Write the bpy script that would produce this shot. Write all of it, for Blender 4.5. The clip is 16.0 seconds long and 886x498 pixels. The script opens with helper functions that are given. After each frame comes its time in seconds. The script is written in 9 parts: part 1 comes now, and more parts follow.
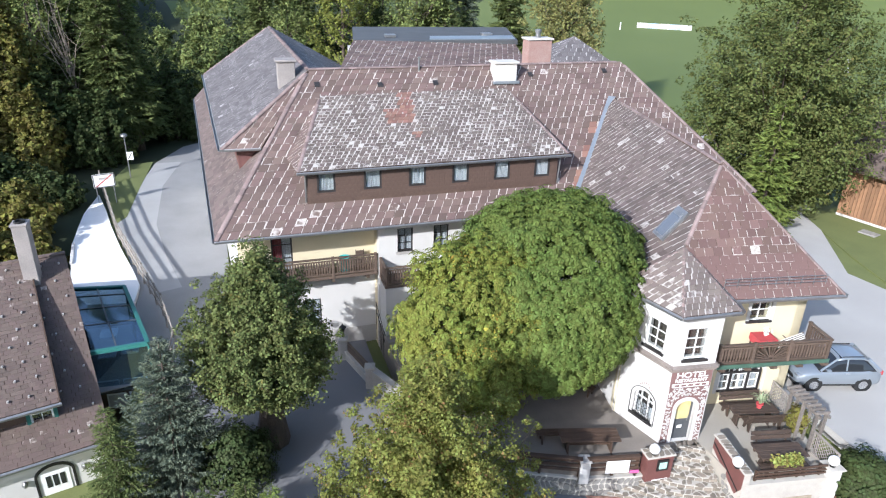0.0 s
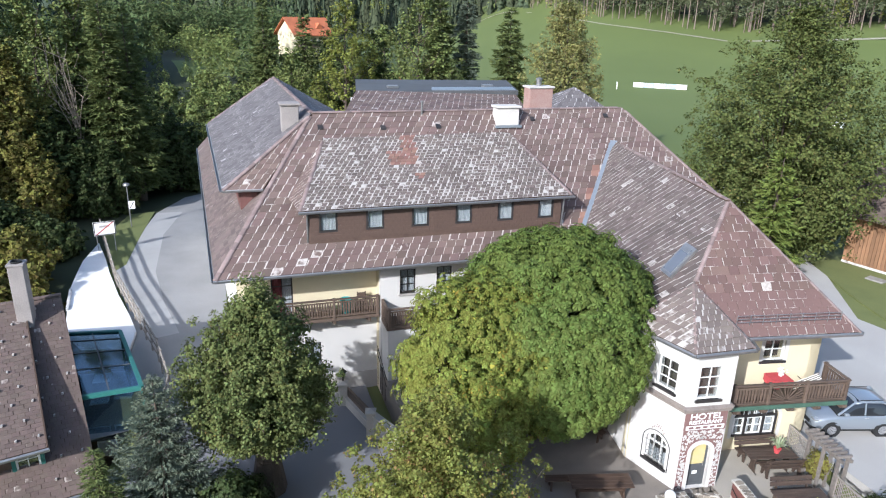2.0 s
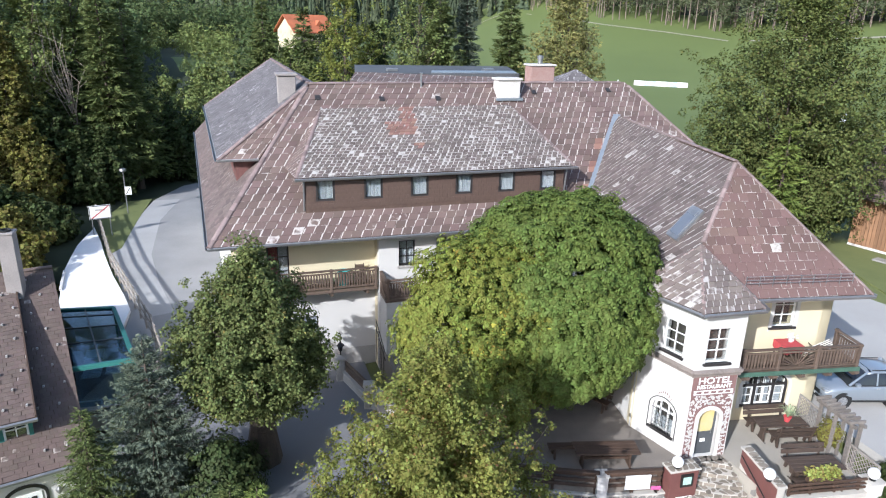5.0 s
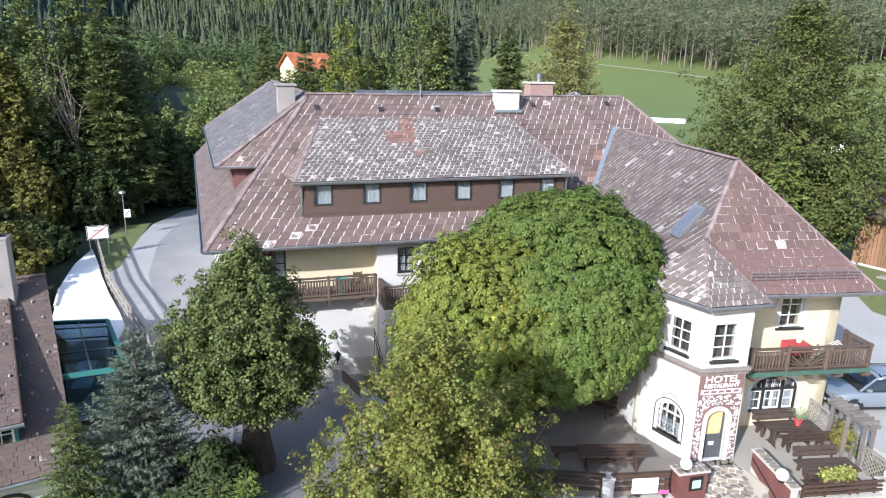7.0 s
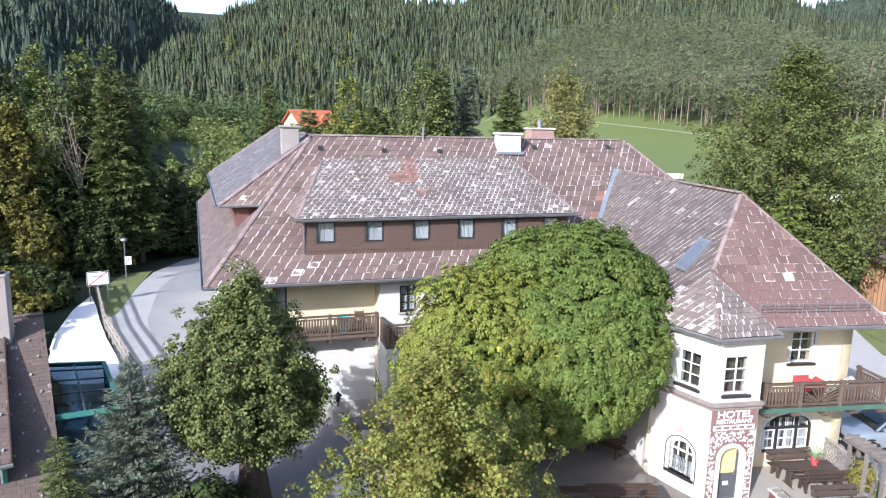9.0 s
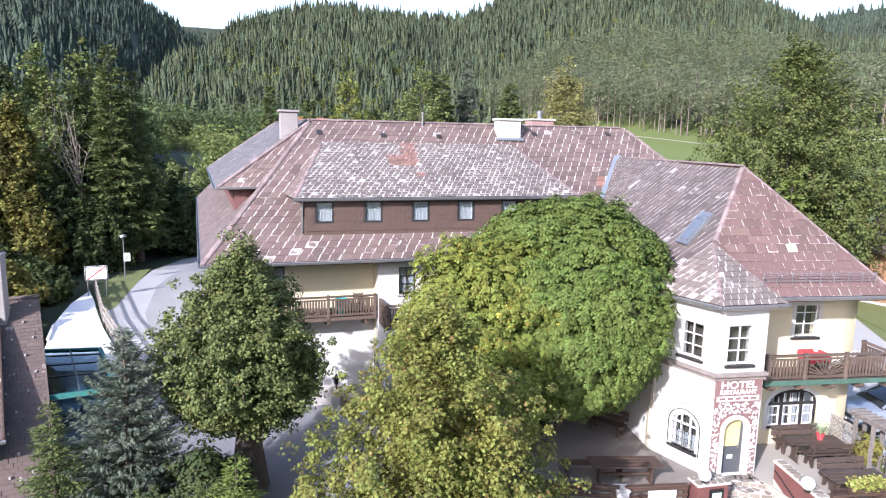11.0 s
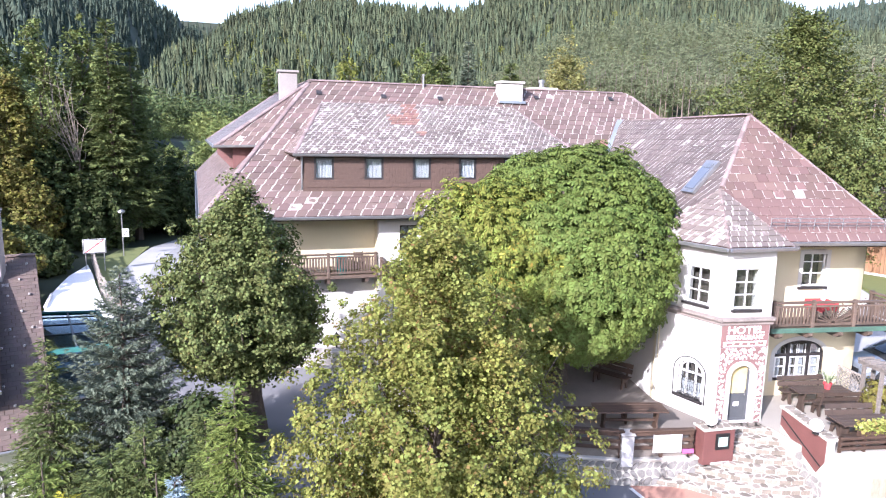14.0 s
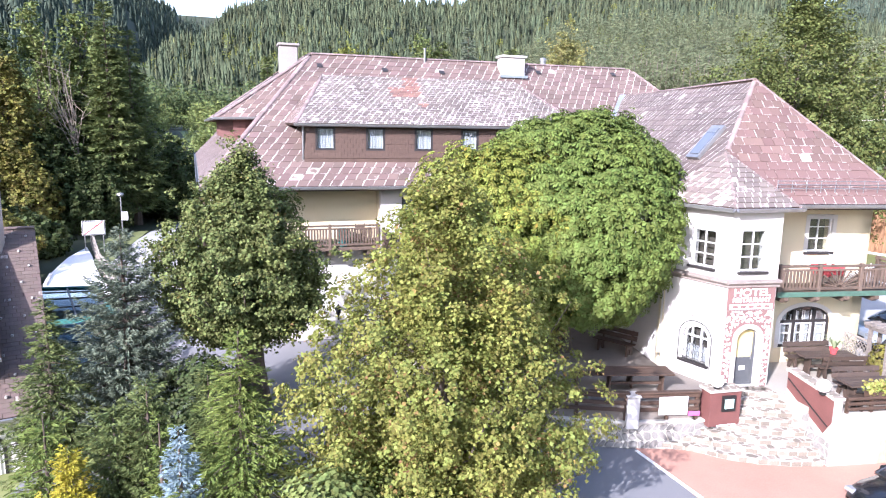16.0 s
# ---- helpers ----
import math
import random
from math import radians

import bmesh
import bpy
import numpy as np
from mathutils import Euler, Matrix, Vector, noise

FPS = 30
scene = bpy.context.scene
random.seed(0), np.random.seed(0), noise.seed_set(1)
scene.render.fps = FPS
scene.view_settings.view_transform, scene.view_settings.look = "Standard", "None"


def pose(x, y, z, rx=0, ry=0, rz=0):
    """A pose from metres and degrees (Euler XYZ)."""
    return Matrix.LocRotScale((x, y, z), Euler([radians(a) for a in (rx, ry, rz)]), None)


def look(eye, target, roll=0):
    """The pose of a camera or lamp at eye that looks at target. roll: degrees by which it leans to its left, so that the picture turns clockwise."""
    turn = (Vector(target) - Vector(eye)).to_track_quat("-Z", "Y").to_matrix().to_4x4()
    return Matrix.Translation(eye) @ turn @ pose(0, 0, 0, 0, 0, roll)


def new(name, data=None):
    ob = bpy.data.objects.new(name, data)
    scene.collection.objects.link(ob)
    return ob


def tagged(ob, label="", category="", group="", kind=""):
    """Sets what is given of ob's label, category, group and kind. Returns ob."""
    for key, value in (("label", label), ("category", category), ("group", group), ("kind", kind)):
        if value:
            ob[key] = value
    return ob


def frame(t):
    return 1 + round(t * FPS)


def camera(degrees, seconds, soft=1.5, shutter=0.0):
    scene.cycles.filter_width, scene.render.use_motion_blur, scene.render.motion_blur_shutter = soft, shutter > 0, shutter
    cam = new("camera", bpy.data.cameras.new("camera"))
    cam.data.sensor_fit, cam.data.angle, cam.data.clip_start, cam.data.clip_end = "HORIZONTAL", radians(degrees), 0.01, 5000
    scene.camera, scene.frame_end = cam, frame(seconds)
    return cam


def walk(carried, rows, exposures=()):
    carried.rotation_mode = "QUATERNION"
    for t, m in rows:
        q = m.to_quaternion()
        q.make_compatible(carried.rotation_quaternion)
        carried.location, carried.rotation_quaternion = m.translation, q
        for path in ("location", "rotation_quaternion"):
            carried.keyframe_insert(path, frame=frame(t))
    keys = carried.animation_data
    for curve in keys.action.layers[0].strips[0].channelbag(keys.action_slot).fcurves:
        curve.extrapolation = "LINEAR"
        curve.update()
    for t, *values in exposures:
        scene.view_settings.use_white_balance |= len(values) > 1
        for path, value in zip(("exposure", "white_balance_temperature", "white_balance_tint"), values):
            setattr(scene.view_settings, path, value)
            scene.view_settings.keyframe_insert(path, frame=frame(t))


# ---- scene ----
cam = camera(66.8, 16.0, 1.15)
PATH = [
    (0, (-0.067, -0.2, 17.674), (0.497, 1.537, 16.858), 1.6),
    (0.5, (-0.081, -0.17, 17.488), (0.486, 1.582, 16.709), 1.6),
    (1, (-0.076, -0.129, 17.291), (0.495, 1.64, 16.551), 1.5),
    (1.5, (-0.084, -0.078, 17.0), (0.491, 1.703, 16.296), 1.5),
    (2, (-0.138, -0.002, 16.698), (0.441, 1.797, 16.044), 1.5),
    (2.5, (-0.156, 0.031, 16.423), (0.426, 1.841, 15.804), 1.4),
    (3, (-0.123, 0.056, 16.156), (0.456, 1.866, 15.533), 1.4),
    (3.5, (-0.099, 0.006, 15.898), (0.48, 1.815, 15.271), 1.4),
    (4, (-0.056, 0.015, 15.619), (0.522, 1.824, 14.992), 1.4),
    (4.5, (-0.031, 0.119, 15.208), (0.548, 1.925, 14.572), 1.4),
    (4.7, (-0.025, 0.145, 15.119), (0.553, 1.948, 14.476), 1.4),
    (6.8, (0.052, 0.052, 13.361), (0.638, 1.885, 12.818), 1.5),
    (7, (0.054, 0.056, 13.301), (0.639, 1.895, 12.776), 1.3),
    (7.5, (0.034, 0.068, 13.052), (0.619, 1.92, 12.578), 1.2),
    (8, (-0.035, 0.124, 12.847), (0.557, 1.987, 12.426), 1.2),
    (8.2, (-0.057, 0.168, 12.808), (0.538, 2.033, 12.402), 1.3),
    (10.5, (0.089, 0.031, 11.152), (0.678, 1.916, 10.836), 1.1),
    (11, (0.082, 0.102, 10.89), (0.672, 1.986, 10.57), 1.1),
    (11.5, (0.067, 0.188, 10.614), (0.658, 2.071, 10.292), 1.0),
    (12, (0.038, 0.193, 10.326), (0.629, 2.076, 10.001), 1.0),
    (12.5, (0.025, 0.197, 10.032), (0.616, 2.08, 9.706), 1.0),
    (13, (0.074, 0.231, 9.741), (0.666, 2.113, 9.414), 1.1),
    (13.5, (0.079, 0.247, 9.461), (0.67, 2.128, 9.13), 1.1),
    (14, (0.07, 0.201, 9.159), (0.66, 2.082, 8.826), 1.1),
    (14.5, (0.051, 0.229, 8.86), (0.642, 2.11, 8.525), 1.1),
    (15, (0.027, 0.292, 8.596), (0.62, 2.171, 8.258), 1.1),
    (15.5, (0.0, 0.283, 8.339), (0.591, 2.163, 7.996), 1.1),
    (16, (-0.055, 0.263, 8.104), (0.538, 2.141, 7.756), 1.0),
]
EXPOSURES = [(0, 1.0, 5770, 12), (1, 0.94, 5770, 12), (3.5, 0.86, 5770, 12), (7.5, 1.1, 5750, 13), (11, 1.40, 5770, 21), (14.5, 1.79, 5770, 24), (16, 1.88, 5760, 24)]
walk(cam, [(t, look(eye, target, roll)) for t, eye, target, roll in PATH], EXPOSURES)

# ---- light ----
SUN_WAY = Vector((0.68, 0.54, -0.45)).normalized()
sun_data = bpy.data.lights.new("sun", "SUN")
sun_data.energy, sun_data.angle, sun_data.color = 4.0, radians(0.6), (1.0, 0.965, 0.90)
sun = new("sun", sun_data)
sun.matrix_world = look((-40, -40, 60), Vector((-40, -40, 60)) + SUN_WAY * 10)
world = bpy.data.worlds.new("sky")
scene.world = world
world.use_nodes = True
wn = world.node_tree.nodes
sky = wn.new("ShaderNodeTexSky")
sky.sky_type, sky.sun_disc = "NISHITA", False
sky.sun_elevation = math.asin(-SUN_WAY.z)
sky.sun_rotation = math.atan2(-SUN_WAY.x, -SUN_WAY.y)
sky.air_density, sky.dust_density, sky.ozone_density = 1.2, 1.7, 1.0
wn["Background"].inputs["Strength"].default_value = 0.15
world.node_tree.links.new(sky.outputs["Color"], wn["Background"].inputs["Color"])


# ---- materials ----
def mat(name, col, col2=None, rough=0.8, metal=0.0, scale=3.0, fine=40.0, bump=0.3, island=0.0, obj_rand=0.0, amount=0.6, spec=0.4, hue=0.0, stretch=(1, 1, 1), dist=0.02):
    """A two-scale procedural surface: broad stains and fine grain, with optional shift from piece to piece."""
    m = bpy.data.materials.new(name)
    m.use_nodes = True
    n, l = m.node_tree.nodes, m.node_tree.links
    b = n["Principled BSDF"]
    b.inputs["Metallic"].default_value = metal
    b.inputs["Specular IOR Level"].default_value = spec
    col2 = col2 or tuple(c * 0.72 for c in col)
    tc, mp = n.new("ShaderNodeTexCoord"), n.new("ShaderNodeMapping")
    mp.inputs["Scale"].default_value = stretch
    l.new(tc.outputs["Object"], mp.inputs["Vector"])
    big, small = n.new("ShaderNodeTexNoise"), n.new("ShaderNodeTexNoise")
    big.inputs["Scale"].default_value, big.inputs["Detail"].default_value = scale, 5
    small.inputs["Scale"].default_value, small.inputs["Detail"].default_value = fine, 4
    l.new(mp.outputs[0], big.inputs["Vector"]), l.new(mp.outputs[0], small.inputs["Vector"])
    mixf = n.new("ShaderNodeMath")
    mixf.operation = "MULTIPLY_ADD"
    l.new(small.outputs[0], mixf.inputs[0])
    mixf.inputs[1].default_value = 0.5
    half = n.new("ShaderNodeMath")
    half.operation = "MULTIPLY"
    half.inputs[1].default_value = 0.5
    l.new(big.outputs[0], half.inputs[0]), l.new(half.outputs[0], mixf.inputs[2])
    ramp = n.new("ShaderNodeMapRange")
    ramp.inputs[1].default_value, ramp.inputs[2].default_value = 0.5 - 0.25 * amount, 0.5 + 0.25 * amount
    l.new(mixf.outputs[0], ramp.inputs[0])
    mix = n.new("ShaderNodeMix")
    mix.data_type = "RGBA"
    mix.inputs[6].default_value, mix.inputs[7].default_value = (*col2, 1), (*col, 1)
    l.new(ramp.outputs[0], mix.inputs[0])
    out = mix.outputs[2]
    if island or obj_rand:
        hsv = n.new("ShaderNodeHueSaturation")
        src = n.new("ShaderNodeNewGeometry").outputs["Random Per Island"] if island else n.new("ShaderNodeObjectInfo").outputs["Random"]
        mr = n.new("ShaderNodeMapRange")
        k = island or obj_rand
        mr.inputs[3].default_value, mr.inputs[4].default_value = 1 - k, 1 + k
        l.new(src, mr.inputs[0]), l.new(mr.outputs[0], hsv.inputs["Value"])
        if hue:
            wnz = n.new("ShaderNodeTexWhiteNoise")
            wnz.noise_dimensions = "1D"
            l.new(src, wnz.inputs["W"])
            mh = n.new("ShaderNodeMapRange")
            mh.inputs[3].default_value, mh.inputs[4].default_value = 0.5 - hue, 0.5 + hue
            l.new(wnz.outputs[0], mh.inputs[0]), l.new(mh.outputs[0], hsv.inputs["Hue"])
        l.new(out, hsv.inputs["Color"])
        out = hsv.outputs[0]
    l.new(out, b.inputs["Base Color"])
    rr = n.new("ShaderNodeMapRange")
    rr.inputs[3].default_value, rr.inputs[4].default_value = max(rough - 0.12, 0.02), min(rough + 0.1, 1)
    l.new(small.outputs[0], rr.inputs[0]), l.new(rr.outputs[0], b.inputs["Roughness"])
    if bump:
        bp = n.new("ShaderNodeBump")
        bp.inputs["Strength"].default_value, bp.inputs["Distance"].default_value = bump, dist
        l.new(mixf.outputs[0], bp.inputs["Height"]), l.new(bp.outputs[0], b.inputs["Normal"])
    return m


def leaf_mat(name, col, col2, var=0.35, hue=0.03, trans=0.3, accent=None, share=0.12, gloss=0.1, patch=0.55):
    """Foliage: every leaf has its own shade; light passes partly through; a share of the leaves may have turned."""
    m = bpy.data.materials.new(name)
    m.use_nodes = True
    n, l = m.node_tree.nodes, m.node_tree.links
    b = n["Principled BSDF"]
    geo = n.new("ShaderNodeNewGeometry").outputs["Random Per Island"]
    tc, noi = n.new("ShaderNodeTexCoord"), n.new("ShaderNodeTexNoise")
    noi.inputs["Scale"].default_value, noi.inputs["Detail"].default_value = patch, 3
    l.new(tc.outputs["Object"], noi.inputs["Vector"])
    mix = n.new("ShaderNodeMix")
    mix.data_type = "RGBA"
    mix.inputs[6].default_value, mix.inputs[7].default_value = (*col, 1), (*col2, 1)
    mr = n.new("ShaderNodeMapRange")
    mr.inputs[1].default_value, mr.inputs[2].default_value = 0.35, 0.65
    l.new(noi.outputs[0], mr.inputs[0]), l.new(mr.outputs[0], mix.inputs[0])
    out = mix.outputs[2]
    if accent:
        wn1 = n.new("ShaderNodeTexWhiteNoise")
        wn1.noise_dimensions = "1D"
        l.new(geo, wn1.inputs["W"])
        noi2 = n.new("ShaderNodeTexNoise")
        noi2.inputs["Scale"].default_value = 0.8
        l.new(tc.outputs["Object"], noi2.inputs["Vector"])
        sub = n.new("ShaderNodeMath")
        sub.operation = "MULTIPLY_ADD"
        l.new(noi2.outputs[0], sub.inputs[0])
        sub.inputs[1].default_value, sub.inputs[2].default_value = 1.6, -0.8 + share
        lt = n.new("ShaderNodeMath")
        lt.operation = "LESS_THAN"
        l.new(wn1.outputs[0], lt.inputs[0]), l.new(sub.outputs[0], lt.inputs[1])
        m2 = n.new("ShaderNodeMix")
        m2.data_type = "RGBA"
        l.new(lt.outputs[0], m2.inputs[0]), l.new(out, m2.inputs[6])
        m2.inputs[7].default_value = (*accent, 1)
        out = m2.outputs[2]
    hsv = n.new("ShaderNodeHueSaturation")
    mv, mh = n.new("ShaderNodeMapRange"), n.new("ShaderNodeMapRange")
    mv.inputs[3].default_value, mv.inputs[4].default_value = 1 - var, 1 + var
    mh.inputs[3].default_value, mh.inputs[4].default_value = 0.5 - hue, 0.5 + hue
    l.new(geo, mv.inputs[0]), l.new(geo, mh.inputs[0])
    l.new(mv.outputs[0], hsv.inputs["Value"]), l.new(mh.outputs[0], hsv.inputs["Hue"]), l.new(out, hsv.inputs["Color"])
    l.new(hsv.outputs[0], b.inputs["Base Color"])
    b.inputs["Roughness"].default_value = 0.6
    b.inputs["Specular IOR Level"].default_value = gloss
    tr, ms = n.new("ShaderNodeBsdfTranslucent"), n.new("ShaderNodeMixShader")
    l.new(hsv.outputs[0], tr.inputs["Color"])
    ms.inputs[0].default_value = trans
    l.new(b.outputs[0], ms.inputs[1]), l.new(tr.outputs[0], ms.inputs[2])
    l.new(ms.outputs[0], n["Material Output"].inputs["Surface"])
    return m


def tile_mat(name, base, base2, lichen, cover, edge, pale=0.08, lower=0.3, wide=0.3, slant=0.3, island=0.22):
    """Fibre-cement roof tiles: each its own tone; pale lichen along the joints, in broken lines, and over single tiles."""
    m = mat(name, base, base2, rough=0.85, scale=0.6, fine=18, bump=0.35, island=island, hue=0.012, amount=0.8)
    n, l = m.node_tree.nodes, m.node_tree.links
    b = n["Principled BSDF"]
    base_out = b.inputs["Base Color"].links[0].from_socket

    def math_node(op, a, c, d=None):
        nd = n.new("ShaderNodeMath")
        nd.operation = op
        for i, v in enumerate((a, c, d)):
            if v is None:
                continue
            if isinstance(v, (int, float)):
                nd.inputs[i].default_value = v
            else:
                l.new(v, nd.inputs[i])
        return nd.outputs[0]

    def ramp(v, a, c, p, q):
        mr = n.new("ShaderNodeMapRange")
        mr.inputs[1].default_value, mr.inputs[2].default_value = a, c
        mr.inputs[3].default_value, mr.inputs[4].default_value = p, q
        l.new(v, mr.inputs[0])
        return mr.outputs[0]

    uv, sep, tc = n.new("ShaderNodeUVMap"), n.new("ShaderNodeSeparateXYZ"), n.new("ShaderNodeTexCoord")
    l.new(uv.outputs[0], sep.inputs[0])
    patch, spot = n.new("ShaderNodeTexNoise"), n.new("ShaderNodeTexNoise")
    patch.inputs["Scale"].default_value, patch.inputs["Detail"].default_value = 0.5, 4
    spot.inputs["Scale"].default_value, spot.inputs["Detail"].default_value = 5.0, 8
    l.new(tc.outputs["Object"], patch.inputs["Vector"]), l.new(tc.outputs["Object"], spot.inputs["Vector"])
    wn1 = n.new("ShaderNodeTexWhiteNoise")
    wn1.noise_dimensions = "1D"
    l.new(n.new("ShaderNodeNewGeometry").outputs["Random Per Island"], wn1.inputs["W"])
    rand, rand2 = wn1.outputs["Value"], wn1.outputs["Color"]
    sr = n.new("ShaderNodeSeparateXYZ")
    l.new(rand2, sr.inputs[0])
    # the side joint (its width differs from tile to tile), the far side and the lower edge
    side_w = ramp(sr.outputs[1], 0.0, 1.0, 0.07, wide)
    rough_n = n.new("ShaderNodeTexNoise")
    rough_n.inputs["Scale"].default_value, rough_n.inputs["Detail"].default_value = 14.0, 3
    l.new(tc.outputs["Object"], rough_n.inputs["Vector"])
    wob = math_node("MULTIPLY_ADD", rough_n.outputs[0], 0.14, -0.07)
    tilt = ramp(sr.outputs[0], 0.0, 1.0, -slant * 1.2, -slant * 0.8)
    lean = math_node("ADD", math_node("ADD", math_node("MULTIPLY", sep.outputs[1], tilt), sep.outputs[0]), wob)
    lean = math_node("ABSOLUTE", lean, 0.0)
    side = math_node("SUBTRACT", 1.0, math_node("DIVIDE", lean, side_w))
    # some strokes stop short of the tile's head
    stop = math_node("MULTIPLY", math_node("SUBTRACT", sep.outputs[1], ramp(rand, 0.0, 1.0, 0.5, 1.9)), 5.0)
    side = math_node("SUBTRACT", side, math_node("MAXIMUM", stop, 0.0))
    sheared = math_node("MULTIPLY_ADD", sep.outputs[1], -slant, sep.outputs[0])
    far = ramp(sheared, 0.93, 0.99, 0.0, lower)
    low = ramp(sep.outputs[1], 0.03, 0.15, lower, 0.0)
    line = math_node("MAXIMUM", math_node("MAXIMUM", side, 0.0), math_node("MAXIMUM", far, low))
    line = math_node("MINIMUM", math_node("MULTIPLY", line, 1.6), 1.0)
    whole = math_node("MULTIPLY", ramp(sr.outputs[2], 1.0 - pale, 1.0 - pale * 0.6, 0.0, 1.0), 0.42)
    tot = math_node("MULTIPLY_ADD", line, edge, whole)
    tot = math_node("MULTIPLY_ADD", spot.outputs[0], 1.1, tot)
    tot = math_node("MULTIPLY_ADD", patch.outputs[0], 0.7, tot)
    tot = math_node("MULTIPLY_ADD", sr.outputs[1], 0.3, tot)
    mask = ramp(tot, 1.46 - cover, 1.74 - cover, 0.0, 0.88)
    mix = n.new("ShaderNodeMix")
    mix.data_type = "RGBA"
    mix.inputs[7].default_value = (*lichen, 1)
    l.new(mask, mix.inputs[0]), l.new(base_out, mix.inputs[6]), l.new(mix.outputs[2], b.inputs["Base Color"])
    return m


def glass_mat(name, tint, rough=0.03):
    m = bpy.data.materials.new(name)
    m.use_nodes = True
    b = m.node_tree.nodes["Principled BSDF"]
    b.inputs["Base Color"].default_value = (*tint, 1)
    b.inputs["Roughness"].default_value = rough
    b.inputs["Specular IOR Level"].default_value = 0.8
    return m


M_WHITE = mat("white_render", (0.54, 0.525, 0.505), (0.46, 0.445, 0.42), 0.9, scale=0.7, fine=60, bump=0.12, amount=0.9)
M_YELLOW = mat("cream_render", (0.60, 0.53, 0.365), (0.54, 0.47, 0.32), 0.9, scale=0.6, fine=60, bump=0.12, amount=0.9)
M_PLINTH = mat("grey_plinth", (0.42, 0.40, 0.37), (0.30, 0.28, 0.26), 0.9, scale=0.9, fine=30, bump=0.3)
M_TILE = tile_mat("red_roof_tile", (0.143, 0.097, 0.084), (0.1, 0.07, 0.061), (0.47, 0.43, 0.395), 0.08, 0.72, 0.03, 0.26, 0.18, 0.4)
M_TILE_PALE = tile_mat("lichen_roof_tile", (0.138, 0.108, 0.093), (0.098, 0.078, 0.068), (0.45, 0.42, 0.385), 0.2, 0.7, 0.06, 0.4, 0.42, 0.4)
M_TILE_TOWER = tile_mat("mottled_roof_tile", (0.16, 0.128, 0.112), (0.11, 0.088, 0.078), (0.41, 0.385, 0.36), 0.24, 0.48, 0.06, 0.15, 0.35, 0.3, 0.16)
M_TILE_GREY = tile_mat("grey_roof_tile", (0.125, 0.112, 0.112), (0.085, 0.078, 0.08), (0.34, 0.325, 0.32), 0.06, 0.5, 0.04, 0.4, 0.2, 0.3)
M_TILE_WING = tile_mat("grey_brown_roof_tile", (0.12, 0.092, 0.083), (0.085, 0.068, 0.062), (0.40, 0.375, 0.35), 0.12, 0.66, 0.05, 0.2, 0.22, 0.4)
M_TILE_SIDE = tile_mat("brown_grey_roof_tile", (0.135, 0.1, 0.09), (0.095, 0.074, 0.068), (0.34, 0.31, 0.295), -0.02, 0.46, 0.03, 0.3, 0.14, 0.3)
M_TILE_NEW = tile_mat("fresh_red_tile", (0.22, 0.118, 0.09), (0.17, 0.094, 0.074), (0.42, 0.38, 0.345), 0.05, 0.45, 0.05, 0.2, 0.4, 0.3)
M_TILE_HIP = tile_mat("wine_red_roof_tile", (0.138, 0.086, 0.074), (0.105, 0.066, 0.057), (0.42, 0.39, 0.355), 0.03, 0.5, 0.07, 0.5, 0.13, 0.03)
M_TILE_HOUSE = tile_mat("brown_roof_tile", (0.132, 0.096, 0.08), (0.092, 0.068, 0.058), (0.38, 0.33, 0.29), 0.0, 0.16, 0.04, 0.1, 0.2, 0.2, 0.1)
M_RIDGE = mat("ridge_tile", (0.24, 0.19, 0.175), (0.13, 0.085, 0.08), 0.85, scale=4, fine=25, amount=1.0, island=0.25)
M_FLASH = mat("zinc_flashing", (0.33, 0.36, 0.385), (0.25, 0.28, 0.30), 0.45, 0.6, scale=2, fine=20, bump=0.1)
M_BITUMEN = mat("bitumen_roof", (0.085, 0.088, 0.09), (0.055, 0.056, 0.058), 0.75, scale=0.7, fine=14, bump=0.2)
M_WOOD_DARK = mat("dark_stained_wood", (0.075, 0.045, 0.03), (0.045, 0.027, 0.018), 0.7, scale=2, fine=25, bump=0.3, stretch=(1, 1, 6))
M_WOOD_BALC = mat("brown_balcony_wood", (0.12, 0.086, 0.065), (0.07, 0.049, 0.037), 0.65, scale=3, fine=25, bump=0.3, stretch=(1, 1, 5), obj_rand=0.18)
M_WOOD_GREY = mat("weathered_grey_wood", (0.30, 0.27, 0.235), (0.19, 0.165, 0.14), 0.85, scale=3, fine=30, bump=0.3, stretch=(1, 1, 5), obj_rand=0.15)
M_WOOD_BARN = mat("orange_barn_boards", (0.24, 0.13, 0.068), (0.16, 0.09, 0.05), 0.75, scale=1.5, fine=25, bump=0.3, stretch=(3, 3, 0.4), obj_rand=0.2)
M_SHINGLE = mat("dark_wall_shingle", (0.115, 0.074, 0.056), (0.072, 0.045, 0.034), 0.8, scale=3, fine=30, bump=0.3, obj_rand=0.3, island=0.3)
M_ASPHALT = mat("asphalt", (0.185, 0.185, 0.19), (0.14, 0.14, 0.145), 0.9, scale=0.35, fine=40, bump=0.25, amount=0.9)
M_LIMEWASH = mat("white_limewash", (0.78, 0.77, 0.75), (0.66, 0.65, 0.63), 0.9, scale=0.8, fine=20, bump=0.2)
M_PALEWAY = mat("pale_concrete_strip", (0.35, 0.345, 0.335), (0.28, 0.275, 0.265), 0.9, scale=0.5, fine=30, bump=0.2, amount=0.8)
M_CONCRETE = mat("pale_worn_asphalt", (0.30, 0.295, 0.287), (0.165, 0.163, 0.16), 0.9, scale=0.3, fine=30, bump=0.2, amount=1.0)
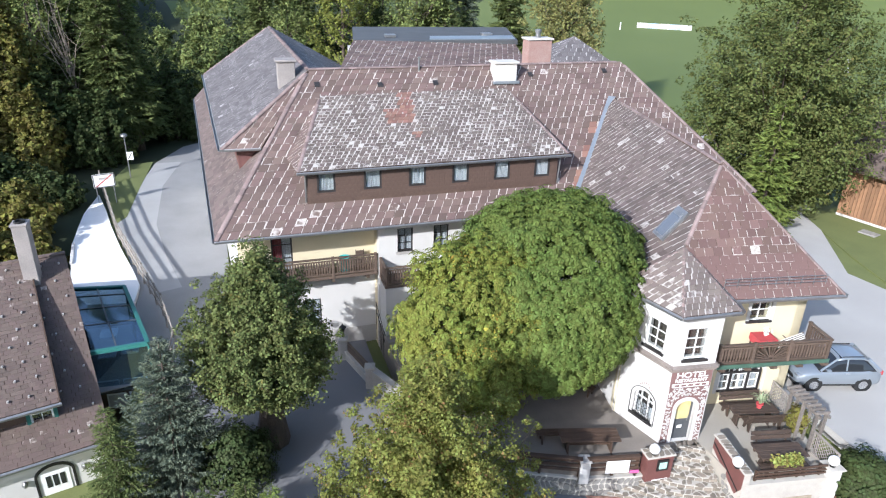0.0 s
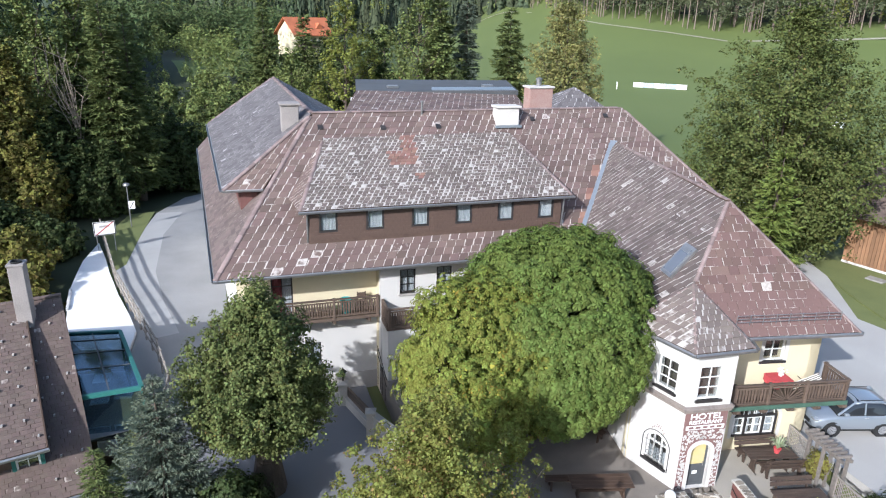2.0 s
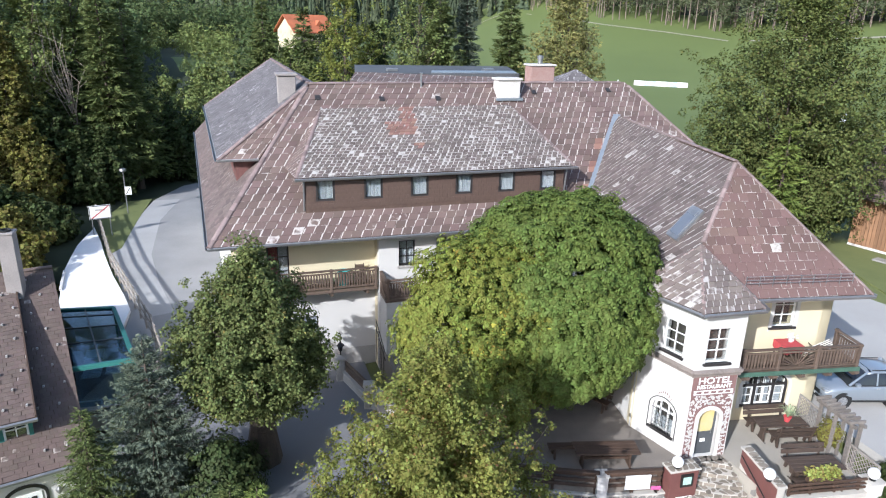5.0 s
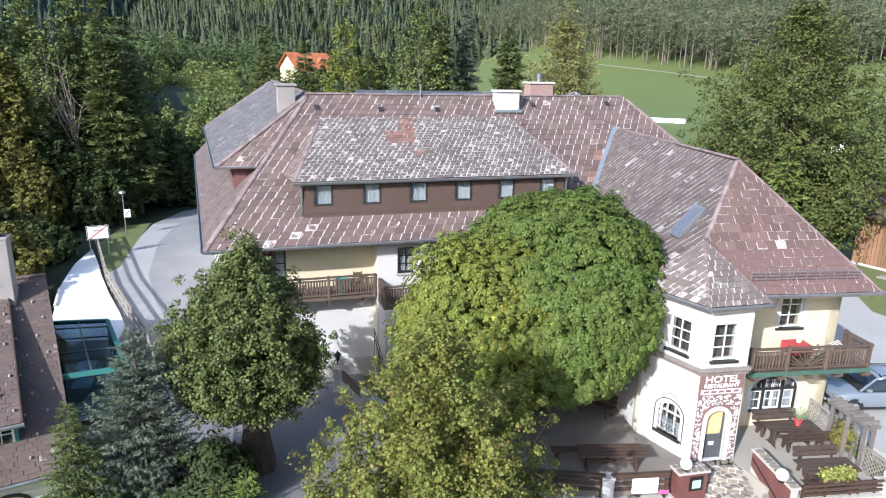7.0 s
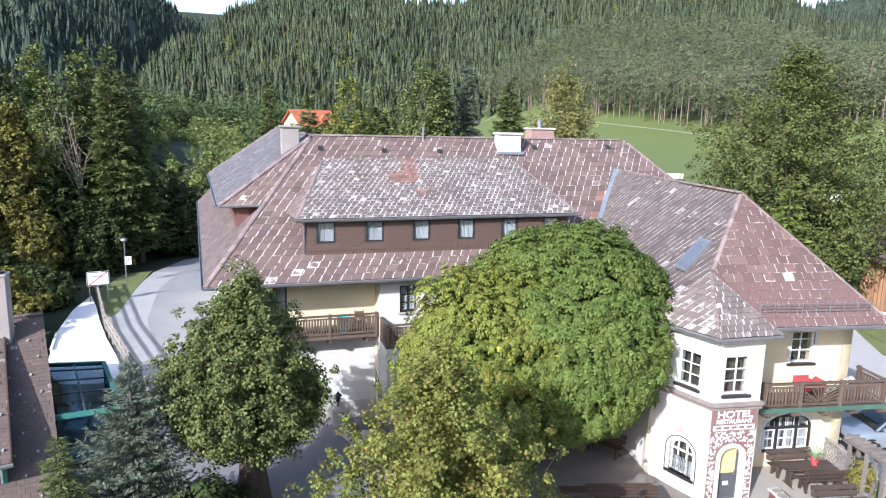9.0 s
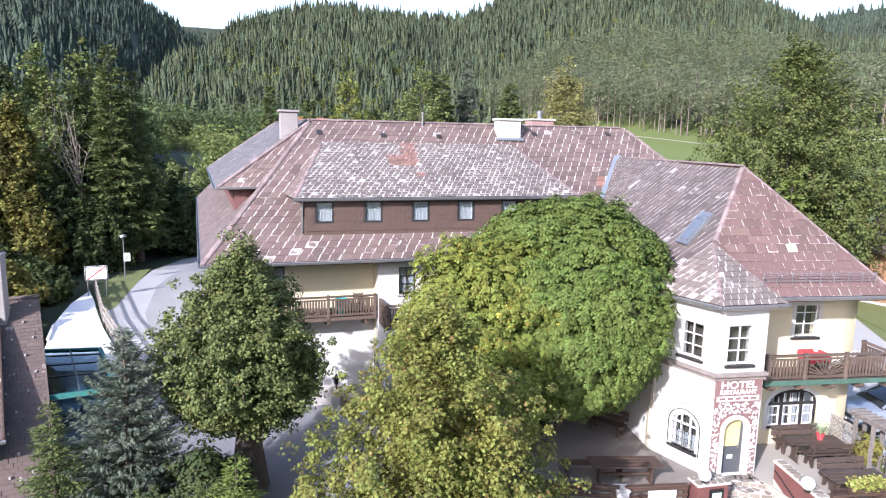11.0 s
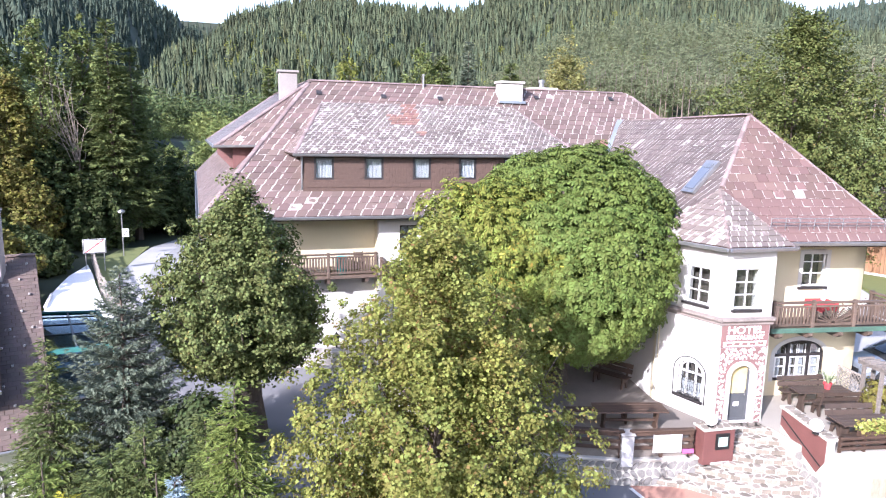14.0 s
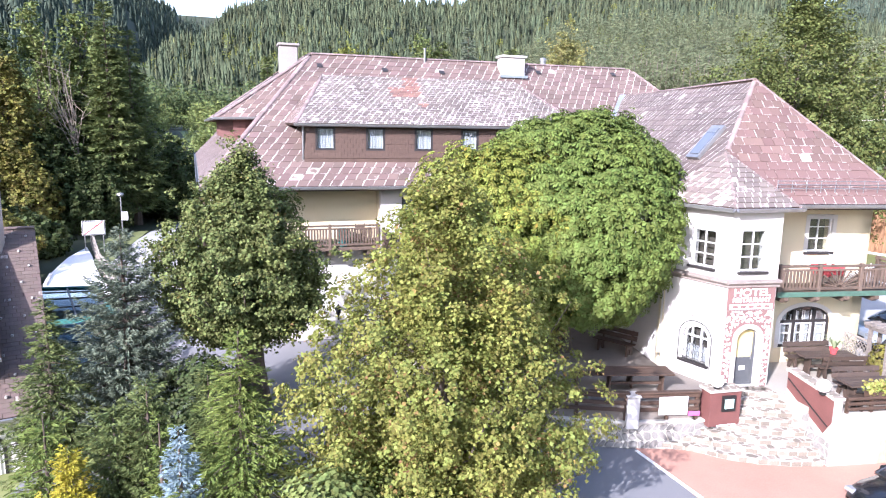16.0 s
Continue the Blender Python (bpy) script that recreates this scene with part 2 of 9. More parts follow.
M_GRAVEL = mat("pale_gravel", (0.40, 0.385, 0.36), (0.30, 0.285, 0.265), 0.95, scale=0.3, fine=25, bump=0.4, amount=0.9)
M_TRACK = mat("dusty_track", (0.30, 0.28, 0.22), (0.2, 0.2, 0.13), 0.95, scale=0.3, fine=5, bump=0.3)
M_TERRACOTTA = mat("red_paving", (0.40, 0.22, 0.16), (0.32, 0.17, 0.125), 0.85, scale=0.6, fine=25, bump=0.2)
M_STONE = mat("light_stone", (0.24, 0.205, 0.165), (0.15, 0.13, 0.105), 0.85, scale=3, fine=25, bump=0.5, obj_rand=0.25, island=0.25)
M_STONE_GREY = mat("grey_stone", (0.25, 0.24, 0.22), (0.15, 0.143, 0.132), 0.88, scale=3, fine=20, bump=0.5, obj_rand=0.25, island=0.25)
M_MORTAR = mat("pale_mortar", (0.45, 0.425, 0.375), (0.36, 0.335, 0.295), 0.95, scale=3, fine=40, bump=0.3)
M_HATCH = mat("pale_hatch_boards", (0.36, 0.305, 0.23), (0.25, 0.21, 0.155), 0.8, scale=2, fine=25, bump=0.3, stretch=(1, 1, 0.3))
M_REDPAINT = mat("oxblood_paint", (0.145, 0.06, 0.052), (0.11, 0.046, 0.04), 0.6, scale=2, fine=30, bump=0.1)
M_GRASS = mat("meadow_grass", (0.11, 0.138, 0.035), (0.085, 0.112, 0.027), 0.9, scale=0.035, fine=1.5, bump=0.4, amount=0.9)
M_GRASS_NEAR = mat("lawn_grass", (0.15, 0.165, 0.055), (0.1, 0.118, 0.04), 0.9, scale=0.5, fine=14, bump=0.5, amount=0.9)
M_FORESTFLOOR = mat("forest_floor", (0.035, 0.045, 0.018), (0.022, 0.028, 0.012), 0.95, scale=0.1, fine=2, bump=0.4)
M_BARK = mat("bark", (0.11, 0.085, 0.065), (0.06, 0.045, 0.035), 0.9, scale=4, fine=30, bump=0.8, stretch=(1, 1, 0.3), dist=0.04)
M_FRAME_DARK = mat("dark_window_frame", (0.032, 0.028, 0.027), (0.02, 0.018, 0.018), 0.5, bump=0.05)
M_FRAME_WHITE = mat("white_window_paint", (0.78, 0.78, 0.76), (0.68, 0.68, 0.66), 0.5, bump=0.05)
M_CURTAIN = mat("white_curtain", (0.52, 0.53, 0.55), (0.33, 0.335, 0.36), 0.9, scale=2, fine=10, bump=0.6, stretch=(9, 9, 0.2), amount=1.0)
M_CURTAIN_RED = mat("wine_curtain", (0.30, 0.07, 0.085), (0.17, 0.04, 0.05), 0.9, scale=2, fine=10, stretch=(9, 9, 0.2))
M_GLASS = glass_mat("window_glass", (0.018, 0.02, 0.024))
M_TEAL = mat("teal_paint", (0.035, 0.155, 0.135), (0.028, 0.12, 0.105), 0.45, bump=0.05)
M_METAL = mat("grey_metal", (0.32, 0.32, 0.32), (0.22, 0.22, 0.22), 0.4, 0.7, bump=0.05)
M_BLACK = mat("black_iron", (0.025, 0.024, 0.023), (0.015, 0.015, 0.015), 0.5, 0.2, bump=0.05)
M_CHIM = mat("chimney_render", (0.30, 0.27, 0.25), (0.20, 0.18, 0.17), 0.9, scale=1.2, fine=20, bump=0.3)
M_CHIM_WHITE = mat("pale_chimney_cap", (0.54, 0.51, 0.47), (0.43, 0.4, 0.37), 0.85, scale=2, fine=25, bump=0.2)
M_REDCLOTH = mat("red_cloth", (0.46, 0.07, 0.075), (0.36, 0.045, 0.05), 0.8, scale=4, fine=30, bump=0.2)
M_GREEN = mat("green_paint", (0.06, 0.125, 0.09), (0.045, 0.08, 0.06), 0.6, scale=2, fine=20, bump=0.1)
def car_paint(name, colour, metal, rough):
    m = bpy.data.materials.new(name)
    m.use_nodes = True
    b = m.node_tree.nodes["Principled BSDF"]
    b.inputs["Base Color"].default_value = (*colour, 1)
    b.inputs["Metallic"].default_value, b.inputs["Roughness"].default_value = metal, rough
    b.inputs["Coat Weight"].default_value, b.inputs["Coat Roughness"].default_value = 0.6, 0.05
    return m


M_SILVER = car_paint("silver_car_paint", (0.27, 0.3, 0.335), 0.5, 0.33)
M_DARKCAR = car_paint("black_car_paint", (0.012, 0.013, 0.016), 0.2, 0.2)
M_HEADLIGHT = car_paint("headlight_glass", (0.3, 0.31, 0.32), 0.3, 0.15)
M_TYRE = mat("tyre_rubber", (0.018, 0.018, 0.018), (0.012, 0.012, 0.012), 0.85, bump=0.1)
M_RIM = mat("alloy_rim", (0.5, 0.5, 0.51), (0.4, 0.4, 0.41), 0.3, 0.8, bump=0.0)
M_LAMPGLASS = mat("white_globe", (0.8, 0.79, 0.77), (0.74, 0.73, 0.71), 0.3, bump=0.0)
M_ORANGE_ROOF = mat("orange_roof", (0.42, 0.13, 0.055), (0.32, 0.10, 0.045), 0.8, scale=0.6, fine=6, bump=0.3)
M_DOOR_YELLOW = mat("amber_door_glass", (0.55, 0.42, 0.12), (0.42, 0.40, 0.28), 0.2, scale=1.2, fine=4, bump=0.0, amount=1.0)
M_SIGN = mat("sign_red", (0.19, 0.108, 0.098), (0.155, 0.088, 0.08), 0.8, scale=3, fine=30, bump=0.1)
M_PINK = mat("pink_board", (0.55, 0.12, 0.30), (0.45, 0.10, 0.25), 0.6, bump=0.0)
M_TURQ = mat("turquoise_plastic", (0.06, 0.42, 0.42), (0.05, 0.36, 0.36), 0.4, bump=0.0)

L_CHESTNUT = leaf_mat("chestnut_leaf", (0.108, 0.15, 0.037), (0.14, 0.178, 0.044), 0.34, 0.015, 0.3)
L_CHESTNUT_Y = leaf_mat("chestnut_turning_leaf", (0.165, 0.195, 0.04), (0.195, 0.208, 0.044), 0.34, 0.025, 0.3, accent=(0.30, 0.24, 0.045), share=-0.08)
L_LINDEN = leaf_mat("linden_leaf", (0.092, 0.113, 0.038), (0.125, 0.142, 0.047), 0.45, 0.02, 0.22, accent=(0.19, 0.16, 0.05), share=-0.14)
L_MAPLE = leaf_mat("maple_leaf", (0.172, 0.192, 0.05), (0.23, 0.226, 0.058), 0.4, 0.025, 0.42, accent=(0.27, 0.18, 0.07), share=-0.05)
L_BROAD = leaf_mat("broad_leaf", (0.13, 0.16, 0.052), (0.165, 0.19, 0.06), 0.4, 0.02, 0.22)
L_LARGE = leaf_mat("large_tree_leaf", (0.082, 0.1, 0.03), (0.108, 0.122, 0.037), 0.4, 0.02, 0.22, accent=(0.17, 0.14, 0.05), share=-0.16)
# dark leaf, its colour lowered further for the deep shade in the wood
L_DARK_SHADED = leaf_mat("dark_shaded_broad_leaf", (0.044, 0.06, 0.022), (0.058, 0.076, 0.026), 0.4, 0.02, 0.2)
L_AUTUMN = leaf_mat("autumn_leaf", (0.165, 0.145, 0.036), (0.125, 0.125, 0.036), 0.4, 0.03, 0.25)
L_BIRCH = leaf_mat("birch_leaf", (0.16, 0.18, 0.04), (0.195, 0.205, 0.05), 0.35, 0.02, 0.32)
L_LARCH = leaf_mat("larch_needles", (0.25, 0.23, 0.085), (0.205, 0.205, 0.075), 0.3, 0.02, 0.35)
L_SPRUCE = leaf_mat("spruce_needles", (0.085, 0.108, 0.036), (0.11, 0.13, 0.043), 0.35, 0.02, 0.12)
L_SPRUCE_L = leaf_mat("fresh_spruce_needles", (0.105, 0.14, 0.034), (0.138, 0.165, 0.04), 0.35, 0.02, 0.15)
L_SPRUCE_B = leaf_mat("blue_grey_spruce_needles", (0.1, 0.124, 0.086), (0.135, 0.156, 0.11), 0.4, 0.02, 0.12)
L_SPRUCE_ICE = leaf_mat("ice_blue_spruce_needles", (0.17, 0.235, 0.26), (0.22, 0.29, 0.31), 0.3, 0.02, 0.12)
L_YELLOWCON = leaf_mat("golden_thuja", (0.28, 0.26, 0.03), (0.32, 0.25, 0.03), 0.3, 0.02, 0.15)
L_FOREST = leaf_mat("forest_conifer", (0.06, 0.077, 0.048), (0.084, 0.1, 0.058), 0.34, 0.02, 0.25, accent=(0.13, 0.138, 0.062), share=-0.06, gloss=0.0, patch=0.03)
L_PINE = leaf_mat("pine_needles", (0.122, 0.142, 0.082), (0.155, 0.17, 0.095), 0.28, 0.02, 0.3, gloss=0.0, patch=0.05)
# farther hills' needles: their shade and blue haze are put into the colour
L_FOREST_SHADED = leaf_mat("shaded_forest_conifer", (0.048, 0.066, 0.052), (0.07, 0.09, 0.064), 0.3, 0.02, 0.2, gloss=0.0)
L_VALLEY = leaf_mat("valley_leaf", (0.06, 0.085, 0.032), (0.085, 0.11, 0.042), 0.35, 0.02, 0.25)
M_PINE_BARK = mat("pine_bark", (0.22, 0.175, 0.145), (0.14, 0.11, 0.09), 0.9, scale=4, fine=30, bump=0.3)
L_PINK = leaf_mat("flower_petals", (0.26, 0.25, 0.07), (0.20, 0.23, 0.05), 0.4, 0.05, 0.2)

M_CHIM_BRICK = mat("red_block", (0.26, 0.13, 0.105), (0.34, 0.26, 0.23), 0.85, scale=2.2, fine=12, bump=0.3, amount=1.2)
M_GREY_PAINT = mat("slate_grey_paint", (0.075, 0.08, 0.085), (0.055, 0.06, 0.065), 0.5, bump=0.05)
M_WOOD_TABLE = mat("dark_table_wood", (0.075, 0.052, 0.039), (0.045, 0.032, 0.025), 0.55, scale=2, fine=22, bump=0.25, stretch=(1, 6, 1), obj_rand=0.2)
M_MENU = mat("menu_sheet_green", (0.30, 0.55, 0.45), (0.45, 0.62, 0.55), 0.5, scale=6, fine=20, bump=0.0)
L_AGAVE = leaf_mat("agave_leaf", (0.22, 0.28, 0.16), (0.30, 0.34, 0.20), 0.2, 0.02, 0.1)
M_BANNER = mat("pale_blue_print", (0.16, 0.3, 0.5), (0.5, 0.6, 0.68), 0.6, scale=1.2, fine=4, bump=0.0, amount=1.2)


def cons_glass():
    m = bpy.data.materials.new("conservatory_pane")
    m.use_nodes = True
    n, l = m.node_tree.nodes, m.node_tree.links
    gl, tr, ms = n.new("ShaderNodeBsdfGlossy"), n.new("ShaderNodeBsdfTransparent"), n.new("ShaderNodeMixShader")
    gl.inputs["Roughness"].default_value = 0.04
    gl.inputs["Color"].default_value = (0.75, 0.85, 1.0, 1)
    tr.inputs["Color"].default_value = (0.58, 0.68, 0.74, 1)
    ms.inputs[0].default_value = 0.13
    l.new(tr.outputs[0], ms.inputs[1]), l.new(gl.outputs[0], ms.inputs[2]), l.new(ms.outputs[0], n["Material Output"].inputs["Surface"])
    return m


M_CONS_GLASS = cons_glass()

M_PAVE_DARK = mat("worn_earthy_paving", (0.23, 0.2, 0.17), (0.13, 0.115, 0.1), 0.9, scale=1.4, fine=25, bump=0.3, amount=1.0)
M_WOOD_OLD = mat("old_grey_brown_wood", (0.19, 0.168, 0.148), (0.115, 0.1, 0.088), 0.8, scale=3, fine=25, bump=0.3, stretch=(1, 1, 5), obj_rand=0.15)
M_PAVE_BEIGE = mat("beige_paving", (0.36, 0.33, 0.28), (0.28, 0.255, 0.215), 0.9, scale=0.7, fine=25, bump=0.2, amount=0.9)


# ---- building tools ----
def mesh_of(name, verts, faces, material, uvs=None):
    me = bpy.data.meshes.new(name)
    me.from_pydata([tuple(v) for v in verts], [], faces)
    if uvs is not None:
        layer = me.uv_layers.new(name="UVMap")
        layer.data.foreach_set("uv", np.asarray(uvs, dtype=np.float32).ravel())
    me.materials.append(material)
    me.update()
    return me


def part(name, bm, material, parent, label=""):
    """Links a bmesh as one mesh object under a thing or a part."""
    me = bpy.data.meshes.new(name)
    bmesh.ops.recalc_face_normals(bm, faces=bm.faces)
    bm.to_mesh(me)
    bm.free()
    me.materials.append(material)
    ob = new(name, me)
    if parent:
        ob.parent = parent
    if label:
        ob["label"] = label
    return ob


def empty(name, m=None, label="", category="", group="", kind=""):
    ob = new(name)
    if m is not None:
        ob.matrix_basis = m
    return tagged(ob, label, category, group, kind)


def B():
    return bmesh.new()


def box(bm, x0, x1, y0, y1, z0, z1, m=None, bevel=0.0):
    vs = [bm.verts.new(m @ Vector(c) if m else c) for c in ((x0, y0, z0), (x1, y0, z0), (x1, y1, z0), (x0, y1, z0), (x0, y0, z1), (x1, y0, z1), (x1, y1, z1), (x0, y1, z1))]
    fs = [bm.faces.new([vs[i] for i in f]) for f in ((3, 2, 1, 0), (4, 5, 6, 7), (0, 1, 5, 4), (1, 2, 6, 5), (2, 3, 7, 6), (3, 0, 4, 7))]
    if bevel:
        es = list({e for f in fs for e in f.edges})
        bmesh.ops.bevel(bm, geom=es, offset=bevel, segments=1, affect="EDGES")
    return bm


def prism(bm, pts, way, m=None):
    """A prism: the polygon pts pushed along way."""
    way = Vector(way)
    a = [bm.verts.new(m @ Vector(p) if m else p) for p in pts]
    b = [bm.verts.new(m @ (Vector(p) + way) if m else Vector(p) + way) for p in pts]
    n = len(pts)
    bm.faces.new(a[::-1]), bm.faces.new(b)
    for i in range(n):
        bm.faces.new((a[i], a[(i + 1) % n], b[(i + 1) % n], b[i]))
    return bm


def tube(bm, p, q, r0, r1=None, seg=8, m=None):
    """A tapered round bar from p to q."""
    r1 = r0 if r1 is None else r1
    p, q = Vector(p), Vector(q)
    d = (q - p).normalized()
    u = d.orthogonal().normalized()
    v = d.cross(u)
    rings = []
    for c, r in ((p, r0), (q, r1)):
        ring = []
        for i in range(seg):
            a = 2 * math.pi * i / seg
            w = c + (u * math.cos(a) + v * math.sin(a)) * r
            ring.append(bm.verts.new(m @ w if m else w))
        rings.append(ring)
    for i in range(seg):
        j = (i + 1) % seg
        bm.faces.new((rings[0][i], rings[0][j], rings[1][j], rings[1][i]))
    bm.faces.new(rings[0][::-1]), bm.faces.new(rings[1])
    return bm


def lathe(bm, profile, seg=12, m=None):
    """A turned body from (radius, height) pairs."""
    rings = []
    for r, z in profile:
        ring = []
        for i in range(seg):
            a = 2 * math.pi * i / seg
            w = Vector((r * math.cos(a), r * math.sin(a), z))
            ring.append(bm.verts.new(m @ w if m else w))
        rings.append(ring)
    for k in range(len(rings) - 1):
        for i in range(seg):
            j = (i + 1) % seg
            bm.faces.new((rings[k][i], rings[k][j], rings[k + 1][j], rings[k + 1][i]))
    bm.faces.new(rings[0][::-1]), bm.faces.new(rings[-1])
    return bm


def clip_poly(poly, a, b):
    """The part of a flat polygon that lies to the left of the line a-b."""
    out = []
    n = len(poly)
    for i in range(n):
        p, q = poly[i], poly[(i + 1) % n]
        sp = (b[0] - a[0]) * (p[1] - a[1]) - (b[1] - a[1]) * (p[0] - a[0])
        sq = (b[0] - a[0]) * (q[1] - a[1]) - (b[1] - a[1]) * (q[0] - a[0])
        if sp >= 0:
            out.append(p)
        if (sp >= 0) != (sq >= 0):
            t = sp / (sp - sq)
            out.append((p[0] + t * (q[0] - p[0]), p[1] + t * (q[1] - p[1])))
    return out


def roof_tiles(corners, width, rise, material, parent, holes=(), seed=1, single=0, thick=0.013, name="tile", stuff="tiles", skew=0.0, patches=()):
    """Covers a flat convex roof field (corners; the first two along its eave, left to right seen from outside) with lapped tiles.
    The lowest `single` tiles are objects of their own; the rest are one mesh."""
    rnd = random.Random(seed)
    c = [Vector(p) for p in corners]
    ex = (c[1] - c[0]).normalized()
    nz = Vector((0, 0, 0))
    for i in range(1, len(c) - 1):
        nz += (c[i] - c[0]).cross(c[i + 1] - c[0])
    nz.normalize()
    if nz.z < 0:
        nz = -nz
    ey = nz.cross(ex).normalized()
    flat = [((p - c[0]).dot(ex), (p - c[0]).dot(ey)) for p in c]
    area = sum(flat[i][0] * flat[(i + 1) % len(flat)][1] - flat[(i + 1) % len(flat)][0] * flat[i][1] for i in range(len(flat)))
    if area < 0:
        flat = flat[::-1]
    x0, x1 = min(p[0] for p in flat), max(p[0] for p in flat)
    y1 = max(p[1] for p in flat)
    sets, made = {}, 0
    rows = int(y1 / rise) + 1
    for r in range(rows):
        ya = r * rise
        off = (r % 2) * width * 0.5
        k0 = int((x0 - off) / width) - 1
        for k in range(k0, int((x1 - off) / width) + 1):
            xa = k * width + off + rnd.uniform(-0.012, 0.012)
            lift = rnd.uniform(0.0, 0.007)
            dy = rnd.uniform(-0.012, 0.012)
            quad = [(xa + 0.006, ya + dy), (xa + width - 0.006, ya + dy), (xa + width - 0.006 + skew, ya + rise + 0.03 + dy), (xa + 0.006 + skew, ya + rise + 0.03 + dy)]
            poly = quad
            for i in range(len(flat)):
                poly = clip_poly(poly, flat[i], flat[(i + 1) % len(flat)])
                if len(poly) < 3:
                    break
            if len(poly) < 3:
                continue
            cx, cy = sum(p[0] for p in poly) / len(poly), sum(p[1] for p in poly) / len(poly)
            mid = c[0] + ex * cx + ey * cy
            if any(h(mid) for h in holes):
                continue
            top, tv = [], []
            for px, py in poly:
                t = (py - ya) / rise
                h = thick * (1.75 - 1.0 * t) + lift * (1 - t)
                top.append(c[0] + ex * px + ey * py + nz * h)
                tv.append(((px - xa) / width, t))
            n = len(top)
            bot = [p - nz * (thick * 0.9) for p in top]
            local = top + bot
            lf = [tuple(range(n))] + [(i, n + i, n + (i + 1) % n, (i + 1) % n) for i in range(n)]
            luv = [tv[i] for i in range(n)]
            for i in range(n):
                j = (i + 1) % n
                luv += [tv[i], tv[i], tv[j], tv[j]]
            here = next((pm for test, pm in patches if test(mid)), material)
            if made < single:
                made += 1
                ob = new(name, mesh_of(name, local, lf, here, luv))
                ob.parent = parent
            else:
                verts, faces, uvs = sets.setdefault(here, ([], [], []))
                o = len(verts)
                verts += local
                faces += [tuple(i + o for i in f) for f in lf]
                uvs += luv
    for here, (verts, faces, uvs) in sets.items():
        ob = new(stuff, mesh_of(stuff, verts, faces, here, uvs))
        ob.parent = parent
        tagged(ob, kind="stuff")
    # the boarding below
    bm = B()
    plane = [c[0] + ex * fx + ey * fy - nz * 0.012 for fx, fy in flat]
    ring = [bm.verts.new(p) for p in plane]
    low = [bm.verts.new(p - nz * 0.12) for p in plane]
    bm.faces.new(ring), bm.faces.new(low[::-1])
    for i in range(len(c)):
        bm.faces.new((ring[i], low[i], low[(i + 1) % len(c)], ring[(i + 1) % len(c)]))
    part("roof_boarding", bm, M_WOOD_DARK, parent)


def ridge_caps(p, q, parent, r=0.13, step=0.42, material=None):
    """Half-round caps along a ridge or hip, joined, each its own island."""
    p, q = Vector(p), Vector(q)
    d = (q - p)
    n = max(1, int(d.length / step))
    d = d.normalized()
    side = d.cross(Vector((0, 0, 1))).normalized()
    up = side.cross(d)
    bm = B()
    for i in range(n):
        a = p + d * (i * step)
        b = p + d * ((i + 1) * step + 0.04)
        rr = r * (1 + 0.06 * math.sin(i * 12.9))
        ra, rb = [], []
        for k in range(6):
            t = math.pi * k / 5
            o = side * math.cos(t) * rr + up * (math.sin(t) * rr * 0.62 - 0.02)
            ra.append(bm.verts.new(a + o * 1.08)), rb.append(bm.verts.new(b + o * 0.94))
        for k in range(5):
            bm.faces.new((ra[k], ra[k + 1], rb[k + 1], rb[k]))
        bm.faces.new(ra), bm.faces.new(rb[::-1])
    return tagged(part("ridge_cap", bm, material or M_RIDGE, parent), kind="stuff")


def scatter(name, tv, tf, pos, rot, size, material, parent, label=""):
    """One mesh out of many copies of a small template (tv, tf), at positions pos, with 3x3 turns rot and sizes."""
    tv = np.asarray(tv, dtype=np.float64)
    n, k = len(pos), len(tv)
    v = np.einsum("nij,kj->nki", rot, tv) * np.asarray(size)[:, None, None] + np.asarray(pos)[:, None, :]
    me = bpy.data.meshes.new(name)
    lens = np.array([len(f) for f in tf])
    loops = np.concatenate([np.array(f) for f in tf])
    nl = len(loops)
    me.vertices.add(n * k)
    me.vertices.foreach_set("co", v.reshape(-1).astype(np.float32))
    me.loops.add(n * nl)
    me.loops.foreach_set("vertex_index", (np.tile(loops, n) + np.repeat(np.arange(n) * k, nl)).astype(np.int32))
    me.polygons.add(n * len(lens))
    starts = np.concatenate([[0], np.cumsum(lens)[:-1]])
    me.polygons.foreach_set("loop_start", (np.tile(starts, n) + np.repeat(np.arange(n) * nl, len(lens))).astype(np.int32))
    me.update(calc_edges=True)
    me.validate()
    me.materials.append(material)
    ob = new(name, me)
    if parent:
        ob.parent = parent
    if label:
        ob["label"] = label
    return ob


def frames_from(out, spin, tilt=None):
    """Turns whose z axis is the direction out, spun about it."""
    z = out / (np.linalg.norm(out, axis=1, keepdims=True) + 1e-9)
    ref = np.where(np.abs(z[:, 2:3]) > 0.95, np.array([[1.0, 0, 0]]), np.array([[0.0, 0, 1.0]]))
    x = np.cross(ref, z)
    x /= np.linalg.norm(x, axis=1, keepdims=True)
    y = np.cross(z, x)
    c, s = np.cos(spin)[:, None], np.sin(spin)[:, None]
    return np.stack([x * c + y * s, -x * s + y * c, z], axis=2)


LEAF_V = [(0, 0, 0), (0.5, 0.42, 0.08), (0, 1.0, -0.06), (-0.5, 0.42, 0.08)]
LEAF_F = [(0, 1, 2), (0, 2, 3)]


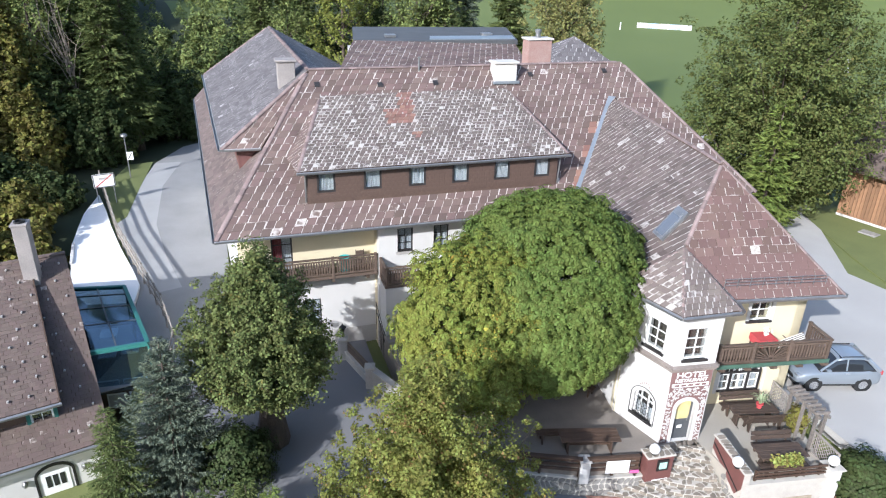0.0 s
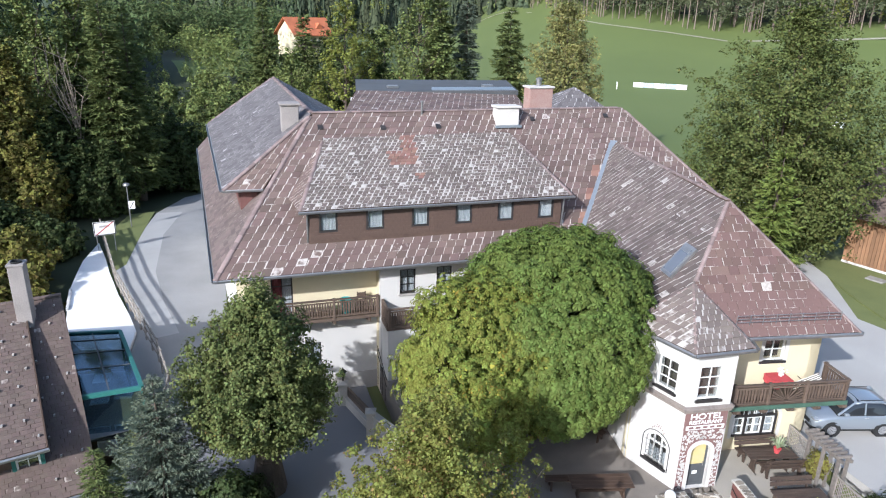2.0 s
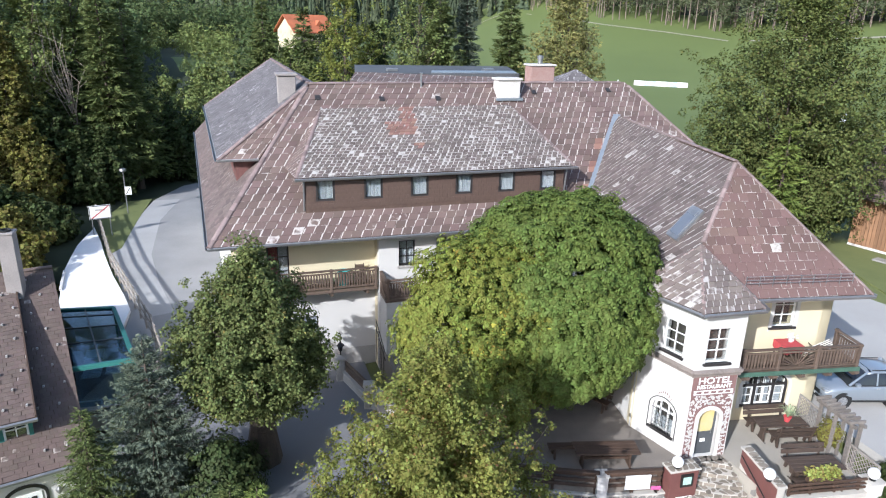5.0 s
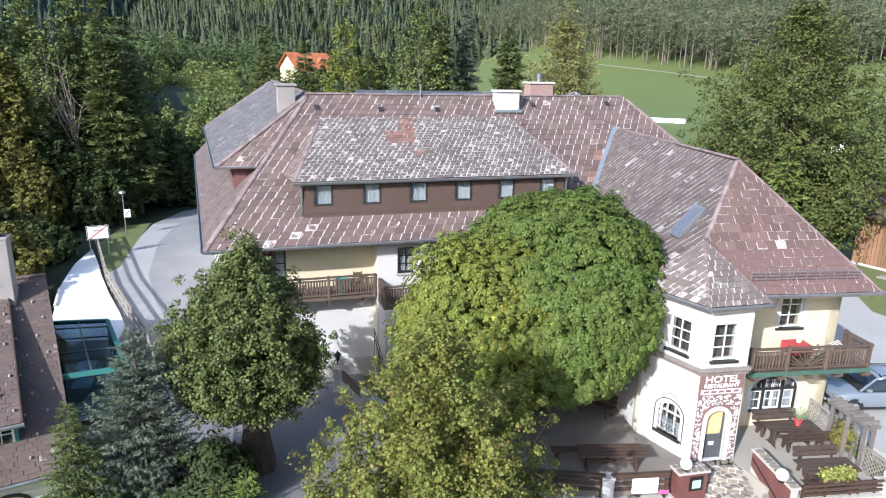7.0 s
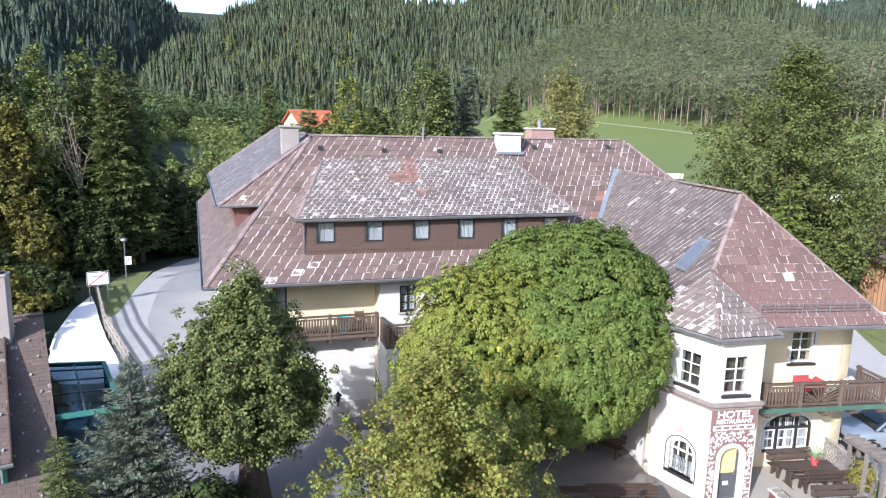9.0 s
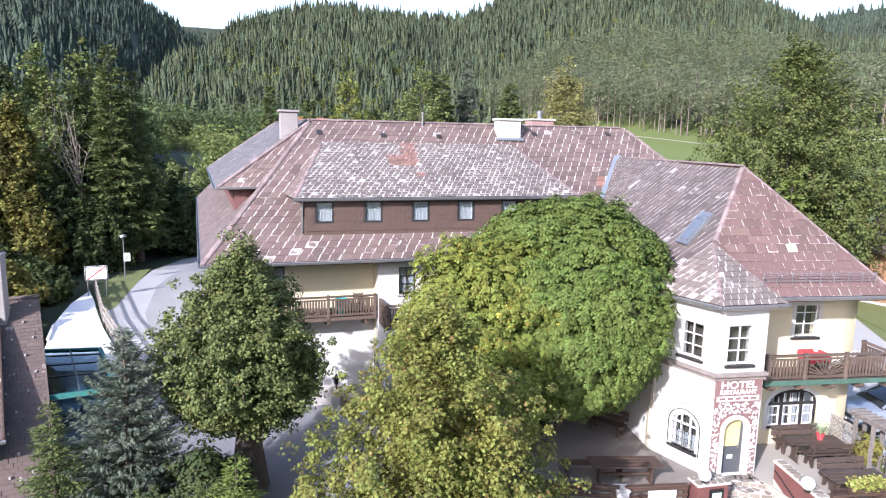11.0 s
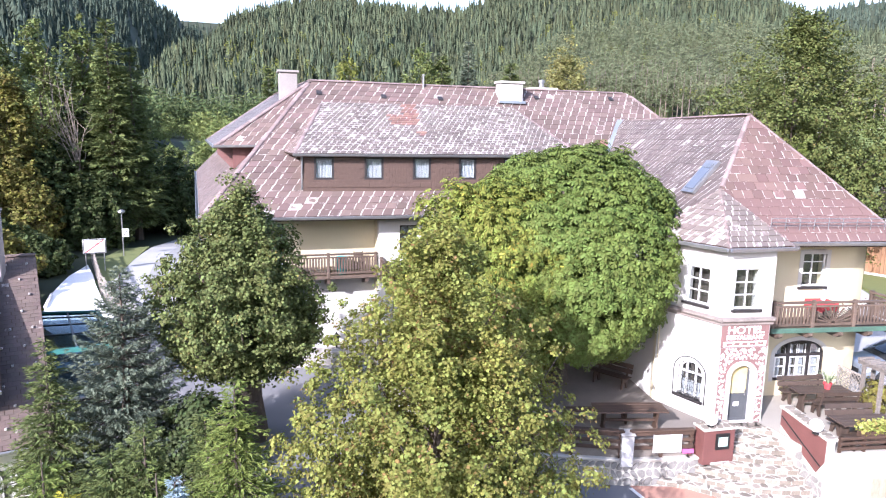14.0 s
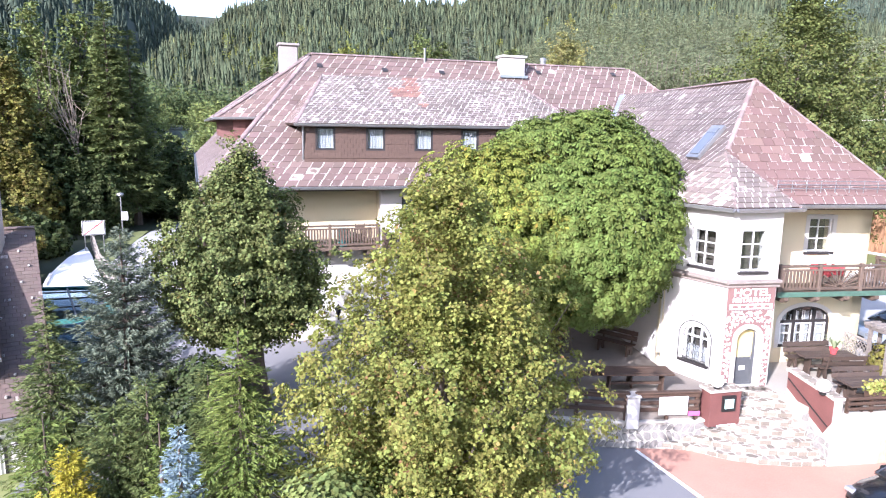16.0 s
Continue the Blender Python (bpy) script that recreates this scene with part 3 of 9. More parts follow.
def palmate():
    v, f = [], []
    for i in range(5):
        a = radians(-105 + 210 * i / 4)
        ln = 1.0 - 0.32 * abs(i - 2) / 2
        d, s = Vector((math.sin(a), math.cos(a), 0)), Vector((math.cos(a), -math.sin(a), 0))
        o = len(v)
        v += [tuple(d * 0.04), tuple(d * ln * 0.78 + s * 0.24 * ln + Vector((0, 0, -0.16))), tuple(d * ln + Vector((0, 0, -0.36))), tuple(d * ln * 0.78 - s * 0.24 * ln + Vector((0, 0, -0.16)))]
        f.append((o, o + 1, o + 2, o + 3))
    return v, f


def lump(rng, u, seed, amp=0.22):
    """A lumpy radius factor for directions u."""
    r = np.zeros(len(u))
    g = np.random.default_rng(seed)
    for k, a in ((2.2, 0.5), (4.3, 0.32), (8.5, 0.18)):
        w, ph = g.normal(size=(3, 3)) * k, g.uniform(0, 6.28, 3)
        r += a * np.sin(u @ w.T + ph).mean(axis=1)
    return 1 + amp * 2 * r


def crown_points(rng, centre, radii, clumps, per, spread, seed, inner=0.55, floor=-0.9, amp=0.22, taper=0.0):
    """Leaf places and outward ways: lumpy shell of clumps round a centre."""
    u = rng.normal(size=(clumps * 2, 3))
    u /= np.linalg.norm(u, axis=1, keepdims=True)
    u = u[u[:, 2] > floor][:clumps]
    r = lump(rng, u, seed, amp) * (inner + (1 - inner) * rng.uniform(0, 1, len(u)) ** 0.45)
    c = u * np.asarray(radii) * r[:, None]
    if taper:
        h = np.clip(c[:, 2] / radii[2], -1, 1)
        c[:, :2] *= (1 - taper * np.clip(h, 0, 1))[:, None]
    c = c + np.asarray(centre)
    cc = np.repeat(c, per, axis=0)
    uu = np.repeat(u, per, axis=0)
    o = rng.normal(size=cc.shape)
    o /= np.linalg.norm(o, axis=1, keepdims=True)
    o *= (rng.uniform(0.25, 1, len(o)) ** 0.6)[:, None] * spread
    o[:, 2] *= 0.75
    return cc + o, uu * 0.9 + o / spread * 0.8 + np.array([0, 0, 0.35]), c


def limbs(bm, base, top, r, targets, rng, bend=0.3):
    """Trunk and limbs that reach towards the crown's clumps."""
    base, top = Vector(base), Vector(top)
    pts = [base]
    for i in range(1, 5):
        t = i / 4
        pts.append(base.lerp(top, t) + Vector((rng.normal() * bend * 0.2 * t, rng.normal() * bend * 0.2 * t, 0)))
    for i in range(4):
        tube(bm, pts[i], pts[i + 1], r * (1.25 if i == 0 else 1 - 0.16 * i), r * (1 - 0.16 * (i + 1)), 10)
    for g in targets:
        s = pts[2].lerp(pts[4], rng.uniform(0, 1))
        g = Vector(g)
        mid = s.lerp(g, 0.5) + Vector((rng.normal() * bend, rng.normal() * bend, abs(rng.normal()) * bend))
        tube(bm, s, mid, r * 0.32, r * 0.2, 6)
        tube(bm, mid, g, r * 0.2, r * 0.06, 5)
    return bm


def broadleaf(name, base, trunk_top, r, centre, radii, clumps, per, spread, leaf, material, label, category="tree", seed=1, template=None, bark=None, inner=0.55, floor=-0.9, amp=0.22, taper=0.0, droop=0.0, group=""):
    rng = np.random.default_rng(seed)
    thing = empty(name, pose(*base), label, category, group)
    off = np.asarray(base)
    p, out, c = crown_points(rng, np.asarray(centre) - off, radii, clumps, per, spread, seed, inner, floor, amp, taper)
    tv, tf = template or (LEAF_V, LEAF_F)
    out = out + np.array([0, 0, droop])
    scatter("crown", tv, tf, p, frames_from(out, rng.uniform(0, 6.28, len(p))), leaf * rng.uniform(0.7, 1.25, len(p)), material, thing)
    bm = B()
    pick = c[rng.choice(len(c), min(26, len(c)), replace=False)]
    limbs(bm, (0, 0, -0.3), Vector(trunk_top) - Vector(base), r, pick, rng)
    part("trunk", bm, bark or M_BARK, thing)
    return thing


def shoot_tree(name, base, height, radius, trunk, material, label, category="tree", seed=1, shoots=120, nodes=7, per=30, leaf=0.1, low=0.2, wide=0.4, sharp=1.4, amp=0.25, fuzz=0.3, lean=(0, 0), inner=0.35, template=None, bark=None, aspect=1.0, group="", foot=0.45):
    """A broadleaf tree grown from its trunk: rising shoots, each set with clumps of leaves, reach an uneven outline.
    low: where the crown starts; wide: where it is widest; foot: how wide its lowest part is (all as shares)."""
    rng = np.random.default_rng(seed)
    thing = empty(name, pose(*base), label, category, group)
    ch = height * (1 - low)
    hs = rng.uniform(0.0, 1.0, shoots * 4)

    def prof(h):
        down = foot + (1 - foot) * np.sqrt(np.clip(1 - ((wide - h) / wide) ** 2, 0, 1))
        up = np.clip(1 - ((h - wide) / (1 - wide)) ** sharp, 0, 1)
        return np.where(h < wide, down, up)

    hs = hs[rng.uniform(0, 1, len(hs)) < prof(hs) + 0.12][:shoots]
    n = len(hs)
    ph = rng.uniform(0, 6.283, n)
    u = np.stack([np.cos(ph), np.sin(ph), hs * 2 - 1], axis=1)
    share = np.where(rng.uniform(0, 1, n) < 0.72, rng.uniform(0.82, 1.06, n), rng.uniform(0.35, 0.8, n))
    rad = radius * prof(hs) * lump(rng, u, seed, amp) * share
    tip = np.stack([rad * np.cos(ph) + lean[0] * hs, rad * np.sin(ph) * aspect + lean[1] * hs, height * low + ch * hs * (1 + rng.normal(size=n) * 0.025)], axis=1)
    z0 = np.clip(tip[:, 2] - 0.75 * rad - 0.08 * height, height * low * 0.85, height * 0.9)
    root = np.stack([lean[0] * z0 / height, lean[1] * z0 / height, z0], axis=1)
    t = inner + (1 - inner) * (np.arange(nodes) + 0.9) / nodes
    t = np.clip(t[None, :] + rng.normal(size=(n, nodes)) * 0.05, 0.1, 1.04)
    d = (tip - root)[:, None, :]
    c = root[:, None, :] + np.concatenate([d[:, :, :2] * (t ** 0.85)[:, :, None], d[:, :, 2:] * (t ** 1.25)[:, :, None]], axis=2)
    c = c + rng.normal(size=c.shape) * fuzz * 0.45
    c = c.reshape(-1, 3)
    size = np.repeat(fuzz * (1.15 - 0.55 * t.reshape(-1)) * rng.uniform(0.6, 1.35, len(c)), per)
    o = rng.normal(size=(len(size), 3))
    o /= np.linalg.norm(o, axis=1, keepdims=True)
    p = np.repeat(c, per, axis=0) + o * (size * rng.uniform(0.2, 1, len(size)) ** 0.6)[:, None] * np.array([1, 1, 0.85])
    out = p - np.array([lean[0] * 0.4, lean[1] * 0.4, height * (low + 0.3)])
    out /= np.linalg.norm(out, axis=1, keepdims=True) + 1e-6
    out = out * 0.5 + rng.normal(size=p.shape) * 0.5 + o * 0.4 + np.array([0, 0, 0.45])
    tv, tf = template or (LEAF_V, LEAF_F)
    scatter("crown", tv, tf, p, frames_from(out, rng.uniform(0, 6.28, len(p))), leaf * rng.uniform(0.6, 1.3, len(p)), material, thing)
    bm = B()
    top = Vector((lean[0], lean[1], height * 0.82))
    pts = [Vector((0, 0, -0.3))] + [Vector((lean[0] * k / 5 + rng.normal() * 0.04 * trunk * k, lean[1] * k / 5 + rng.normal() * 0.04 * trunk * k, height * 0.82 * k / 5)) for k in range(1, 6)]
    for k in range(5):
        tube(bm, pts[k], pts[k + 1], trunk * (1.3 if k == 0 else 1 - 0.18 * k), trunk * (1 - 0.18 * (k + 1)), 9)
    for k in rng.choice(n, min(n, 46), replace=False):
        a, b = Vector(root[k]), Vector(tip[k])
        mid = Vector((a.x + (b.x - a.x) * 0.55, a.y + (b.y - a.y) * 0.55, a.z + (b.z - a.z) * 0.42))
        tube(bm, a, mid, trunk * 0.26, trunk * 0.15, 6)
        tube(bm, mid, b, trunk * 0.15, 0.008, 5)
    part("trunk", bm, bark or M_BARK, thing)
    return thing


def spray():
    """A flat conifer spray: a stalk of needle tufts."""
    v, f = [], []
    for i in range(5):
        y = 0.16 + 0.17 * i
        w = 0.30 * (1 - 0.16 * i)
        for s in (-1, 1):
            o = len(v)
            v += [(0, y - 0.10, 0), (s * w, y + 0.16, 0.05), (s * w * 0.62, y + 0.30, -0.03)]
            f.append((o, o + 1, o + 2))
    o = len(v)
    v += [(-0.05, 0.1, 0.02), (0.05, 0.1, 0.02), (0, 1.12, 0)]
    f.append((o, o + 1, o + 2))
    return v, f


SPRAY_V, SPRAY_F = spray()


def conifer(name, base, height, radius, material, label, seed=1, tiers=None, dens=1.0, size=None, lift=0.1, shape=0.85, start=0.06, droop=(0.2, 0.5), category="conifer", group="", bark=None):
    """A tapered trunk with whorls of drooping boughs, each bough set with sprays."""
    rng = np.random.default_rng(seed)
    thing = empty(name, pose(*base), label, category, group)
    bm = B()
    tube(bm, (0, 0, -0.3), (0, 0, height * 0.97), height * 0.02 + 0.03, 0.01, 8)
    tiers = tiers or int(height * 2.2)
    size = size or max(0.16, radius * 0.2)
    P, Y, Z = [], [], []
    for k in range(tiers):
        t = start + (1 - start) * (k + rng.uniform(-0.3, 0.3)) / tiers
        t = min(max(t, start), 0.985)
        reach = radius * (1 - t) ** shape * rng.uniform(0.72, 1.1) + 0.05
        boughs = int(5 + 6 * (1 - t))
        a0 = rng.uniform(0, 6.28)
        for i in range(boughs):
            a = a0 + 6.28 * i / boughs + rng.normal() * 0.14
            d = np.array([math.cos(a), math.sin(a), 0])
            ln = reach * rng.uniform(0.55, 1.15)
            z0 = min(height * t + height / tiers * rng.uniform(-0.7, 0.7), height * 0.985)
            sag = rng.uniform(*droop)
            n = max(2, int(dens * ln / (size * 0.36)))
            for j in range(n):
                s = (j + 0.6) / n
                zz = z0 + ln * (lift * s - sag * s * s + 0.2 * s ** 4)
                wob = ln * 0.28 * (1 - 0.5 * s)
                for side in (-1, 0, 1) if s > 0.2 else (0,):
                    q = d * ln * s + np.array([-d[1], d[0], 0]) * side * wob * rng.uniform(0.3, 0.9)
                    P.append((q[0], q[1], zz - abs(side) * 0.06 * ln + rng.normal() * 0.03))
                    yv = d * (1.0 if side == 0 else 0.75) + np.array([-d[1], d[0], 0]) * side * 0.7 + np.array([0, 0, -0.22 + rng.normal() * 0.3 + 0.25 * t])
                    Y.append(yv)
                    Z.append(np.array([0, 0, 1.0]) + rng.normal(size=3) * 0.55)
            if i % 2 == 0 and ln > 0.5:
                tube(bm, (0, 0, z0), Vector(d * ln * 0.8) + Vector((0, 0, z0 - 0.1 * ln)), 0.02 + ln * 0.008, 0.006, 4)
    P, Y, Z = np.array(P), np.array(Y), np.array(Z)
    Y /= np.linalg.norm(Y, axis=1, keepdims=True)
    X = np.cross(Y, Z)
    X /= np.linalg.norm(X, axis=1, keepdims=True)
    Z = np.cross(X, Y)
    scatter("foliage", SPRAY_V, SPRAY_F, P, np.stack([X, Y, Z], axis=2), size * rng.uniform(0.75, 1.3, len(P)), material, thing)
    part("trunk", bm, bark or M_BARK, thing)
    return thing


# ---- ground, roads and hills ----
def smooth(t):
    t = min(max(t, 0.0), 1.0)
    return t * t * (3 - 2 * t)


def lerp_table(table, x):
    if x <= table[0][0]:
        return table[0][1]
    for (a, u), (b, v) in zip(table, table[1:]):
        if x <= b:
            return u + (v - u) * (x - a) / (b - a)
    return table[-1][1]


# by compass bearing (degrees right of +y): where the woods begin, how high the meadow climbs to there,
# and the height angles of the near hill, the hill beyond the gorge, the hill to the east and the far ridge
FOOT = [(-180, 150), (-30, 110), (-12, 130), (-6, 250), (4, 300), (12, 300), (20, 420), (24, 410), (27, 345), (30, 318), (34, 305), (40, 292), (45, 272), (60, 270), (120, 160), (180, 150)]
MEADOW_TOP = [(15, 20), (20, 22), (24, 22), (30, 17.8), (35, 15.3), (39.5, 12.6), (45, 15), (50, 17), (180, 12)]
NEAR_HILL = [(-9, 0), (-7, 3), (-5, 5), (-3.5, 6.2), (-1.5, 7.2), (0.2, 8.7), (2.8, 9.7), (4.1, 10.1), (6.1, 10.6), (8.6, 10.7), (10.4, 10.6), (13.1, 10.4), (15.2, 10.2), (17.3, 10.3), (18.6, 10.0), (20.5, 11.2), (26, 12.5), (38, 12.2), (42, 10.6), (44.6, 9.1), (46, 8), (60, 6), (90, 0)]
NEAR_CREST = [(-9, 420), (-7, 450), (-4, 560), (-1.5, 700), (4, 880), (46, 880)]
GORGE_HILL = [(-180, 8), (-40, 13), (-14, 12.8), (-8, 11.2), (-5.9, 9.9), (-4.3, 8.9), (-2.5, 7.8), (-1.5, 7.0), (0, 6), (3, 2)]
GORGE_FOOT = [(-180, 150), (-30, 130), (-14, 180), (-8, 350), (-4, 600), (0, 800)]
EAST_HILL = [(36, 0), (40, 6), (44.6, 9.1), (44.9, 9.5), (47, 9.7), (49.3, 10), (60, 10.5), (120, 8), (180, 8)]
FAR_RIDGE = [(-10, 8.7), (-2.9, 8.6), (-0.4, 8.65), (4, 8.3), (8, 4)]


def bearing(x, y):
    return math.degrees(math.atan2(x, y))


def hill(r, foot, crest, angle, z0):
    """The height of one hill's flank: it climbs from its foot to its crest and falls away behind."""
    if r <= foot:
        return -1e3
    top = 11 + math.tan(radians(angle)) * crest - 9
    if r <= crest:
        return z0 + (top - z0) * ((r - foot) / (crest - foot)) ** 1.12
    return top - (r - crest) * 0.3


def gz(x, y):
    r = math.hypot(x, y)
    z = -1.55
    z += 1.33 * smooth((x - 20.5) / 3) * smooth((y - 12) / 4) * smooth((90 - r) / 40)
    z -= 2.7 * smooth((-5.6 - x - max(0, (y - 33) * 0.2)) / 1.2) * smooth((y - 12) / 4) * smooth((50 - y) / 8)
    if r > 90:
        b = bearing(x, y)
        f = lerp_table(FOOT, b)
        z += (lerp_table(MEADOW_TOP, b) + 1.55) * max(0.0, min(1.0, (r - 150) / (f - 150))) ** 1.9 * smooth((b - 15) / 8) if f > 160 else 0
        z += 8.5 * smooth((r - 95) / 50) * smooth((17 - b) / 5) * smooth((b + 60) / 20)
        rough = 0.01 * max(0, min(r, 700) - f) * (math.sin(x * 0.021 + 1.3) + math.sin(y * 0.017 + x * 0.008) + 0.7 * math.sin(x * 0.055 - y * 0.03))
        rough *= smooth((880 - r) / 300)
        ups = [z]
        if -9 < b < 90:
            ups.append(hill(r, f, lerp_table(NEAR_CREST, b), lerp_table(NEAR_HILL, b), z) + rough)
        if b < 3:
            ups.append(hill(r, lerp_table(GORGE_FOOT, b), 1250, lerp_table(GORGE_HILL, b), z) + rough)
        if b > 36:
            ups.append(hill(r, 600 if b < 60 else 200, 1400, lerp_table(EAST_HILL, b), z))
        if -10 < b < 8:
            ups.append(hill(r, 1500, 2100, lerp_table(FAR_RIDGE, b), z))
        z = max(ups)
    return z


radii = [1.4 * i for i in range(1, 40)] + [58 * 1.055 ** i for i in range(1, 72)]
SEG = 176
gv, gf, gm = [(8, 22, gz(8, 22) - 0.6)], [], []
for r in radii:
    for i in range(SEG):
        a = 2 * math.pi * i / SEG
        x, y = 8 + r * math.sin(a), 22 + r * math.cos(a)
        inside = 6.6 < x < 21.5 and 18 < y < 60 or -0.6 < x < 27 and 31 < y < 58
        gv.append((x, y, gz(x, y) - (0.5 if inside else 0)))
for i in range(SEG):
    gf.append((0, 1 + (i + 1) % SEG, 1 + i))
    gm.append(0)
for k in range(len(radii) - 1):
    for i in range(SEG):
        a, b = 1 + k * SEG + i, 1 + k * SEG + (i + 1) % SEG
        gf.append((a, b, b + SEG, a + SEG))
        x, y = gv[a][0], gv[a][1]
        r, br = math.hypot(x, y), bearing(x, y)
        woods = r > lerp_table(FOOT, br) + (22 if br > 20 else -6) or (x < -9.5 and y > 44) or (br < 12 and r > 62 and x < 20 and not (-7 < br < 3 and 130 < r < 200))
        near = r < 75
        gm.append(1 if woods else (2 if near else 0))
gme = mesh_of("ground", gv, gf, M_GRASS)
gme.materials.append(M_FORESTFLOOR), gme.materials.append(M_GRASS_NEAR)
gme.polygons.foreach_set("material_index", gm)
gme.polygons.foreach_set("use_smooth", [True] * len(gf))
tagged(new("ground", gme), "green meadow and wooded valley floor rising to hills", "ground", kind="structure")


def slab(name, pts, z, material, label, category, thick=0.3, kind="structure"):
    bm = B()
    prism(bm, [(x, y, z - thick) for x, y in pts], (0, 0, thick))
    return tagged(part(name, bm, material, None), label, category, kind=kind)


slab("driveway", [(-5.6, 30.5), (-6.35, 37.0), (-6.3, 39.0), (-7.35, 44), (-9.0, 50.4), (-8.4, 52), (-8.2, 59), (-7.3, 66), (-5.0, 71.5), (2.0, 77), (12, 80), (12, 72), (1.0, 68), (-1.6, 62), (-1.1, 40), (-0.3, 30.5)], -1.46, M_CONCRETE, "pale worn asphalt drive curving round the hotel", "driveway")
slab("drive_strip", [(-8.9, 50.4), (-8.3, 52), (-8.15, 59), (-7.25, 66), (-5.0, 66), (-6.2, 59), (-6.1, 50), (-5.1, 44), (-3.9, 39), (-5.5, 38.5), (-7.25, 44)], -1.456, M_PALEWAY, "pale concrete strip along the drive", "driveway strip", 0.2)
slab("front_road", [(-30, 3), (11.55, 3), (11.55, 17.2), (5.6, 19.0), (5.6, 30.5), (-5.0, 30.5), (-5.3, 24), (-6, 18), (-30, 14)], -1.47, M_ASPHALT, "grey asphalt road and forecourt before the hotel", "road")
slab("front_pavement", [(11.553, 3), (30, 3), (30, 12.6), (22, 14.4), (17.2, 15.0), (11.553, 16.9)], -1.45, M_TERRACOTTA, "reddish paved forecourt below the steps", "pavement")
slab("gravel_yard", [(22.4, 13.5), (34, 12), (37, 20), (35.6, 28), (41.5, 37), (47, 43.5), (52, 60), (46, 60), (40, 45), (30, 40), (22.6, 34)], -0.12, M_GRAVEL, "pale gravel yard and lane beside the hotel", "yard", 0.5)
slab("pale_footway", [(9.7, 17.35), (9.0, 17.65), (6.3, 15.3), (6.9, 14.9)], -1.452, M_CONCRETE, "pale paved footway strip beside the road", "footway", 0.1)
bm = B()
for a, b in (((11.47, 16.75), (11.62, 13.9)), ((11.62, 13.9), (12.0, 9.0))):
    d = (Vector(b) - Vector(a)).normalized() * 0.06
    prism(bm, [(a[0] + d.y, a[1] - d.x, -1.449), (b[0] + d.y, b[1] - d.x, -1.449), (b[0] - d.y, b[1] + d.x, -1.449), (a[0] - d.y, a[1] + d.x, -1.449)], (0, 0, 0.008))
tagged(part("road_marking", bm, M_FRAME_WHITE, None), "white painted edge line on the road", "road marking", kind="structure")

# ---- far forest: uncountable conifers on the hills ----
def forest_template(tiers, points, seed=3, r=0.15):
    """A conifer: short jagged skirts, tier on tier, all hung on one stem."""
    rnd = random.Random(seed)
    v, f, last = [], [], None
    for k in range(tiers):
        t = k / tiers
        z, rr = 0.05 + 0.9 * t, r * (1 - 0.93 * t) ** 0.9 * rnd.uniform(0.85, 1.15)
        o, m = len(v), points * 2
        v.append((rnd.uniform(-0.01, 0.01), rnd.uniform(-0.01, 0.01), min(z + 1.9 / tiers, 1.0 + 0.02 * t)))
        for i in range(m):
            a = 6.283 * (i + rnd.uniform(-0.3, 0.3)) / m + k * 1.7
            q = rr * (rnd.uniform(0.9, 1.4) if i % 2 else rnd.uniform(0.5, 0.75))
            v.append((q * math.cos(a), q * math.sin(a), z + (-0.03 if i % 2 else 0.03) + rnd.uniform(-0.02, 0.02)))
        f += [(o, o + 1 + i, o + 1 + (i + 1) % m) for i in range(m)]
        if last is not None:
            f.append((last, o, last + 1))
        last = o
    return v, f


def round_template(n, seed, blade=0.055):
    """A round-headed tree out of scattered leaf blades on one stem."""
    rnd = random.Random(seed)
    v, f = [(0, 0, 0.1)], []
    heads = [(rnd.uniform(-0.17, 0.17), rnd.uniform(-0.17, 0.17), rnd.uniform(0.3, 0.8)) for i in range(9)]
    for i in range(n):
        hx, hy, hz0 = heads[i % 9]
        a, h = rnd.uniform(0, 6.283), rnd.uniform(-1, 1)
        q = 0.17 * math.sqrt(1 - h * h) * rnd.uniform(0.6, 1.1)
        c = Vector((hx + q * math.cos(a), hy + q * math.sin(a), hz0 + 0.17 * h))
        o = len(v)
        for k in range(3):
            v.append(tuple(c + Vector((rnd.uniform(-blade, blade), rnd.uniform(-blade, blade), rnd.uniform(-blade, blade) * 0.8))))
        f.append((o, o + 1, o + 2))
    return v, f


def pine_template(heads, blades, seed, blade=0.035):
    """The flat, clumped crown of a tall pine."""
    rnd = random.Random(seed)
    v, f = [(0, 0, 0.5)], []
    for k in range(heads):
        t = k / max(1, heads - 1)
        a0, q0 = k * 2.4, (0.12 * (1 - 0.75 * t) if k < heads - 1 else 0)
        c0 = Vector((q0 * math.cos(a0), q0 * math.sin(a0), 0.42 + 0.54 * t))
        for i in range(blades):
            a, q = rnd.uniform(0, 6.283), 0.085 * math.sqrt(rnd.uniform(0, 1))
            c = c0 + Vector((q * math.cos(a), q * math.sin(a), rnd.uniform(-0.025, 0.045) - q * 0.2))
            o = len(v)
            for n in range(3):
                v.append(tuple(c + Vector((rnd.uniform(-blade, blade), rnd.uniform(-blade, blade), rnd.uniform(-blade, blade) * 0.7))))
            f.append((o, o + 1, o + 2))
    return v, f


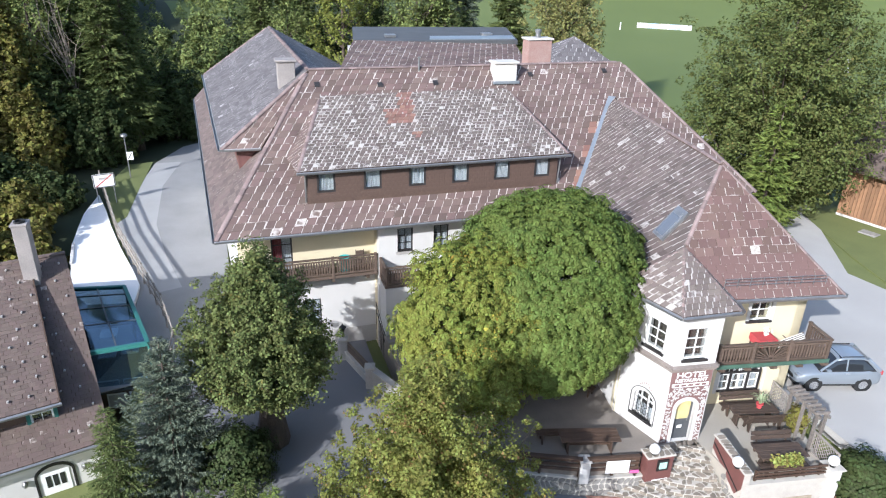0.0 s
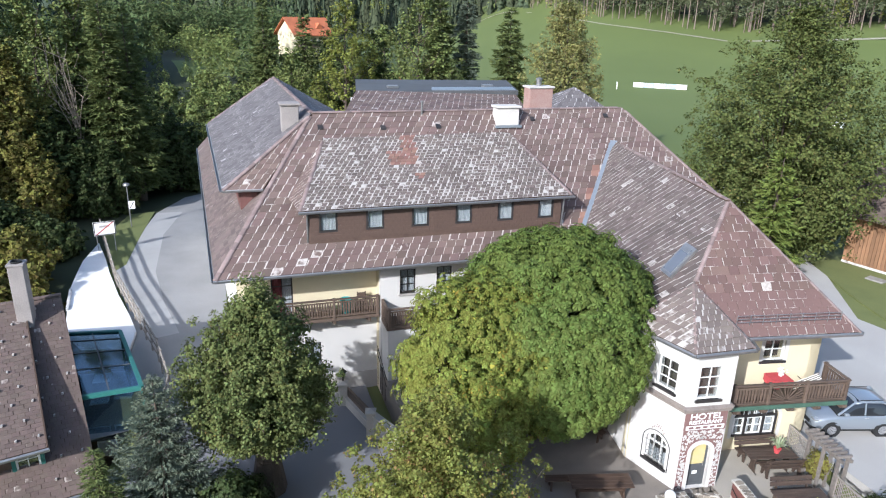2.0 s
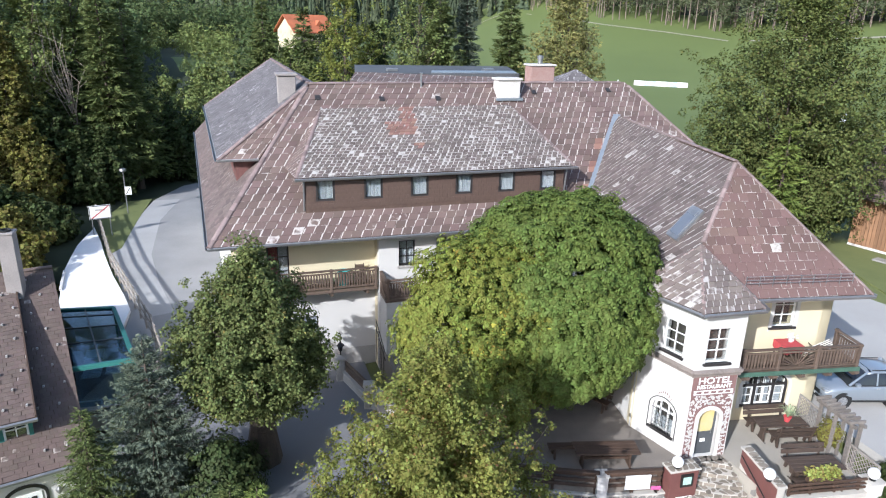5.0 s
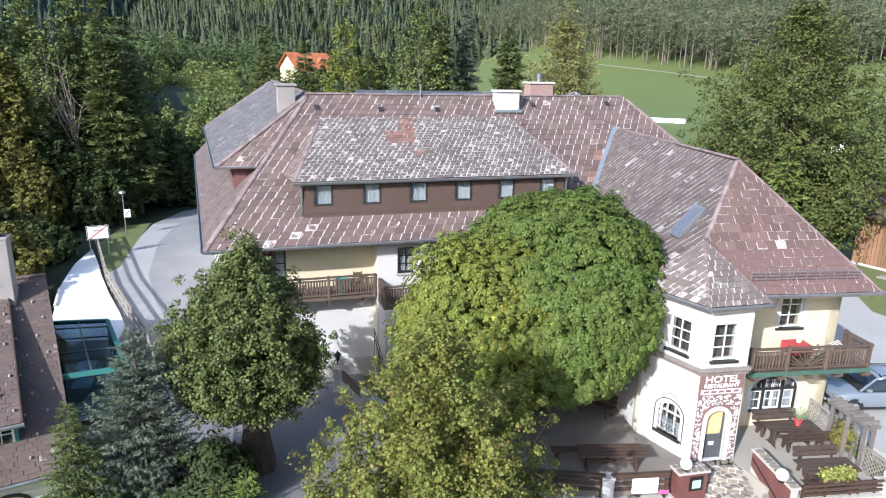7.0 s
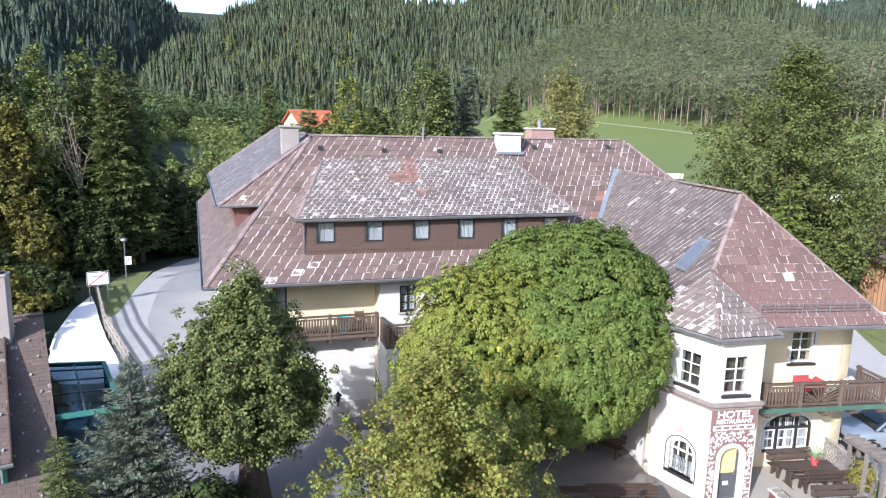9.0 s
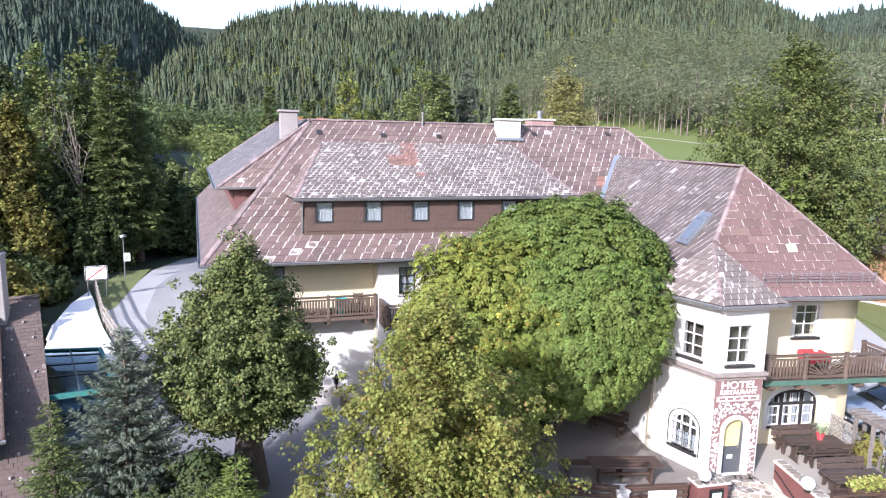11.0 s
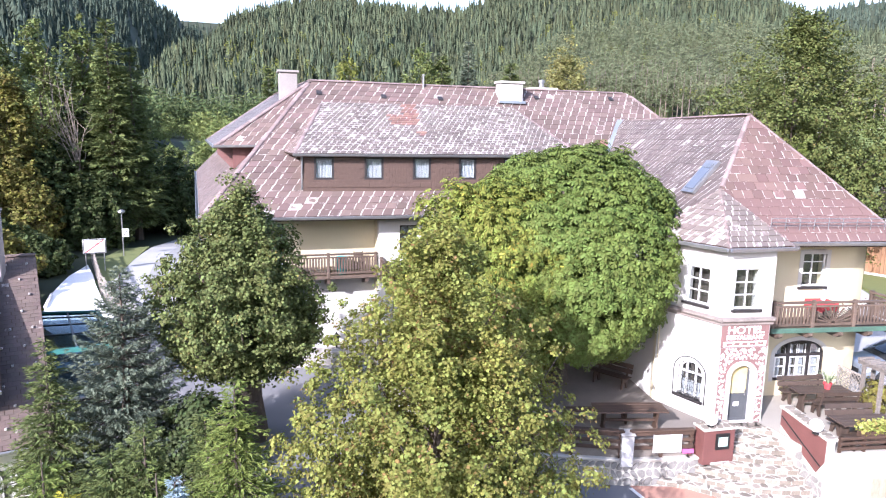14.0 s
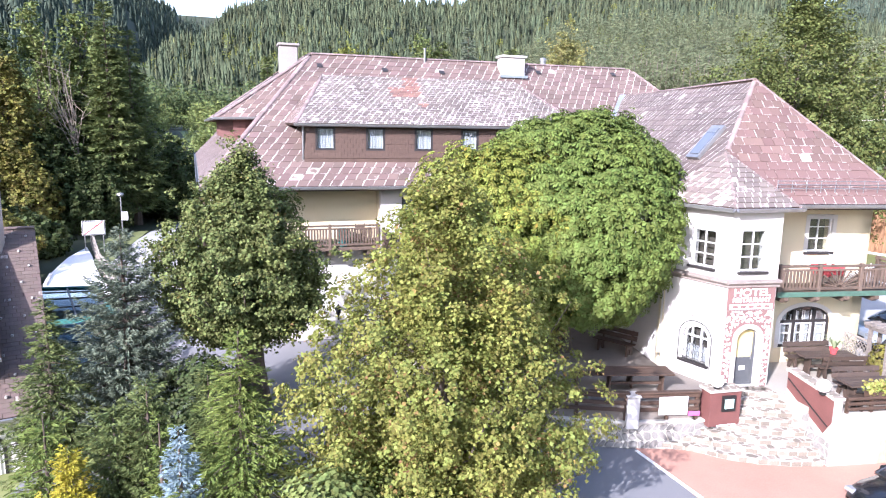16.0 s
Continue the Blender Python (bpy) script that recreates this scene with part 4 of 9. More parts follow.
def forest(name, n, rmin, rmax, bmin, bmax, hmin, hmax, seed, material, label, tmpl, keep=None):
    rng = np.random.default_rng(seed)
    pos, size = [], []
    while len(pos) < n:
        b = rng.uniform(bmin, bmax)
        r = math.sqrt(rng.uniform(0, 1) * (rmax ** 2 - rmin ** 2) + rmin ** 2)
        if r < lerp_table(FOOT, b) + rng.uniform(-6, 6) or (keep and not keep(r, b)):
            continue
        x, y = r * math.sin(radians(b)), r * math.cos(radians(b))
        pos.append((x, y, gz(x, y) - 0.6 - 0.003 * r)), size.append(rng.uniform(hmin, hmax))
    rot = frames_from(np.tile([[0.0, 0.0, 1.0]], (n, 1)) + rng.normal(size=(n, 3)) * 0.02, rng.uniform(0, 6.28, n))
    ob = scatter(name, tmpl[0], tmpl[1], pos, rot, size, material, None)
    ob.data.polygons.foreach_set("use_smooth", [True] * len(ob.data.polygons))
    return tagged(ob, label, "forest", kind="stuff")


def on_near_hill(r, b):
    return r < lerp_table(NEAR_CREST, b) + 15


forest("hill_forest", 5200, 300, 900, -9, 50, 9, 16, 11, L_FOREST, "dense dark green conifer forest on the near hill", forest_template(6, 4, 3, 0.21), lambda r, b: on_near_hill(r, b) and (b < 24 or r > 520))
forest("tall_hill_forest", 2900, 300, 900, -9, 50, 13, 21, 21, L_FOREST, "taller slender conifers standing out of the hill forest", forest_template(7, 4, 13, 0.14), lambda r, b: on_near_hill(r, b) and (b < 24 or r > 520))
forest("hill_pines", 2500, 270, 540, 22, 52, 13, 20, 18, L_PINE, "grey-green pine forest above the meadow", pine_template(7, 9, 5, 0.045), on_near_hill)
# this hill's shade comes from the darker needle colour, not from the sun
forest("gorge_hill_forest", 3300, 190, 1270, -21, 1, 12, 22, 15, L_FOREST_SHADED, "dense conifer forest, coloured as shaded, on the hill beyond the gorge", forest_template(6, 4, 6, 0.165), lambda r, b: r > lerp_table(GORGE_FOOT, b))
forest("east_hill_forest", 900, 900, 1390, 41, 54, 14, 24, 19, L_FOREST_SHADED, "conifer forest on the farther hill to the east", forest_template(5, 4, 8, 0.17))
forest("far_ridge_forest", 1100, 1700, 2060, -8, 4, 14, 24, 20, L_FOREST_SHADED, "conifer forest on the far ridge", forest_template(4, 4, 9, 0.17))
forest("valley_forest", 260, 125, 260, -20, -3, 12, 19, 12, L_FOREST_SHADED, "conifer forest on the near valley side", forest_template(14, 8, 5, 0.17))
forest("hill_broadleaves", 340, 240, 640, -6, 51, 9, 15, 17, L_BIRCH, "light green broadleaf trees scattered in the forest", round_template(150, 4), on_near_hill)

rng = np.random.default_rng(19)
vp, vs = [], []
while len(vp) < 330:
    x, y = rng.uniform(-45, 16), rng.uniform(112, 245)
    if abs(bearing(x, y) - bearing(18.6, 169)) < 3.8 and y < 185 or -6.5 < bearing(x, y) < 2 and y < 195:
        continue
    vp.append((x, y, gz(x, y) - 0.3)), vs.append(rng.uniform(9, 15))
tagged(scatter("valley_broadleaves", *round_template(330, 8, 0.048), vp, frames_from(np.tile([[0.0, 0.0, 1.0]], (len(vp), 1)), rng.uniform(0, 6, len(vp))), vs, L_VALLEY, None), "dark green broadleaf wood on the valley floor", "forest", kind="stuff")

sp, ss = [], []
while len(sp) < 260:
    b, r = radians(rng.uniform(-8, 4)), rng.uniform(95, 215)
    x, y = r * math.sin(b), r * math.cos(b)
    sp.append((x, y, gz(x, y) - 0.3)), ss.append(rng.uniform(1.8, 4.2) if rng.uniform() < 0.75 else rng.uniform(5, 8))
tagged(scatter("valley_scrub", *round_template(240, 18, 0.06), sp, frames_from(np.tile([[0.0, 0.0, 1.0]], (len(sp), 1)), rng.uniform(0, 6, len(sp))), ss, L_BROAD, None), "low green scrub on the rough valley meadow", "scrub", kind="stuff")

# pines at the wood's edge, with their bare trunks showing
rng = np.random.default_rng(14)
ep, es = [], []
for i in range(420):
    b, r = rng.uniform(21, 56), 0
    r = lerp_table(FOOT, b) + rng.uniform(0, 55)
    ep.append((r * math.sin(radians(b)), r * math.cos(radians(b)), 0)), es.append(rng.uniform(16, 24))
ep = np.array([(x, y, gz(x, y) - 0.3) for x, y, _ in ep])
up = np.tile([[0.0, 0.0, 1.0]], (len(ep), 1))
tagged(scatter("pine_crowns", *pine_template(9, 22, 9, 0.034), ep, frames_from(up, rng.uniform(0, 6, len(ep))), es, L_PINE, None), "crowns of tall pines along the edge of the meadow", "forest", kind="stuff")
tk = [(0.008 * math.cos(a) * (1.5 - z), 0.008 * math.sin(a) * (1.5 - z), z) for z in (0, 0.93) for a in (0, 1.57, 3.14, 4.71)]
tagged(scatter("pine_trunks", tk, [(0, 1, 5, 4), (1, 2, 6, 5), (2, 3, 7, 6), (3, 0, 4, 7)], ep, frames_from(up, rng.uniform(0, 6, len(ep))), es, M_PINE_BARK, None), "bare reddish-grey trunks of tall pines at the meadow's edge", "forest", kind="stuff")
# the track along the wood
bm = B()
prev = None
for i in range(50):
    b = 20 + i * 0.75
    ring = []
    for r in (lerp_table(FOOT, b) - 13.0, lerp_table(FOOT, b) - 11.2):
        x, y = r * math.sin(radians(b)), r * math.cos(radians(b))
        ring += [bm.verts.new((x, y, gz(x, y) + 0.2))]
    if prev:
        bm.faces.new((prev[0], prev[1], ring[1], ring[0]))
    prev = ring
tagged(part("farm_track", bm, M_TRACK, None), "pale gravel farm track along the forest edge", "track", kind="structure")


# ---- hotel: main house ----
EAVE_Y, EAVE_Z, RIDGE_Y, RIDGE_Z = 28.5, 5.7, 35.8, 11.8
SLOPE = (RIDGE_Z - EAVE_Z) / (RIDGE_Y - EAVE_Y)


def main_z(y):
    return EAVE_Z + SLOPE * (y - EAVE_Y)


hotel = empty("hotel", None, "cream and white alpine hotel with red-brown tiled hipped roofs", "hotel")


def wall_with_holes(name, x0, x1, z0, z1, holes, thick, material, parent, m, label=""):
    """An upright wall in the local x-z plane, y from 0 (outside) to thick, with rectangular openings right through it."""
    xs = sorted({x0, x1, *[v for h in holes for v in h[:2]]})
    zs = sorted({z0, z1, *[v for h in holes for v in h[2:4]]})
    bm = B()

    def hole(xa, xb, za, zb):
        cx, cz = (xa + xb) / 2, (za + zb) / 2
        return any(h[0] < cx < h[1] and h[2] < cz < h[3] for h in holes) or not (x0 < cx < x1 and z0 < cz < z1)

    cache = {}

    def vert(x, y, z):
        key = (round(x, 4), round(y, 4), round(z, 4))
        if key not in cache:
            cache[key] = bm.verts.new(m @ Vector((x, y, z)))
        return cache[key]

    def face(*c):
        bm.faces.new([vert(*q) for q in c])

    for i in range(len(xs) - 1):
        for k in range(len(zs) - 1):
            xa, xb, za, zb = xs[i], xs[i + 1], zs[k], zs[k + 1]
            if hole(xa, xb, za, zb):
                continue
            face((xa, 0, za), (xb, 0, za), (xb, 0, zb), (xa, 0, zb))
            face((xa, thick, za), (xa, thick, zb), (xb, thick, zb), (xb, thick, za))
            if i == 0 or hole(xs[i - 1], xa, za, zb):
                face((xa, 0, za), (xa, 0, zb), (xa, thick, zb), (xa, thick, za))
            if i == len(xs) - 2 or hole(xb, xs[i + 2] if i + 2 < len(xs) else xb + 1, za, zb):
                face((xb, 0, za), (xb, thick, za), (xb, thick, zb), (xb, 0, zb))
            if k == 0 or hole(xa, xb, zs[k - 1], za):
                face((xa, 0, za), (xa, thick, za), (xb, thick, za), (xb, 0, za))
            if k == len(zs) - 2 or hole(xa, xb, zb, zs[k + 2] if k + 2 < len(zs) else zb + 1):
                face((xa, 0, zb), (xb, 0, zb), (xb, thick, zb), (xa, thick, zb))
    return part(name, bm, material, parent, label)


def window_unit(parent, m, x0, x1, z0, z1, frame_mat, cols=2, rows=3, depth=0.12, curtain=None, bar=0.035, edge=0.07, sill=None, bar_mat=None, name="window", inner=True):
    """A window set in an opening: frame, glazing bars, panes, curtain, sill; local x-z plane."""
    win = empty(name)
    win.parent = parent
    bm = B()
    for a, b, c, d in ((x0, x0 + edge, z0, z1), (x1 - edge, x1, z0, z1), (x0 + edge, x1 - edge, z0, z0 + edge), (x0 + edge, x1 - edge, z1 - edge, z1)):
        box(bm, a, b, depth - 0.05, depth + 0.03, c, d, m)
    part("window_frame", bm, frame_mat, win)
    gx0, gx1, gz0, gz1 = x0 + edge, x1 - edge, z0 + edge, z1 - edge
    for i in range(1, cols):
        c = gx0 + (gx1 - gx0) * i / cols
        part("glazing_bar", box(B(), c - bar / 2, c + bar / 2, depth - 0.035, depth + 0.012, gz0, gz1, m), bar_mat or frame_mat, win)
    for i in range(1, rows):
        c = gz0 + (gz1 - gz0) * i / rows
        part("glazing_bar", box(B(), gx0, gx1, depth - 0.03, depth + 0.008, c - bar / 2, c + bar / 2, m), bar_mat or frame_mat, win)
    for i in range(cols):
        for k in range(rows):
            bm = B()
            xa, xb = gx0 + (gx1 - gx0) * i / cols, gx0 + (gx1 - gx0) * (i + 1) / cols
            za, zb = gz0 + (gz1 - gz0) * k / rows, gz0 + (gz1 - gz0) * (k + 1) / rows
            box(bm, xa, xb, depth + 0.012, depth + 0.02, za, zb, m)
            part("pane", bm, M_CLEAR, win)
    if curtain:
        n = 14
        for side in (0, 1):
            bm = B()
            w = (gx1 - gx0) * 0.5
            a = gx0 + side * w
            pts = [(a + w * j / n, depth + 0.05 + 0.02 * math.sin(j * 2.1 + side)) for j in range(n + 1)]
            for j in range(n):
                (xa, ya), (xb, yb) = pts[j], pts[j + 1]
                vs = [bm.verts.new(m @ Vector(c)) for c in ((xa, ya, gz0), (xb, yb, gz0), (xb, yb, gz1), (xa, ya, gz1))]
                bm.faces.new(vs)
            part("curtain", bm, curtain[side] if isinstance(curtain, tuple) else curtain, win)
    # backing board behind the panes, with the room's dimness put into its colour
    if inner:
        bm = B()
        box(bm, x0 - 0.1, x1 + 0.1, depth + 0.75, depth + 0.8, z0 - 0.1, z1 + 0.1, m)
        part("dark_backing", bm, M_ROOM, win)
    if sill:
        bm = B()
        box(bm, x0 - 0.08, x1 + 0.08, -0.09, depth, z0 - 0.08, z0, m)
        part("sill", bm, sill, win)
    return win


def clear_glass(name):
    m = bpy.data.materials.new(name)
    m.use_nodes = True
    n, l = m.node_tree.nodes, m.node_tree.links
    gl, tr, ms = n.new("ShaderNodeBsdfGlossy"), n.new("ShaderNodeBsdfTransparent"), n.new("ShaderNodeMixShader")
    gl.inputs["Roughness"].default_value = 0.03
    tr.inputs["Color"].default_value = (0.92, 0.94, 0.94, 1)
    ms.inputs[0].default_value = 0.07
    l.new(tr.outputs[0], ms.inputs[1]), l.new(gl.outputs[0], ms.inputs[2]), l.new(ms.outputs[0], n["Material Output"].inputs["Surface"])
    return m


M_CLEAR = clear_glass("clear_pane")
# dark colour stands in for the unlit rooms behind the panes
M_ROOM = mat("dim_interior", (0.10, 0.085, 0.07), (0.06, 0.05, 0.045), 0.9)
I = Matrix.Identity(4)

# main front: the recessed left part behind the balcony, and the projecting part to its right
mA = pose(0, 30.3, 0)
holesA = [(1.15, 2.15, 2.95, 5.2), (2.5, 3.4, -0.2, 1.3), (0.6, 1.5, -0.2, 1.3)]
wall_with_holes("upper_wall", -0.4, 6.2, 2.8, 6.0, [holesA[0]], 0.4, M_YELLOW, hotel, mA, "cream rendered wall behind the balcony")
wall_with_holes("lower_wall", -0.4, 6.2, -0.6, 2.8, holesA[1:], 0.4, M_WHITE, hotel, mA, "white rendered ground-floor wall")
wall_with_holes("plinth", -0.43, 6.2, -1.6, -0.6, [], 0.43, M_PLINTH, hotel, pose(0, 30.27, 0))
window_unit(hotel, mA, *holesA[0], M_FRAME_DARK, 2, 3, 0.08, (M_CURTAIN_RED, M_CURTAIN), name="balcony_door")
for h in holesA[1:]:
    window_unit(hotel, mA, *h, M_FRAME_DARK, 2, 2, 0.15, M_CURTAIN, sill=M_PLINTH)
mB = pose(0, 29.3, 0)
holesB = [(7.15, 7.95, 3.9, 5.15), (9.0, 9.8, 3.9, 5.15), (10.9, 11.7, 3.9, 5.15), (9.6, 10.6, 0.8, 2.2), (11.8, 12.8, 0.8, 2.2)]
wall_with_holes("projecting_wall", 6.2, 15.2, -1.6, 6.0, holesB, 0.4, M_WHITE, hotel, mB, "white rendered front wall")
for h in holesB:
    window_unit(hotel, mB, *h, M_FRAME_DARK, 2, 3, 0.15, M_CURTAIN, sill=M_PLINTH)
bm = B()
box(bm, 6.2, 6.6, 29.7, 30.7, -1.6, 6.0)
part("return_wall", bm, M_YELLOW, hotel)
bm = B()
prism(bm, [(-0.4, 30.7, -1.6), (-1.9, 58.4, -1.6), (-1.5, 58.4, -1.6), (0.0, 30.7, -1.6)], (0, 0, 7.5))
part("side_wall", bm, M_WHITE, hotel)
bm = B()
box(bm, 26.2, 26.6, 31, 42, -1.0, 6.0)
part("east_wall", bm, M_WHITE, hotel)
bm = B()
box(bm, 22.0, 26.2, 29.3, 29.7, -1.0, 6.0)
part("east_front_wall", bm, M_WHITE, hotel)
bm = B()
prism(bm, [(-0.4, 58.4, -1.6), (8, 58.4, -1.6), (8, 58.8, -1.6), (-0.4, 58.8, -1.6)], (0, 0, 9.4))
part("rear_wall", bm, M_WHITE, hotel)

# roofs
E0, E1 = (-1.24, EAVE_Y, EAVE_Z), (27.6, EAVE_Y, EAVE_Z)
R0, R1 = (4.0, RIDGE_Y, RIDGE_Z), (22.4, RIDGE_Y, RIDGE_Z)
WING = pose(19.0, 18.86, 0, 0, 0, -9)
WI = WING.inverted()
RIDGE_X, WRIDGE_Z, WEAVE_Z = -0.92, 10.15, 5.92


def under_wing(p):
    q = WI @ p
    drift = 0.036 * (q.y - 2.12)
    return RIDGE_X + drift - (WRIDGE_Z - p.z) / 1.2 < q.x < RIDGE_X + drift + 0.935 * (WRIDGE_Z - p.z) and p.z < WRIDGE_Z and q.y > 1


def dormer_zone(p):
    return 3.0 < p.x < 15.55 and 29.98 < p.y < 34.4 and not (p.x < 3.0 + (p.y - 29.5) * 0.28 or p.x > 15.7 - (p.y - 29.5) * 0.2)


main_roof = part("main_roof", prism(B(), [(0.4, 30.4, 5.75), (25.8, 30.4, 5.75), (21.5, 35.4, 11.3), (4.6, 35.4, 11.3)], (0, 0.2, -0.1)), M_WOOD_DARK, hotel, "red-brown tiled hipped main roof streaked with pale lichen")
roof_tiles([E0, E1, R1, R0], 0.46, 0.38, M_TILE, main_roof, [dormer_zone, under_wing], 2, skew=0.18, patches=[(lambda p: (16.2 < p.x < 20.2 and 29.0 < p.y < 33.4 and abs((p.x - 16.75) - (p.y - 29.2) * 0.87) < 0.55 and math.sin(p.y * 5.1) > -0.4), M_TILE_NEW)])
roof_tiles([(-2.75, 58.8, EAVE_Z + 0.25), E0, R0, (0.75, 58.8, 9.1)], 0.34, 0.28, M_TILE_SIDE, main_roof, [lambda p: p.y > 33.1 and p.z > 8.0], 3, skew=0.10)
roof_tiles([E1, (27.6, 43.1, EAVE_Z), R1], 0.38, 0.31, M_TILE, main_roof, (), 4, skew=0.15)
roof_tiles([(27.6, 43.1, EAVE_Z), (-1.0, 43.1, EAVE_Z), R0, R1], 0.5, 0.45, M_TILE, main_roof, (), 5, skew=0.20)
ridge_caps(R0, R1, main_roof), ridge_caps(E0, R0, main_roof), ridge_caps(E1, R1, main_roof)

# gutters along the eaves
def gutter(a, b, parent):
    bm = B()
    a, b = Vector(a), Vector(b)
    d = (b - a).normalized()
    s = Vector((d.y, -d.x, 0))
    prof = [(0.0, 0.02), (0.02, -0.07), (0.08, -0.1), (0.14, -0.07), (0.16, 0.02), (0.14, 0.02), (0.08, -0.07), (0.02, 0.02)]
    prism(bm, [a + s * p + Vector((0, 0, z)) for p, z in prof], b - a)
    part("gutter", bm, M_METAL, parent)


gutter((-1.3, EAVE_Y, EAVE_Z - 0.03), (14.5, EAVE_Y, EAVE_Z - 0.03), main_roof)
gutter((-2.75, 58.8, EAVE_Z + 0.22), (-1.24, EAVE_Y, EAVE_Z - 0.03), main_roof)
bm = B()
box(bm, -1.0, 14.6, 28.62, 30.3, EAVE_Z - 0.2, EAVE_Z - 0.12)
part("soffit", bm, M_WOOD_BALC, main_roof)

M_SIDE = mat("faded_red_boards", (0.155, 0.07, 0.06), (0.11, 0.05, 0.045), 0.8, scale=1.5, fine=20, bump=0.3, stretch=(4, 4, 0.5))
# rear left wing: upper roof with its tall side dormer
rear = part("rear_wing", prism(B(), [(0.1, 33.45, 6.5), (-1.0, 54.3, 6.5), (3.0, 54.3, 6.5), (3.8, 33.45, 6.5)], (0, 0, 1.95)), M_SIDE, hotel, "reddish-brown side dormer below a grey tiled roof")
A, C, A2, AP = (-0.69, 33.2, 8.5), (1.2, 32.9, 8.55), (-1.72, 54.4, 8.53), (3.3, 54.2, 12.0)
roof_tiles([A2, A, (3.95, 35.6, 11.75), AP], 0.38, 0.3, M_TILE_GREY, rear, (), 6, skew=0.11)
roof_tiles([A, C, (3.95, 35.6, 11.75)], 0.36, 0.29, M_TILE, rear, (), 7, skew=0.14)
roof_tiles([(9.2, 38.6, 8.6), (9.2, 56, 8.6), AP, (4.0, 35.9, 11.75)], 0.5, 0.4, M_TILE_GREY, rear, (), 8, skew=0.14)
roof_tiles([(8.6, 60.5, 8.0), A2, AP], 0.5, 0.4, M_TILE_GREY, rear, (), 9, skew=0.14)
gutter(A2, A, rear), gutter(A, C, rear)
ridge_caps(A, (3.95, 35.6, 11.75), rear), ridge_caps(A2, AP, rear), ridge_caps((4.0, 35.8, 11.8), AP, rear)

# rear block with the flat roof
rearb = part("flat_roof_block", prism(B(), [(8.5, 46, 2), (22.0, 48, 2), (24.0, 61, 2), (10.5, 61.5, 2)], (0, 0, 7.6)), M_WHITE, hotel)
roof_tiles([(5.8, 41.4, 9.5), (20.9, 44.0, 9.5), (22.6, 52.0, 11.0), (9.4, 52.5, 11.0)], 0.5, 0.42, M_TILE, rearb, (), 10, skew=0.20)
bm = prism(B(), [(9.4, 52.6, 10.7), (22.8, 52.1, 10.7), (25.6, 61.5, 10.7), (11.2, 62.8, 10.7)], (0, 0, 0.35))
fl = part("flat_roof", bm, M_BITUMEN, hotel, "dark flat felt roof")
bm = prism(B(), [(15.6, 53.0, 11.05), (22.8, 52.7, 11.05), (23.4, 54.8, 11.05), (16.2, 55.0, 11.05)], (0, 0, 0.06))
part("metal_sheet", bm, M_FLASH, fl)
for x, y in ((12.4, 54.6), (20.8, 54.9)):
    part("roof_hatch", box(B(), x, x + 0.9, y, y + 0.7, 11.05, 11.28, None, 0.04), M_METAL, fl)
# rear right peak
peak = Vector((26.6, 49.7, 11.6))
for i, (a, b) in enumerate((((22.8, 47.2, 9.2), (29.8, 46.4, 9.2)), ((29.8, 46.4, 9.2), (30.6, 53, 9.2)), ((22.2, 53.4, 9.2), (22.8, 47.2, 9.2)))):
    roof_tiles([a, b, peak], 0.5, 0.42, M_TILE_GREY, rearb, (), 20 + i)
part("rear_gable_body", prism(B(), [(23.4, 47.9, 0), (29.2, 47.1, 0), (29.8, 52.5, 0), (23, 53, 0)], (0, 0, 9.1)), M_WHITE, rearb)

# front dormer with six windows
dormer = part("dormer", box(B(), 2.98, 15.62, 30.7, 31.4, 6.9, 8.3), M_WOOD_DARK, hotel, "long shed dormer clad in dark shingles with six curtained windows")
DX = [3.42 + 2.19 * i for i in range(6)]
dh = [(x, x + 0.86, 7.17, 8.17) for x in DX]
DORMER_Y = 29.64
mD = pose(0, DORMER_Y, 0)
wall_with_holes("dormer_front", 2.95, 15.65, 6.58, 8.32, dh, 0.3, M_SHINGLE, dormer, mD)
for h in dh:
    window_unit(hotel, mD, *h, M_FRAME_DARK, 1, 1, 0.05, M_CURTAIN, edge=0.09)
prof = [(2.58, 29.46, 8.3), (16.12, 29.46, 8.35), (14.6, 34.5, 10.71), (4.4, 34.5, 10.71)]
roof_tiles(prof, 0.27, 0.235, M_TILE_PALE, dormer, (), 30, skew=0.11, patches=[(lambda p: (7.45 < p.x < 8.95 and 32.3 < p.y < 33.2) or (8.3 < p.x < 9.1 and 33.2 < p.y < 34.6) or (8.5 < p.x < 8.95 and 31.1 < p.y < 31.7), M_TILE_NEW)])
roof_tiles([(2.3, 31.6, 8.3), (2.58, 29.4, 8.3), (4.4, 34.5, 10.73)], 0.33, 0.28, M_TILE, dormer, (), 31, skew=0.13)
roof_tiles([(16.12, 29.4, 8.35), (16.35, 31.6, 8.3), (14.6, 34.5, 10.73)], 0.33, 0.28, M_TILE, dormer, (), 32, skew=0.13)
ridge_caps(prof[0], prof[3], dormer, 0.1), ridge_caps(prof[1], prof[2], dormer, 0.1), ridge_caps((4.5, 34.52, 10.7), (14.5, 34.52, 10.7), dormer, 0.07)
gutter((2.5, 29.38, 8.27), (16.2, 29.38, 8.31), dormer)
for x in (2.9, 15.75):
    part("downpipe", tube(B(), (x, 29.7, 6.75), (x, 29.55, 8.2), 0.045), M_METAL, dormer)
part("soffit", box(B(), 2.7, 16.0, 29.5, 29.8, 8.2, 8.24), M_WOOD_DARK, dormer)

